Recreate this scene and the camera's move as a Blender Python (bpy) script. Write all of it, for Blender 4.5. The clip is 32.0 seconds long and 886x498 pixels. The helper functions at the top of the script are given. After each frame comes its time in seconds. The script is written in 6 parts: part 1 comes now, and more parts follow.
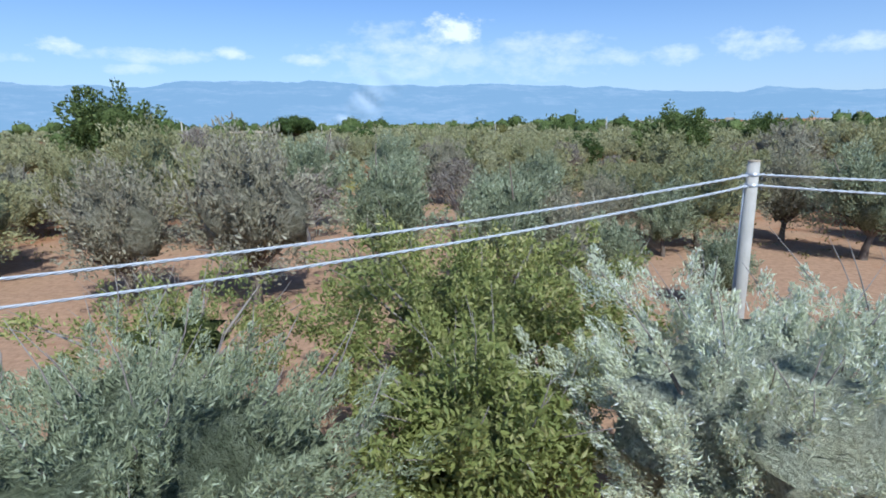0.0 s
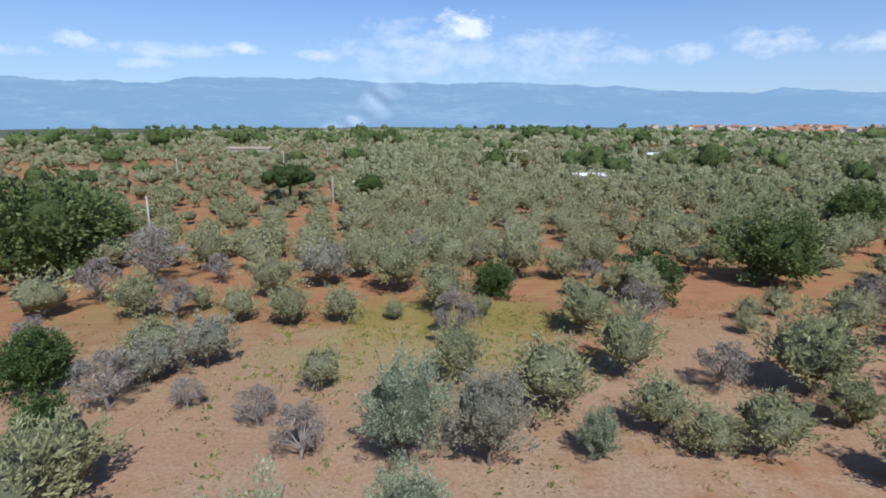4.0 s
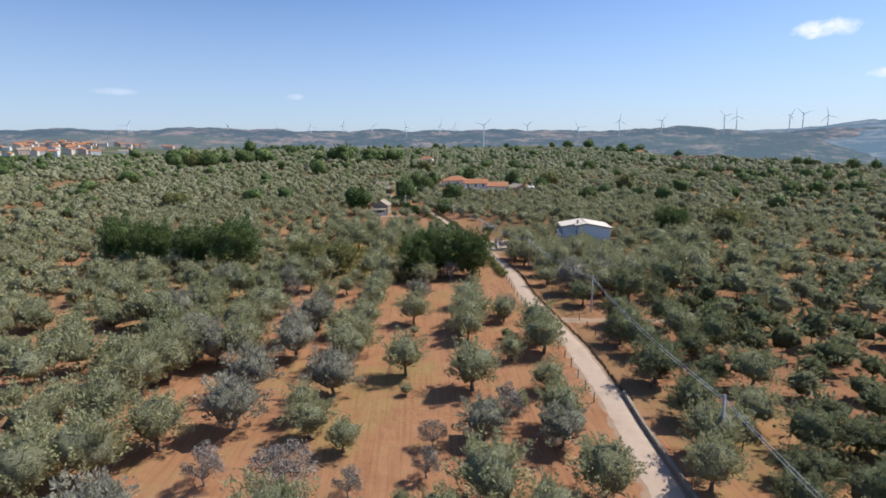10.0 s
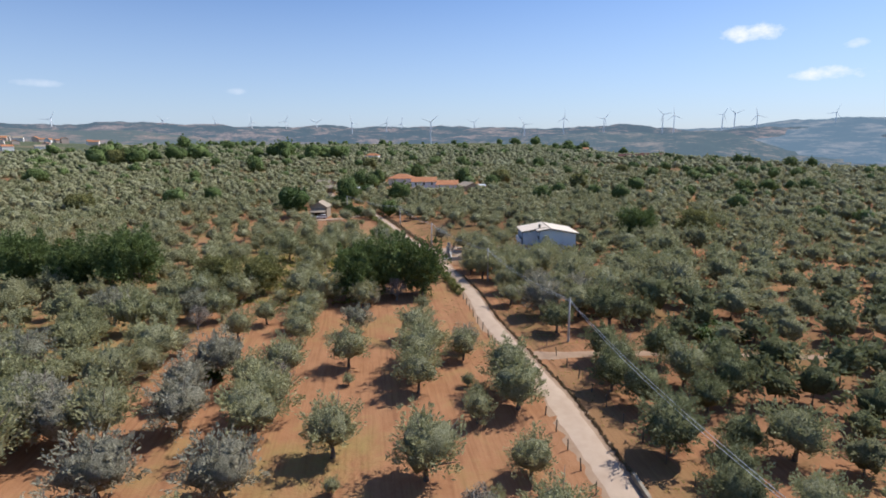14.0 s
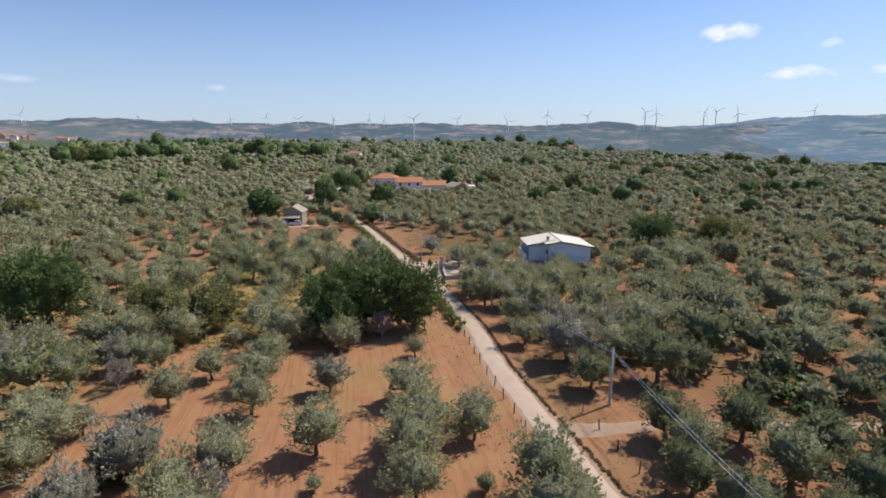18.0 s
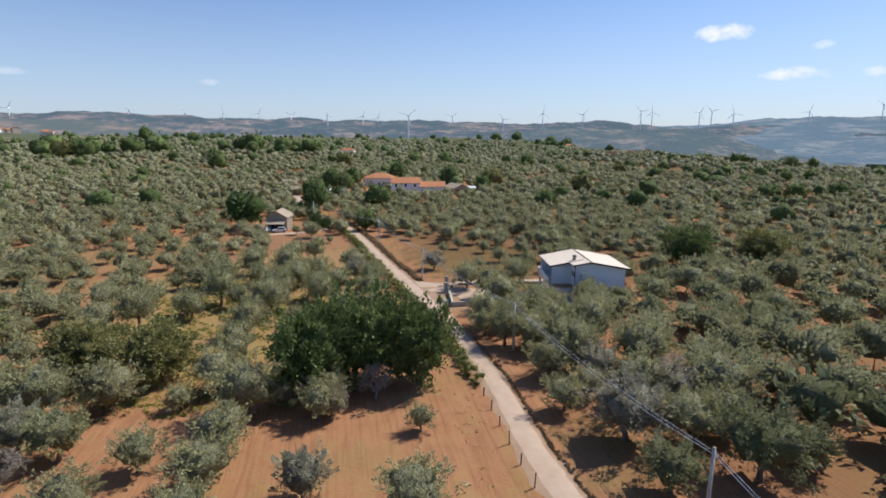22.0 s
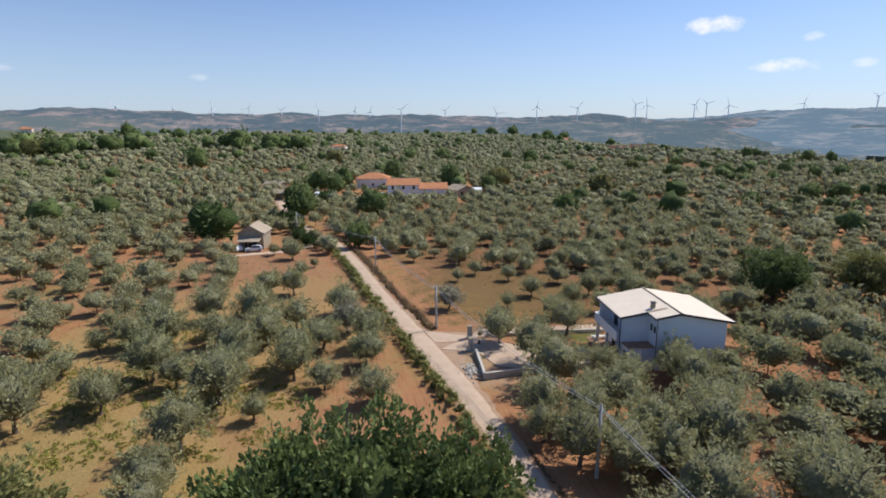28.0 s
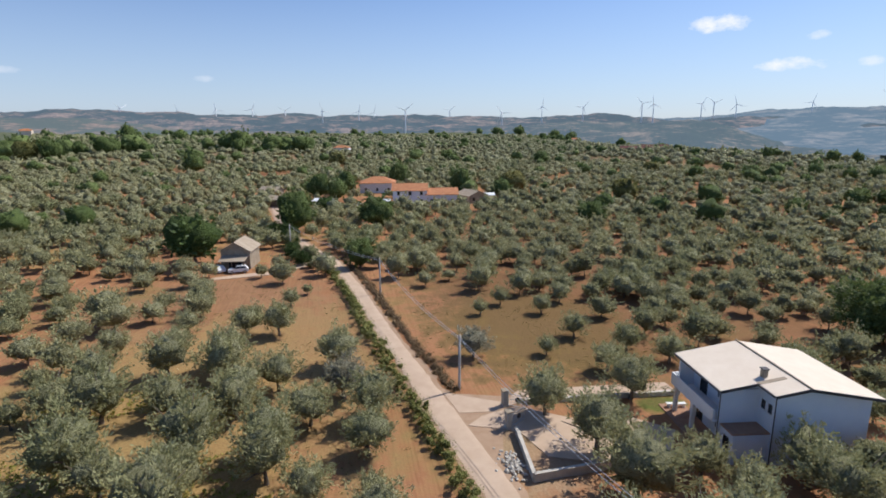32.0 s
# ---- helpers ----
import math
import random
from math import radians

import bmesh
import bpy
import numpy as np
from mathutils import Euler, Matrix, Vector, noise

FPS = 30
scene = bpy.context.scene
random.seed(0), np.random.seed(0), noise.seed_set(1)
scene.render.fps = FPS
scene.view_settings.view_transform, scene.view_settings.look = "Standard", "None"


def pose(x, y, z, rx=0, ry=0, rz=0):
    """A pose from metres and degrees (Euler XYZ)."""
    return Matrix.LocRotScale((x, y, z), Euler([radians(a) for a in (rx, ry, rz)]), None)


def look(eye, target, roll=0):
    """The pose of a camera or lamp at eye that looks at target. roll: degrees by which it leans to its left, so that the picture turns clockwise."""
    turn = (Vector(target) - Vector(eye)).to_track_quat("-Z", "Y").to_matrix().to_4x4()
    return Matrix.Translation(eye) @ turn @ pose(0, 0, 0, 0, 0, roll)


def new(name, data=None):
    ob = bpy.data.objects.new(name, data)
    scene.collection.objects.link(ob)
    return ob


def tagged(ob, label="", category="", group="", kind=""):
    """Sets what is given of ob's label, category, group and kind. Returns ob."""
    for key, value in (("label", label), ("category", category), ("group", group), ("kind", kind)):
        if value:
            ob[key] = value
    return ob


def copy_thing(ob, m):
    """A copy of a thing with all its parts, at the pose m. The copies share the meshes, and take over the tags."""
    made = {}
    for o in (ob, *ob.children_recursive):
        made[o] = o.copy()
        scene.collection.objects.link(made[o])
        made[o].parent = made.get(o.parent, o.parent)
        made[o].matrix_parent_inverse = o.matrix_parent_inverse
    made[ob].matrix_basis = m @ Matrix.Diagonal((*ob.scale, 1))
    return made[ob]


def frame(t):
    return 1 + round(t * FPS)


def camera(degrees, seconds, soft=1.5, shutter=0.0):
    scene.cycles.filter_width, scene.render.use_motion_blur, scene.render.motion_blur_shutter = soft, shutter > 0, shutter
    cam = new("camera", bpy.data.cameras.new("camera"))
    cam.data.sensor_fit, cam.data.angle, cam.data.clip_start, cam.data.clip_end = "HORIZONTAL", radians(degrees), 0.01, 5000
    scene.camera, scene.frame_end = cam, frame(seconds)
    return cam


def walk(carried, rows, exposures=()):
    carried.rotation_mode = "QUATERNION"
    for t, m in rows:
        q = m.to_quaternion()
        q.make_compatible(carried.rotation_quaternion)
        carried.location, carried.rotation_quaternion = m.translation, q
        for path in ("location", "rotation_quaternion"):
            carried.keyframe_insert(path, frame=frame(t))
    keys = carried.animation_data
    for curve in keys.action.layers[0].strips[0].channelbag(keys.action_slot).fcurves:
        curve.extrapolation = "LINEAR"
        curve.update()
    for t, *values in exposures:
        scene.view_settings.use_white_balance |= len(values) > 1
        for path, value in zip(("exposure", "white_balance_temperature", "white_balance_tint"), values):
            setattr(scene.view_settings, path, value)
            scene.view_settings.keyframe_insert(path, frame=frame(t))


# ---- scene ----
cam = camera(77.8, 32.0, 1.75)
PATH = [
    (0, (-0.020, 0.050, 6.550), (-0.050, 2.000, 6.109), -0.6),
    (0.5, (-0.242, 3.087, 7.814), (-0.279, 5.037, 7.373), -0.5),
    (1, (-0.434, 5.776, 9.132), (-0.481, 7.725, 8.689), -0.5),
    (1.5, (-0.690, 8.272, 10.559), (-0.745, 10.220, 10.110), -0.4),
    (2, (-0.952, 10.767, 12.038), (-1.013, 12.715, 11.590), -0.1),
    (2.5, (-1.254, 13.205, 13.465), (-1.314, 15.154, 13.017), -0.1),
    (3, (-1.524, 15.606, 14.909), (-1.585, 17.554, 14.460), -0.0),
    (3.5, (-1.803, 17.973, 16.284), (-1.863, 19.921, 15.832), 0.0),
    (4, (-2.094, 20.422, 17.624), (-2.154, 22.369, 17.172), 0.0),
    (4.5, (-2.338, 22.833, 18.797), (-2.399, 24.781, 18.351), 0.1),
    (6.5, (-3.115, 31.286, 23.990), (-3.173, 33.235, 23.545), 0.1),
    (7, (-3.215, 32.724, 24.794), (-3.273, 34.672, 24.347), 0.3),
    (7.5, (-3.191, 34.049, 25.663), (-2.846, 35.968, 25.217), 0.5),
    (8, (-2.815, 35.152, 26.534), (-1.554, 36.647, 26.115), 0.8),
    (8.5, (-2.124, 36.057, 27.054), (-0.287, 36.750, 26.673), 0.1),
    (9, (-1.078, 36.570, 27.680), (0.877, 36.720, 27.287), -0.2),
    (9.5, (0.240, 36.836, 28.087), (2.201, 36.809, 27.696), -0.6),
    (10, (1.893, 36.788, 28.265), (3.854, 36.700, 27.881), -0.6),
    (10.5, (3.767, 36.617, 28.274), (5.727, 36.491, 27.894), -0.8),
    (11, (5.941, 36.408, 28.229), (7.897, 36.249, 27.847), -0.5),
    (11.5, (8.322, 36.174, 28.154), (10.277, 35.985, 27.775), -0.6),
    (12, (10.695, 35.936, 28.002), (12.647, 35.728, 27.620), -0.5),
    (12.5, (13.074, 35.701, 27.829), (15.024, 35.475, 27.444), -0.4),
    (13, (15.449, 35.447, 27.660), (17.396, 35.204, 27.272), -0.3),
    (13.5, (17.942, 35.253, 27.577), (19.887, 34.995, 27.185), -0.2),
    (14, (20.521, 35.116, 27.597), (22.462, 34.842, 27.201), -0.3),
    (14.5, (23.061, 35.051, 27.637), (24.999, 34.762, 27.238), -0.1),
    (16.5, (32.849, 34.520, 27.890), (34.781, 34.198, 27.485), -0.1),
    (17, (35.239, 34.375, 27.887), (37.170, 34.049, 27.481), -0.2),
    (17.5, (37.611, 34.274, 27.812), (39.541, 33.942, 27.405), -0.1),
    (18, (39.933, 34.186, 27.652), (41.862, 33.852, 27.246), -0.2),
    (18.5, (42.270, 34.005, 27.516), (44.200, 33.671, 27.110), 0.0),
    (19, (44.526, 33.863, 27.412), (46.454, 33.526, 27.003), 0.1),
    (19.5, (46.753, 33.754, 27.399), (48.680, 33.414, 26.989), 0.2),
    (20, (49.020, 33.750, 27.401), (50.947, 33.407, 26.988), 0.0),
    (20.5, (51.349, 33.698, 27.499), (53.274, 33.350, 27.085), 0.2),
    (21, (53.664, 33.576, 27.628), (55.590, 33.225, 27.215), 0.2),
    (21.5, (55.986, 33.407, 27.729), (57.911, 33.054, 27.316), 0.2),
    (22, (58.316, 33.232, 27.775), (60.239, 32.875, 27.360), 0.4),
    (22.5, (60.597, 33.075, 27.780), (62.520, 32.715, 27.364), 0.4),
    (23, (62.903, 32.970, 27.783), (64.826, 32.608, 27.367), 0.4),
    (23.5, (65.229, 32.885, 27.812), (67.151, 32.520, 27.395), 0.4),
    (24, (67.539, 32.756, 27.850), (69.459, 32.388, 27.431), 0.3),
    (24.5, (69.813, 32.619, 27.867), (71.732, 32.245, 27.446), 0.4),
    (25, (72.148, 32.511, 27.904), (74.066, 32.132, 27.479), 0.3),
    (25.5, (74.471, 32.389, 27.936), (76.388, 32.006, 27.511), 0.2),
    (27.5, (83.926, 32.106, 28.152), (85.841, 31.726, 27.719), 0.2),
    (28, (86.224, 31.970, 28.189), (88.139, 31.590, 27.754), 0.0),
    (28.5, (88.577, 31.821, 28.190), (90.493, 31.443, 27.757), 0.1),
    (29, (90.958, 31.600, 28.175), (92.875, 31.227, 27.744), 0.1),
    (29.5, (93.342, 31.398, 28.177), (95.259, 31.027, 27.744), 0.0),
    (30, (95.620, 31.213, 28.193), (97.536, 30.841, 27.756), -0.2),
    (30.5, (97.908, 31.030, 28.170), (99.824, 30.660, 27.734), -0.2),
    (31, (100.190, 30.884, 28.166), (102.108, 30.518, 27.732), -0.1),
    (31.5, (102.527, 30.742, 28.154), (104.445, 30.377, 27.722), -0.1),
    (32, (104.855, 30.578, 28.165), (106.773, 30.213, 27.731), -0.2),
]

walk(cam, [(t, look(eye, target, roll)) for t, eye, target, roll in PATH],
     [(0.0, 0.08, 5450.0, 4.0), (1.5, -0.02, 5600.0, 6.0), (4.0, -0.06, 5680.0, 7.0), (7.0, -0.06, 5850.0, 8.0), (9.0, 0.08, 6050.0, 9.0), (12.0, 0.04, 6100.0, 10.0), (17.0, 0.04, 6250.0, 10.0), (32.0, 0.02, 6330.0, 10.0)])

# ---------------------------------------------------------------- sky, sun, exposure
SUN_AZ, SUN_EL = -69.0, 49.0          # degrees: direction towards the sun, from +x towards +y, and its height
SKY_STRENGTH, SKY_TINT = 0.1, (0.9, 1.0, 1.22, 1)


# bearing, height, half width and half height (degrees), and density of each cloud
NORTH_CLOUDS = [
    (89.2, 9.1, 3.0, 1.6, 1.25), (90.5, 8.3, 2.2, 0.9, 0.8), (96.5, 9.0, 3.2, 1.0, 0.42),
    (93.5, 7.4, 5.0, 1.3, 0.55), (88.0, 6.4, 15.0, 2.2, 0.4), (80.5, 7.2, 6.0, 1.5, 0.48),
    (74.5, 6.0, 4.0, 1.0, 0.45), (103.0, 6.2, 3.5, 0.6, 0.6), (110.6, 6.5, 2.0, 0.7, 0.75),
    (116.5, 6.2, 6.5, 0.7, 0.5), (124.3, 6.7, 2.2, 0.7, 0.85), (119.0, 5.0, 2.5, 0.5, 0.45),
    (130.0, 5.6, 3.5, 0.5, 0.5), (69.0, 6.1, 2.6, 1.0, 0.5), (62.5, 6.6, 3.6, 1.3, 0.62),
    (54.0, 6.2, 3.6, 1.0, 0.62), (46.0, 6.0, 2.2, 1.0, 0.5),
]
EAST_CLOUDS = [
    (-36.2, 9.0, 2.4, 0.9, 0.95), (-42.8, 5.1, 3.2, 0.55, 0.95), (-43.6, 7.3, 0.9, 0.35, 0.6),
    (-47.5, 5.0, 1.2, 0.4, 0.5), (-52.0, 8.4, 2.6, 0.9, 0.9), (27.0, 4.6, 2.0, 0.3, 0.3),
    (12.0, 4.4, 1.2, 0.3, 0.3),
]
CLOUDS = NORTH_CLOUDS + EAST_CLOUDS


def make_world():
    """A clear summer sky with a few small clouds low over the horizon."""
    world = bpy.data.worlds.new("sky")
    scene.world = world
    world.use_nodes = True
    nt = world.node_tree
    nt.nodes.clear()

    def mth(op, a, b=0.0, clamp=False):
        m = nt.nodes.new("ShaderNodeMath")
        m.operation, m.use_clamp = op, clamp
        for k, v in enumerate((a, b)):
            if isinstance(v, (int, float)):
                m.inputs[k].default_value = v
            else:
                nt.links.new(v, m.inputs[k])
        return m.outputs[0]

    out = nt.nodes.new("ShaderNodeOutputWorld")
    bg = nt.nodes.new("ShaderNodeBackground")
    sky = nt.nodes.new("ShaderNodeTexSky")
    sky.sky_type = "NISHITA"
    sky.sun_disc = False
    sky.sun_elevation = radians(SUN_EL)
    sky.sun_rotation = radians(90 - SUN_AZ)
    sky.air_density, sky.dust_density, sky.ozone_density = 1.0, 0.4, 3.0
    bg.inputs["Strength"].default_value = SKY_STRENGTH
    tint = nt.nodes.new("ShaderNodeMix")
    tint.data_type, tint.blend_type = "RGBA", "MULTIPLY"
    tint.inputs[0].default_value = 1.0
    tint.inputs[7].default_value = SKY_TINT
    nt.links.new(sky.outputs[0], tint.inputs[6])
    way = nt.nodes.new("ShaderNodeTexCoord").outputs["Generated"]
    xyz = nt.nodes.new("ShaderNodeSeparateXYZ")
    nt.links.new(way, xyz.inputs[0])
    az = mth("MULTIPLY", mth("ARCTAN2", xyz.outputs[1], xyz.outputs[0]), 57.2958)
    el = mth("MULTIPLY", mth("ARCSINE", xyz.outputs[2]), 57.2958)
    stretch = nt.nodes.new("ShaderNodeVectorMath")
    stretch.operation = "MULTIPLY"
    stretch.inputs[1].default_value = (1, 1, 1.8)
    nt.links.new(way, stretch.inputs[0])
    tex = nt.nodes.new("ShaderNodeTexNoise")
    tex.inputs["Scale"].default_value, tex.inputs["Detail"].default_value, tex.inputs["Roughness"].default_value = 22.0, 7.0, 0.62
    nt.links.new(stretch.outputs[0], tex.inputs["Vector"])
    rag = mth("MULTIPLY", mth("SUBTRACT", tex.outputs["Fac"], 0.5), 5.0)
    total = None
    for a, e, wa, we, dense in CLOUDS:
        dx = mth("DIVIDE", mth("SUBTRACT", az, a), wa)
        dy = mth("DIVIDE", mth("SUBTRACT", el, e), we)
        body = mth("SUBTRACT", 1.0, mth("ADD", mth("MULTIPLY", dx, dx), mth("MULTIPLY", dy, dy)))
        m = mth("MULTIPLY", mth("MULTIPLY", mth("ADD", body, rag), 0.7, True), dense)
        total = m if total is None else mth("MAXIMUM", total, m)
    veil = mth("MULTIPLY", mth("SUBTRACT", 1.0, mth("DIVIDE", mth("ABSOLUTE", mth("SUBTRACT", el, 2.0)), 13.0), True), 0.5)
    mist = nt.nodes.new("ShaderNodeMix")
    mist.data_type = "RGBA"
    mist.inputs[7].default_value = (5.9, 6.9, 8.6, 1)
    nt.links.new(veil, mist.inputs[0])
    nt.links.new(tint.outputs[2], mist.inputs[6])
    mix = nt.nodes.new("ShaderNodeMix")
    mix.data_type = "RGBA"
    mix.inputs[7].default_value = (9.6, 9.7, 10.2, 1)
    nt.links.new(total, mix.inputs[0])
    nt.links.new(mist.outputs[2], mix.inputs[6])
    nt.links.new(mix.outputs[2], bg.inputs["Color"])
    nt.links.new(bg.outputs[0], out.inputs[0])


make_world()
sun = new("sun", bpy.data.lights.new("sun", "SUN"))
sun.data.energy, sun.data.angle, sun.data.color = 4.7, radians(0.53), (1.0, 0.95, 0.87)
sun_dir = Vector((math.cos(radians(SUN_EL)) * math.cos(radians(SUN_AZ)), math.cos(radians(SUN_EL)) * math.sin(radians(SUN_AZ)),
                  math.sin(radians(SUN_EL))))
sun.matrix_world = look((0, 0, 200), Vector((0, 0, 200)) - sun_dir)


# ---------------------------------------------------------------- materials
class Nodes:
    """A small helper that writes node materials."""

    def __init__(self, name):
        self.mat = bpy.data.materials.new(name)
        self.mat.use_nodes = True
        self.nt = self.mat.node_tree
        self.bsdf = self.nt.nodes["Principled BSDF"]
        self.out = self.nt.nodes["Material Output"]

    def add(self, kind, **values):
        n = self.nt.nodes.new(kind)
        for k, v in values.items():
            n.inputs[k.replace("_", " ")].default_value = v
        return n

    def link(self, a, b):
        self.nt.links.new(a, b)

    def noise(self, scale, detail=4.0, rough=0.6, vec=None):
        n = self.add("ShaderNodeTexNoise", Scale=scale, Detail=detail, Roughness=rough)
        self.link(vec if vec is not None else self.place(), n.inputs["Vector"])
        return n.outputs["Fac"]

    def place(self):
        return self.nt.nodes.new("ShaderNodeNewGeometry").outputs["Position"]

    def local(self):
        return self.nt.nodes.new("ShaderNodeTexCoord").outputs["Object"]

    def ramp(self, fac, stops):
        r = self.nt.nodes.new("ShaderNodeValToRGB")
        el = r.color_ramp.elements
        while len(el) < len(stops):
            el.new(0.5)
        for e, (p, c) in zip(el, stops):
            e.position, e.color = p, (*c, 1.0) if len(c) == 3 else c
        self.link(fac, r.inputs[0])
        return r.outputs[0]

    def mix(self, fac, a, b, blend="MIX"):
        m = self.nt.nodes.new("ShaderNodeMix")
        m.data_type, m.blend_type = "RGBA", blend
        for i, v in ((0, fac), (6, a), (7, b)):
            if isinstance(v, (int, float)):
                m.inputs[i].default_value = v
            elif isinstance(v, tuple):
                m.inputs[i].default_value = (*v, 1.0)
            else:
                self.link(v, m.inputs[i])
        return m.outputs[2]

    def math(self, op, a, b=0.0, c=0.0):
        m = self.nt.nodes.new("ShaderNodeMath")
        m.operation = op
        for i, v in enumerate((a, b, c)):
            if isinstance(v, (int, float)):
                m.inputs[i].default_value = v
            else:
                self.link(v, m.inputs[i])
        return m.outputs[0]

    def bump(self, height, strength=0.3, distance=0.05):
        b = self.add("ShaderNodeBump", Strength=strength, Distance=distance)
        self.link(height, b.inputs["Height"])
        self.link(b.outputs[0], self.bsdf.inputs["Normal"])

    def done(self, color, rough=0.9, spec=0.2, metal=0.0):
        for k, v in (("Base Color", color), ("Roughness", rough)):
            if isinstance(v, tuple):
                self.bsdf.inputs[k].default_value = (*v, 1.0)
            elif isinstance(v, (int, float)):
                self.bsdf.inputs[k].default_value = v
            else:
                self.link(v, self.bsdf.inputs[k])
        self.bsdf.inputs["Specular IOR Level"].default_value = spec
        self.bsdf.inputs["Metallic"].default_value = metal
        return self.mat


def grove_tone(n, col, dark):
    """Tree by tree and field by field the foliage is greyer, greener or darker."""
    pos = n.place()
    one = n.ramp(n.noise(0.2, 1.0, 0.5, pos), [(0.36, (0, 0, 0)), (0.64, (0.42, 0.42, 0.42))])
    col = n.mix(one, col, dark)
    field = n.ramp(n.noise(0.022, 3.0, 0.6, pos), [(0.45, (0, 0, 0)), (0.64, (0.55, 0.55, 0.55))])
    return n.mix(field, col, n.mix(1.0, col, (0.74, 0.8, 0.7), "MULTIPLY"))


def leaf_material(name, dark, mid, light, rough=0.55, spec=0.3, trans=0.25, varied=True):
    """Leaves: every leaf takes its own tone, every tree its own tint."""
    n = Nodes(name)
    rnd = n.nt.nodes.new("ShaderNodeNewGeometry").outputs["Random Per Island"]
    col = n.ramp(rnd, [(0.0, dark), (0.45, mid), (0.8, mid), (1.0, light)])
    tree = n.nt.nodes.new("ShaderNodeObjectInfo").outputs["Random"]
    col = n.mix(n.math("MULTIPLY", tree, 0.35), col, n.mix(0.5, col, mid, "MULTIPLY"))
    if varied:
        col = grove_tone(n, col, dark)
    mat = n.done(col, rough, spec)
    tr = n.nt.nodes.new("ShaderNodeBsdfTranslucent")
    n.link(col, tr.inputs[0])
    mx = n.nt.nodes.new("ShaderNodeMixShader")
    mx.inputs[0].default_value = trans
    n.link(n.bsdf.outputs[0], mx.inputs[1])
    n.link(tr.outputs[0], mx.inputs[2])
    n.link(mx.outputs[0], n.out.inputs["Surface"])
    return mat


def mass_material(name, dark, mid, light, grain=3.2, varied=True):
    """The inner mass of a crown: leaves too small to tell apart, as mottling and relief; every plume has its own tone.
    Mostly toned darker than the leaves, in place of shade deep in the crown.
    """
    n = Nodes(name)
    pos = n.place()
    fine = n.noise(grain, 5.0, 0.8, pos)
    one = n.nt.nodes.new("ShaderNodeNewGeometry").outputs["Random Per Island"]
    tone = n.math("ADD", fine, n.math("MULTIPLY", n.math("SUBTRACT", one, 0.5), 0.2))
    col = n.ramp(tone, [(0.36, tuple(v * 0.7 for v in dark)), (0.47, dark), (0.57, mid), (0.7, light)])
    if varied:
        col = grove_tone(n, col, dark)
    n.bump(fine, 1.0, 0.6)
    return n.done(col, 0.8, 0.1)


def plain(name, a, b, scale=3.0, rough=0.85, spec=0.2, bump=0.2, metal=0.0, local=True, fine=40.0):
    """Two tones mottled at two scales, with a fine relief."""
    n = Nodes(name)
    vec = n.local() if local else n.place()
    col = n.mix(n.ramp(n.noise(scale, 5.0, 0.65, vec), [(0.3, (0, 0, 0)), (0.7, (1, 1, 1))]), a, b)
    f = n.noise(fine, 3.0, 0.6, vec)
    col = n.mix(n.math("MULTIPLY", f, 0.3), col, tuple(v * 0.55 for v in a))
    n.bump(f, bump, 0.02)
    return n.done(col, rough, spec, metal)


OLIVE_LEAF = leaf_material("olive_leaf", (0.310, 0.295, 0.142), (0.442, 0.421, 0.220), (0.582, 0.563, 0.348), 0.65, 0.2, 0.32)
DARK_OLIVE_LEAF = leaf_material("dark_olive_leaf", (0.188, 0.190, 0.085), (0.274, 0.275, 0.132), (0.416, 0.414, 0.242), 0.65, 0.2, 0.28)
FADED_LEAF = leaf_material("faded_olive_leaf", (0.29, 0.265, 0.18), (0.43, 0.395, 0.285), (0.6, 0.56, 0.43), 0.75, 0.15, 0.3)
# masses mostly repeat their leaves' hues darker, painting in the crown's inner shade
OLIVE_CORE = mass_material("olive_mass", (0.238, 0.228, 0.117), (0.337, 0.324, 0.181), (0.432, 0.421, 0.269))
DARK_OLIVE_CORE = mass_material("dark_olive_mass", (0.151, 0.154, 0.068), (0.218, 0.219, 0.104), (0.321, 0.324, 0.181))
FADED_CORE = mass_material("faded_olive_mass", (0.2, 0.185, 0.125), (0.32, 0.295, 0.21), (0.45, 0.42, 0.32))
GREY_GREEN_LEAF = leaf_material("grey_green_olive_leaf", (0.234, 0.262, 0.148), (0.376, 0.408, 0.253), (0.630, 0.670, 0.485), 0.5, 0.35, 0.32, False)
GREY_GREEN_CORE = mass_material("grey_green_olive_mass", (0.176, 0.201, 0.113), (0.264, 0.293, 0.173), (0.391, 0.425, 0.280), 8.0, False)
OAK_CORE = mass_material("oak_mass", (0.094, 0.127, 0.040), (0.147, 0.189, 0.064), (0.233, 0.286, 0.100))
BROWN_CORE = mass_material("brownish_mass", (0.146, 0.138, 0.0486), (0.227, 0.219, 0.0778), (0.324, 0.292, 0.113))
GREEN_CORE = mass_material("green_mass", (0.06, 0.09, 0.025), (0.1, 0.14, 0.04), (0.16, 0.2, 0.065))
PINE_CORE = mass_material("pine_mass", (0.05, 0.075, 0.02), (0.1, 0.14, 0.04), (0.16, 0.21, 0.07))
SCRUB_CORE = mass_material("dry_scrub_mass", (0.17, 0.11, 0.06), (0.28, 0.19, 0.11), (0.4, 0.3, 0.18))
GREY_TWIG = leaf_material("grey_twig", (0.22, 0.18, 0.145), (0.36, 0.31, 0.265), (0.48, 0.43, 0.38), 0.9, 0.1, 0.1)
OAK_LEAF = leaf_material("oak_leaf", (0.107, 0.144, 0.043), (0.167, 0.213, 0.068), (0.275, 0.326, 0.114), 0.6, 0.25, 0.3)
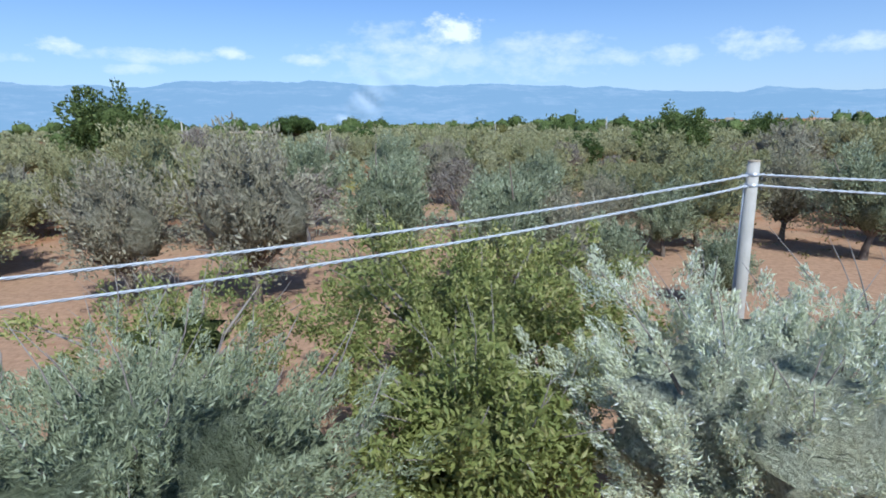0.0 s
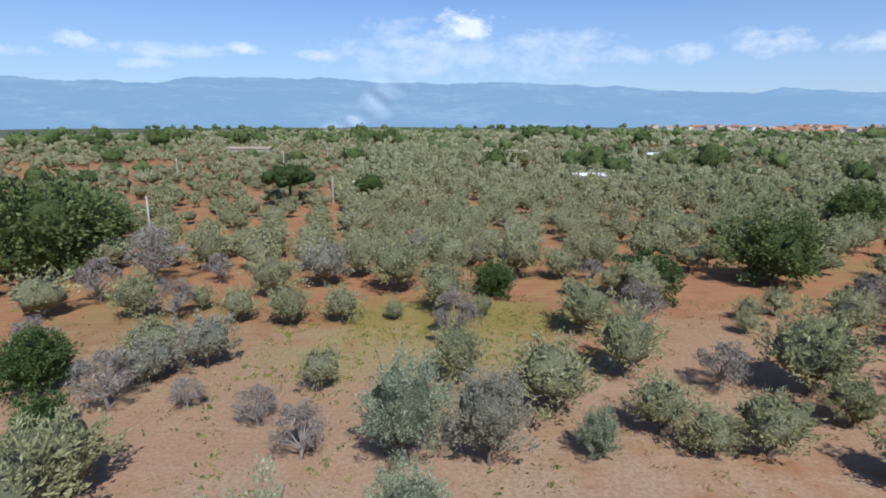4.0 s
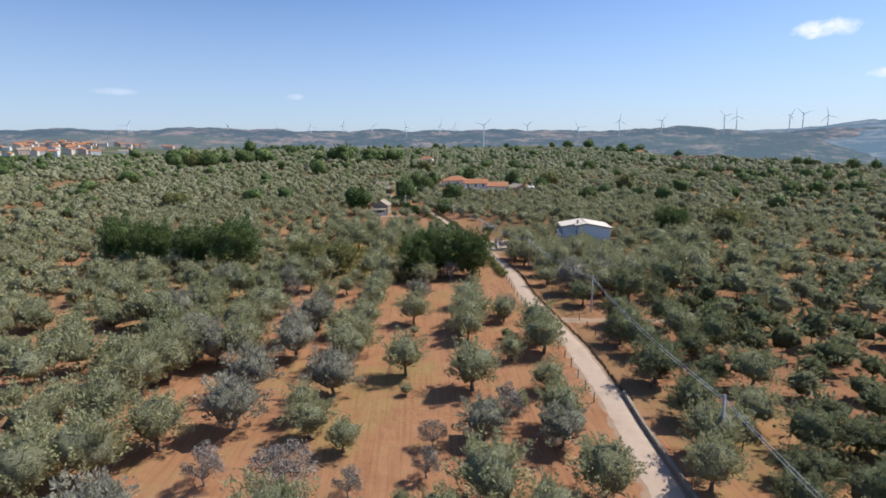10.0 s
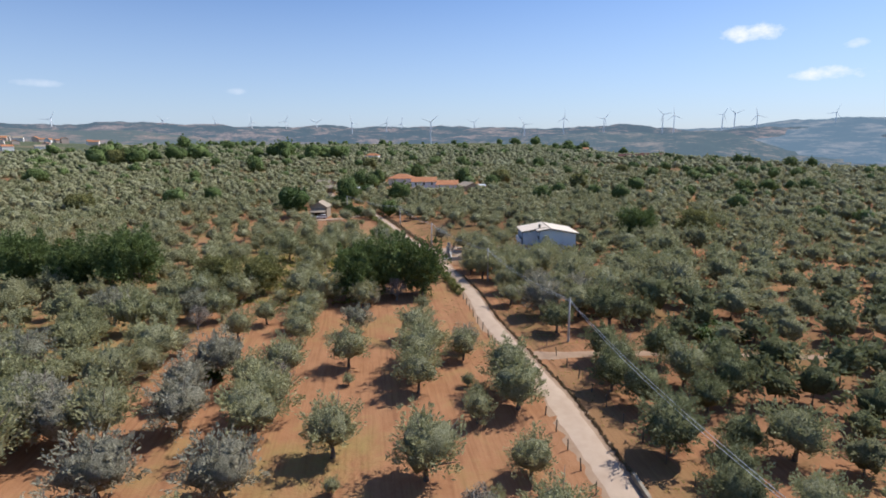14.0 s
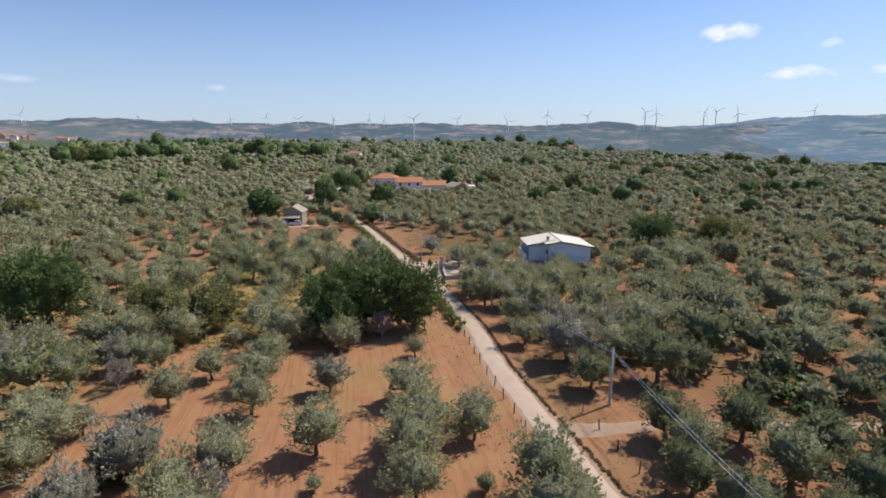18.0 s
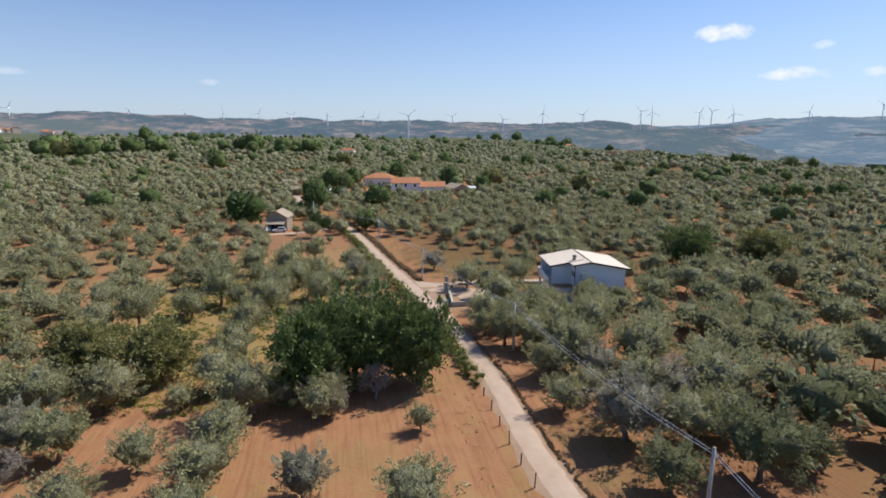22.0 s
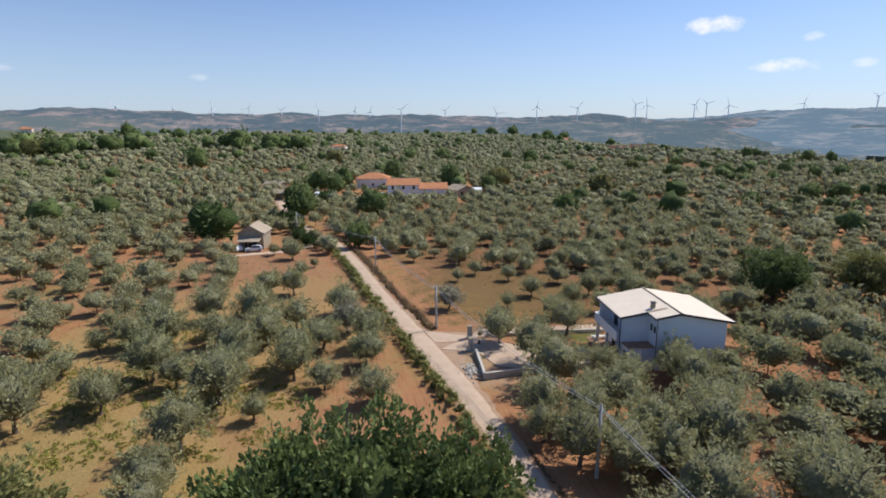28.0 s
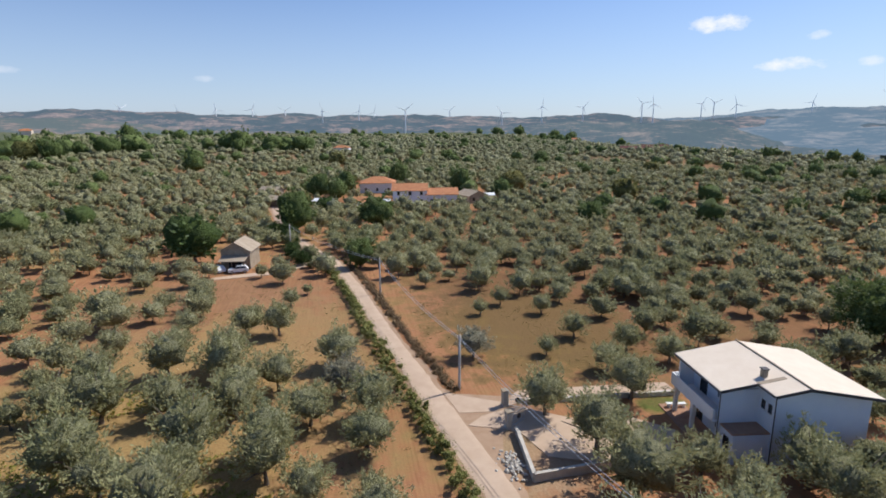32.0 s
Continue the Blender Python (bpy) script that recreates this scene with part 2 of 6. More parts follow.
BROWN_LEAF = leaf_material("brownish_leaf", (0.178, 0.17, 0.0567), (0.259, 0.251, 0.0891), (0.373, 0.34, 0.13), 0.6, 0.25, 0.3)
GREEN_LEAF = leaf_material("green_leaf", (0.05, 0.085, 0.02), (0.11, 0.16, 0.045), (0.2, 0.25, 0.08))
FIG_LEAF = leaf_material("fig_leaf", (0.19, 0.225, 0.065), (0.41, 0.42, 0.14), (0.7, 0.62, 0.3), 0.5, 0.35, 0.4)
VINE_LEAF = leaf_material("vine_leaf", (0.14, 0.2, 0.06), (0.26, 0.34, 0.12), (0.42, 0.5, 0.24), 0.5, 0.3, 0.35)
DARK_RED = plain("dark_red_roof", (0.10, 0.035, 0.03), (0.16, 0.06, 0.045), 0.5, 0.85, 0.2, 0.2, local=True)
STRAW_LEAF = leaf_material("straw", (0.2, 0.15, 0.06), (0.33, 0.26, 0.11), (0.46, 0.4, 0.2), 0.8, 0.1, 0.3)
BARK = plain("bark", (0.13, 0.10, 0.075), (0.24, 0.2, 0.16), 4.0, 0.95, 0.1, 0.6)
DEAD_BARK = plain("grey_bark", (0.26, 0.22, 0.19), (0.36, 0.32, 0.29), 4.0, 0.95, 0.1, 0.5)
CONCRETE = plain("concrete", (0.42, 0.39, 0.34), (0.55, 0.52, 0.47), 1.5, 0.85, 0.2, 0.2)
PALE_WALL = plain("pale_blue_render", (0.70, 0.74, 0.80), (0.77, 0.80, 0.85), 0.7, 0.8, 0.2, 0.1)
WHITE_PAINT = plain("white_paint", (0.74, 0.74, 0.74), (0.82, 0.82, 0.81), 0.7, 0.7, 0.3, 0.1)
ROOF_PALE = plain("pale_roofing", (0.76, 0.63, 0.49), (0.83, 0.71, 0.57), 0.6, 0.8, 0.2, 0.15)
ROOF_RED = plain("terracotta", (0.42, 0.17, 0.08), (0.58, 0.27, 0.13), 0.8, 0.85, 0.2, 0.3)
ROOF_OLD = plain("old_tile", (0.36, 0.28, 0.2), (0.48, 0.4, 0.3), 0.8, 0.9, 0.1, 0.4)
TERRACE = plain("terracotta_floor", (0.30, 0.16, 0.10), (0.40, 0.24, 0.16), 1.2, 0.8, 0.2, 0.2)
RUBBLE = plain("rubble_stone", (0.50, 0.45, 0.38), (0.66, 0.61, 0.54), 2.0, 0.95, 0.1, 0.4)
STONE_WALL = plain("stone_wall", (0.28, 0.23, 0.17), (0.44, 0.37, 0.28), 1.2, 0.95, 0.1, 0.6)
DARK_TRIM = plain("dark_trim", (0.05, 0.045, 0.045), (0.09, 0.08, 0.08), 2.0, 0.6, 0.3, 0.1)
GLASS_DARK = plain("window_glass", (0.02, 0.025, 0.03), (0.03, 0.035, 0.04), 1.0, 0.08, 0.6, 0.0)
STEEL = plain("galvanised_steel", (0.45, 0.46, 0.47), (0.58, 0.58, 0.58), 3.0, 0.45, 0.5, 0.1, 0.6)
CABLE = plain("cable", (0.42, 0.44, 0.48), (0.6, 0.62, 0.66), 8.0, 0.5, 0.4, 0.2)
TURBINE_WHITE = plain("turbine_white", (0.88, 0.89, 0.9), (0.9, 0.91, 0.92), 0.1, 0.5, 0.3, 0.0)


# meadow patches: centre, half sizes, strength and tone
GRASS_START = [
    (-3, 68, 14, 8, 0.7, (0.3, 0.27, 0.07)), (-28, 62, 16, 10, 0.3, (0.27, 0.23, 0.1)), (18, 64, 8, 6, 0.35, (0.28, 0.24, 0.09)),
    (-2, 53, 26, 9, 0.2, (0.27, 0.22, 0.1)), (-60, 220, 70, 60, 0.5, (0.33, 0.21, 0.11)), (30, 48, 16, 9, 0.3, (0.26, 0.21, 0.09)),
    (0, 26, 34, 26, 0.75, (0.5, 0.325, 0.21)), (-12, 50, 36, 17, 0.65, (0.47, 0.315, 0.2)), (-6, 60, 14, 5, 0.4, (0.34, 0.31, 0.1)),
    (24, 56, 20, 16, 0.6, (0.5, 0.32, 0.2)),
]
GRASS_ROAD = [
    (124, 46, 10, 14, 0.4, (0.32, 0.23, 0.08)), (50, 8, 12, 4, 0.4, (0.25, 0.2, 0.08)), (66, 12, 20, 2.5, 0.35, (0.24, 0.18, 0.08)),
    (95, 11, 12, 4, 0.35, (0.2, 0.13, 0.06)), (118, 8, 10, 3, 0.5, (0.34, 0.27, 0.12)), (140, 48, 20, 16, 0.5, (0.36, 0.25, 0.1)),
    (132, 60, 14, 8, 0.5, (0.37, 0.27, 0.1)), (100, 74, 30, 14, 0.4, (0.36, 0.29, 0.1)), (127, 46, 9, 6, 0.45, (0.4, 0.29, 0.1)),
    (135, 57, 10, 6, 0.45, (0.38, 0.28, 0.1)), (121, 55, 7, 5, 0.4, (0.4, 0.29, 0.1)), (96, -16, 50, 26, 0.5, (0.22, 0.115, 0.06)),
]
GRASS_FARM = [
    (176, 4, 22, 17, 0.75, (0.22, 0.175, 0.055)), (205, 8, 20, 14, 0.4, (0.2, 0.13, 0.06)), (160, 42, 30, 20, 0.35, (0.26, 0.18, 0.09)),
    (150, 58, 30, 16, 0.4, (0.27, 0.21, 0.08)), (190, 52, 30, 26, 0.35, (0.25, 0.17, 0.1)), (150, 95, 60, 22, 0.45, (0.27, 0.23, 0.1)),
    (151.8, -1.5, 2.0, 3.6, 0.9, (0.13, 0.19, 0.045)), (170, 30, 40, 3, 0.4, (0.3, 0.22, 0.1)), (158, 52, 30, 24, 0.65, (0.45, 0.3, 0.125)),
]
GRASS_ORCHARD = [
    (172, 40, 26, 16, 0.6, (0.43, 0.275, 0.12)), (148, 14, 10, 5, 0.6, (0.46, 0.33, 0.22)), (147, 46, 6, 4, 0.45, (0.4, 0.29, 0.1)),
    (186, -14, 42, 40, 0.6, (0.2, 0.115, 0.06)), (240, -30, 60, 50, 0.5, (0.23, 0.125, 0.068)),
]
GRASS = GRASS_START + GRASS_ROAD + GRASS_FARM + GRASS_ORCHARD


def ground_material():
    """Red-brown tilled earth with straw, dry grass and green weeds; farther off the cover of groves and scrub."""
    n = Nodes("red_earth")
    pos = n.place()
    big = n.noise(0.035, 4.0, 0.6, pos)
    mid = n.noise(0.35, 5.0, 0.65, pos)
    fine = n.noise(4.0, 6.0, 0.7, pos)
    earth = n.mix(n.ramp(mid, [(0.3, (0, 0, 0)), (0.7, (1, 1, 1))]), (0.3, 0.126, 0.054), (0.43, 0.205, 0.096))
    earth = n.mix(n.math("MULTIPLY", fine, 0.45), earth, (0.44, 0.27, 0.16))
    rows = n.nt.nodes.new("ShaderNodeVectorMath")
    rows.operation = "MULTIPLY"
    rows.inputs[1].default_value = (0.12, 2.6, 1.0)
    n.link(pos, rows.inputs[0])
    furrow = n.noise(1.0, 3.0, 0.6, rows.outputs[0])
    earth = n.mix(n.ramp(furrow, [(0.45, (0, 0, 0)), (0.68, (0.5, 0.5, 0.5))]), earth, (0.21, 0.095, 0.048))
    straw = n.ramp(n.noise(14.0, 3.0, 0.7, pos), [(0.60, (0, 0, 0)), (0.72, (0.8, 0.8, 0.8))])
    earth = n.mix(straw, earth, (0.40, 0.29, 0.17))
    grass = n.mix(n.ramp(fine, [(0.35, (0, 0, 0)), (0.65, (1, 1, 1))]), (0.3, 0.27, 0.08), (0.17, 0.18, 0.05))
    patch = n.ramp(n.math("ADD", n.math("MULTIPLY", big, 0.7), n.math("MULTIPLY", mid, 0.4)), [(0.56, (0, 0, 0)), (0.72, (1, 1, 1))])
    col = n.mix(n.math("MULTIPLY", patch, 0.55), earth, grass)
    # meadow strips and weedy orchard floors
    for cx, cy, rx, ry, amount, tone in GRASS:
        off = n.nt.nodes.new("ShaderNodeVectorMath")
        off.operation = "SUBTRACT"
        off.inputs[1].default_value = (cx, cy, 0)
        n.link(pos, off.inputs[0])
        sc = n.nt.nodes.new("ShaderNodeVectorMath")
        sc.operation = "DIVIDE"
        sc.inputs[1].default_value = (rx, ry, 1e6)
        n.link(off.outputs[0], sc.inputs[0])
        ln = n.nt.nodes.new("ShaderNodeVectorMath")
        ln.operation = "LENGTH"
        n.link(sc.outputs[0], ln.inputs[0])
        edge = n.math("ADD", n.math("SUBTRACT", 1.0, ln.outputs["Value"]), n.math("MULTIPLY", n.math("SUBTRACT", mid, 0.5), 1.6))
        fac = n.math("MULTIPLY", n.ramp(edge, [(0.0, (0, 0, 0)), (0.35, (1, 1, 1))]), amount)
        col = n.mix(fac, col, n.mix(n.ramp(fine, [(0.35, (0, 0, 0)), (0.65, (1, 1, 1))]), tone, tuple(v * 0.6 for v in tone)))
    # far cover
    d = n.nt.nodes.new("ShaderNodeVectorMath")
    d.operation = "DISTANCE"
    d.inputs[1].default_value = (80, 60, 0)
    n.link(pos, d.inputs[0])
    far = n.ramp(n.math("DIVIDE", d.outputs["Value"], 1000.0), [(0.35, (0, 0, 0)), (0.75, (1, 1, 1))])
    cover = n.mix(n.ramp(n.noise(0.09, 5.0, 0.7, pos), [(0.4, (0, 0, 0)), (0.6, (1, 1, 1))]), (0.07, 0.085, 0.045), (0.15, 0.16, 0.1))
    cover = n.mix(n.ramp(n.noise(0.012, 3.0, 0.6, pos), [(0.55, (0, 0, 0)), (0.7, (1, 1, 1))]), cover, (0.24, 0.19, 0.12))
    col = n.mix(far, col, cover)
    n.bump(n.math("ADD", fine, mid), 0.6, 0.12)
    return n.done(col, 0.97, 0.05)


GROUND = ground_material()


def road_material():
    n = Nodes("pale_road_dust")
    pos = n.place()
    mid = n.noise(0.5, 5.0, 0.6, pos)
    fine = n.noise(9.0, 5.0, 0.7, pos)
    col = n.mix(n.ramp(mid, [(0.3, (0, 0, 0)), (0.7, (1, 1, 1))]), (0.5, 0.365, 0.26), (0.6, 0.455, 0.335))
    col = n.mix(n.math("MULTIPLY", fine, 0.35), col, (0.34, 0.24, 0.17))
    n.bump(fine, 0.4, 0.03)
    return n.done(col, 0.95, 0.1)


ROAD = road_material()
TRACK = plain("earth_track", (0.36, 0.23, 0.145), (0.46, 0.32, 0.215), 0.6, 0.95, 0.1, 0.3, local=False)


def hill_material(name, forest, field, haze_glow, amount, scale):
    """Far hills: woods and fields, with the air's haze mixed in as a glow."""
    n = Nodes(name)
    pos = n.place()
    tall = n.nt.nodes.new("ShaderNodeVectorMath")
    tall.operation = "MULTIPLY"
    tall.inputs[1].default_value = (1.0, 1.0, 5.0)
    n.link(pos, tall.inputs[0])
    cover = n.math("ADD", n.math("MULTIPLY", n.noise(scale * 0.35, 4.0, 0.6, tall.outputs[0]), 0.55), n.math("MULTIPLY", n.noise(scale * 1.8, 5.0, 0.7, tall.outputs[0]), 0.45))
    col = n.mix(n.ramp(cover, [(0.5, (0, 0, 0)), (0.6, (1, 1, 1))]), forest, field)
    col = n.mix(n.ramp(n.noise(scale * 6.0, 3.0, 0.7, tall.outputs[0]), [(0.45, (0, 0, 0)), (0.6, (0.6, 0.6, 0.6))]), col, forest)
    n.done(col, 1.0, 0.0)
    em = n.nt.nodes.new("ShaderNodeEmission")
    em.inputs[0].default_value = (*haze_glow, 1)
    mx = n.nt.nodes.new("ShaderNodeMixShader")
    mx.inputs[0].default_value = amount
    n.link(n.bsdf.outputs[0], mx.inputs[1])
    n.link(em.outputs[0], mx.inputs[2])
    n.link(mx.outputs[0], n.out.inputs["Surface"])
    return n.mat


# ---------------------------------------------------------------- building helpers
def mesh_object(name, verts, faces, material, parent=None, smooth=False, label=""):
    me = bpy.data.meshes.new(name)
    me.from_pydata([tuple(v) for v in verts], [], [tuple(f) for f in faces])
    me.update()
    me.materials.append(material)
    if smooth:
        me.polygons.foreach_set("use_smooth", [True] * len(me.polygons))
    ob = new(name, me)
    if parent is not None:
        ob.parent = parent
    if label:
        ob["label"] = label
    return ob


def part(name, bm, material, parent, label="", smooth=False):
    """One bmesh as one mesh object under a thing or a part."""
    me = bpy.data.meshes.new(name)
    bm.to_mesh(me)
    bm.free()
    me.materials.append(material)
    if smooth:
        me.polygons.foreach_set("use_smooth", [True] * len(me.polygons))
    ob = new(name, me)
    if parent is not None:
        ob.parent = parent
    if label:
        ob["label"] = label
    return ob


def thing(name, m, label, category, group="", kind=""):
    ob = new(name)
    ob.matrix_basis = m
    return tagged(ob, label, category, group, kind)


def quads_mesh(name, quads, material):
    """A mesh of loose quads, quads being an array n x 4 x 3."""
    n = len(quads)
    me = bpy.data.meshes.new(name)
    me.vertices.add(4 * n)
    me.vertices.foreach_set("co", quads.astype(np.float32).ravel())
    me.loops.add(4 * n)
    me.loops.foreach_set("vertex_index", np.arange(4 * n, dtype=np.int32))
    me.polygons.add(n)
    me.polygons.foreach_set("loop_start", np.arange(0, 4 * n, 4, dtype=np.int32))
    me.update(calc_edges=True)
    me.materials.append(material)
    return me


def box_bm(bm, x0, x1, y0, y1, z0, z1, bevel=0.0):
    r = bmesh.ops.create_cube(bm, size=1.0)
    bmesh.ops.scale(bm, vec=(x1 - x0, y1 - y0, z1 - z0), verts=r["verts"])
    bmesh.ops.translate(bm, vec=((x0 + x1) / 2, (y0 + y1) / 2, (z0 + z1) / 2), verts=r["verts"])
    if bevel:
        edges = list({e for v in r["verts"] for e in v.link_edges})
        bmesh.ops.bevel(bm, geom=edges, offset=bevel, segments=1, affect="EDGES")


def box(name, x0, x1, y0, y1, z0, z1, material, parent, label="", bevel=0.0):
    bm = bmesh.new()
    box_bm(bm, x0, x1, y0, y1, z0, z1, bevel)
    return part(name, bm, material, parent, label)


def prism(name, outline, z0, z1, material, parent, label=""):
    """An upright prism over an outline (x, y), counter-clockwise."""
    n = len(outline)
    verts = [(x, y, z0) for x, y in outline] + [(x, y, z1) for x, y in outline]
    faces = [tuple(range(n - 1, -1, -1)), tuple(range(n, 2 * n))] + [(i, (i + 1) % n, n + (i + 1) % n, n + i) for i in range(n)]
    return mesh_object(name, verts, faces, material, parent, False, label)


def tube(points, radii, sides=6):
    """Vertices and faces of a tapered tube along points."""
    pts = [Vector(p) for p in points]
    verts, faces = [], []
    for i, p in enumerate(pts):
        d = (pts[min(i + 1, len(pts) - 1)] - pts[max(i - 1, 0)]).normalized()
        a = d.cross(Vector((0.3, 0.9, 0.1))).normalized()
        b = d.cross(a)
        for k in range(sides):
            w = 2 * math.pi * k / sides
            verts.append(p + (a * math.cos(w) + b * math.sin(w)) * radii[i])
    for i in range(len(pts) - 1):
        for k in range(sides):
            faces.append((i * sides + k, i * sides + (k + 1) % sides, (i + 1) * sides + (k + 1) % sides, (i + 1) * sides + k))
    faces.append(tuple(range((len(pts) - 1) * sides, len(pts) * sides)))
    return verts, faces


def tubes_object(name, list_of_tubes, material, parent, label="", smooth=True):
    verts, faces = [], []
    for v, f in list_of_tubes:
        o = len(verts)
        verts += v
        faces += [tuple(i + o for i in q) for q in f]
    return mesh_object(name, verts, faces, material, parent, smooth, label)


def leaf_quads(rng, centres, normals, size, aspect, droop=0.0, flat=0.35):
    """Leaf-shaped quads at centres, lying roughly square to the normals."""
    n = len(centres)
    nrm = normals + rng.normal(0, flat, (n, 3))
    nrm /= np.linalg.norm(nrm, axis=1)[:, None]
    a = np.cross(nrm, rng.normal(0, 1, (n, 3)))
    a[:, 2] -= droop
    a /= np.linalg.norm(a, axis=1)[:, None]
    b = np.cross(nrm, a)
    s = size * rng.uniform(0.6, 1.35, n)[:, None]
    q = np.empty((n, 4, 3))
    q[:, 0], q[:, 2] = centres - a * s, centres + a * s
    mid = centres - a * s * 0.15 + nrm * s * 0.12
    q[:, 1], q[:, 3] = mid + b * s * aspect, mid - b * s * aspect
    return q


def crown_clumps(rng, count, rx, rz, cz, clump, low=-0.45, hollow=0.62):
    """Centres and radii of the leaf clumps of a crown."""
    d = rng.normal(0, 1, (count * 4, 3))
    d /= np.linalg.norm(d, axis=1)[:, None]
    d = d[d[:, 2] > low][:count]
    k = rng.uniform(hollow, 1.0, len(d))[:, None]
    lobes = 1 + 0.16 * np.sin(3 * np.arctan2(d[:, 1], d[:, 0]) + rng.uniform(0, 6))[:, None]
    c = d * k * lobes * np.array([rx, rx, rz]) + np.array([0, 0, cz])
    return c, clump * rng.uniform(0.7, 1.35, len(d))


def clump_leaves(rng, centres, radii, per, size, aspect, droop=0.0, squash=0.8, flat=0.35, inner=0.55):
    c = np.repeat(centres, per, axis=0)
    r = np.repeat(radii, per)[:, None]
    d = rng.normal(0, 1, (len(c), 3))
    d[:, 2] = d[:, 2] * 0.9 + 0.35
    d /= np.linalg.norm(d, axis=1)[:, None]
    p = c + d * r * rng.uniform(inner, 1.08, (len(c), 1)) * np.array([1, 1, squash])
    return leaf_quads(rng, p, d, size, aspect, droop, flat)


def limb_tubes(rng, trunk_top, base_r, targets, lean=0.1, sides=6):
    """A bent trunk with limbs that reach for the clumps."""
    kx, ky = rng.uniform(-lean, lean, 2)
    fork = Vector((kx, ky, trunk_top))
    parts = [tube([(0, 0, -0.05), (kx * 0.2, ky * 0.5, trunk_top * 0.5), fork], [base_r * 1.45, base_r, base_r * 0.85], sides + 2)]
    for t in targets:
        t = Vector(t)
        m = fork.lerp(t, 0.5) + Vector((rng.uniform(-.08, .08), rng.uniform(-.08, .08), 0.06))
        parts.append(tube([fork - Vector((0, 0, base_r * .5)), m, t], [base_r * 0.6, base_r * 0.36, base_r * 0.12], sides - 1))
    return parts


def unit_ball(level):
    bm = bmesh.new()
    bmesh.ops.create_icosphere(bm, subdivisions=level, radius=1.0)
    bm.verts.index_update()
    out = (np.array([v.co[:] for v in bm.verts]), np.array([[v.index for v in f.verts] for f in bm.faces]))
    bm.free()
    return out


BALLS = {k: unit_ball(k) for k in (1, 2, 3)}


def crown_hull(rng, rx, rz, cz, level, shrink=0.8, ragged=0.2):
    """The ragged inner mass of a crown, with its lobes."""
    v, f = BALLS[level]
    u, _, w = np.linalg.svd(rng.normal(0, 1, (3, 3)))
    d = v @ (u @ w)
    a = np.arctan2(d[:, 1], d[:, 0])
    lobes = 1 + 0.13 * np.sin(3 * a + rng.uniform(0, 6)) + 0.1 * np.sin(5 * d[:, 2] * 2 + 2 * a + rng.uniform(0, 6)) + 0.1 * np.sin(7 * a + 4 * d[:, 2] + rng.uniform(0, 6))
    r = lobes * (1 + rng.uniform(-ragged, ragged, len(d)))
    return d * r[:, None] * shrink * np.array([rx, rx, rz]) + np.array([0, 0, cz]), f


def crown_puffs(rng, count, rx, rz, cz, size, low=-0.5, middle=True):
    """Centres and radii of the upright plumes that make up a crown, spread evenly with some disorder."""
    k = np.arange(count) + 0.5
    z = 1 - (1 - low) * k / count
    a = k * 2.39996 + rng.uniform(0, 6.28)
    q = np.sqrt(np.maximum(0, 1 - z * z))
    d = np.c_[q * np.cos(a), q * np.sin(a), z] + rng.normal(0, 0.16, (count, 3))
    c = d * rng.uniform(0.52, 0.88, (count, 1)) * np.array([rx, rx, rz]) + np.array([0, 0, cz])
    r = size * rng.uniform(0.72, 1.3, count)
    if not middle:
        return c, r
    return np.concatenate([c, [[0, 0, cz]]]), np.r_[r, 0.44 * min(rx, rz)]


def puff_mass(rng, c, r, level, shrink=0.86, ragged=0.34):
    """The plumes' leafy masses in one mesh."""
    v, f = BALLS[level]
    co, fa = [], []
    for i in range(len(c)):
        u, _, w = np.linalg.svd(rng.normal(0, 1, (3, 3)))
        d = (v @ (u @ w)) * (1 + rng.uniform(-ragged, ragged, len(v)))[:, None]
        co.append(d * r[i] * shrink * np.array([1, 1, 1.12]) + c[i])
        fa.append(f + i * len(v))
    return np.concatenate(co), np.concatenate(fa)


def puff_leaves(rng, c, r, total, size, aspect, droop=0.0, flat=0.6, reach=1.32):
    """Leaves on the outer side of the plumes."""
    n = total * 3
    i = rng.choice(len(c), n, p=(r ** 2) / np.sum(r ** 2))
    d = rng.normal(0, 1, (n, 3))
    d[:, 2] += 0.3
    d /= np.linalg.norm(d, axis=1)[:, None]
    p = c[i] + d * r[i][:, None] * (0.72 + (reach - 0.72) * rng.uniform(0, 1, (n, 1)) ** 1.3) * np.array([1, 1, 1.12])
    gap = np.linalg.norm(p[:, None] - c[None], axis=2) / r[None]
    gap[np.arange(n), i] = 9
    keep = np.flatnonzero(gap.min(axis=1) > 0.82)[:total]
    if len(keep) < total:
        keep = np.r_[keep, rng.choice(n, total - len(keep))]
    return leaf_quads(rng, p[keep], d[keep], size, aspect, droop, flat)


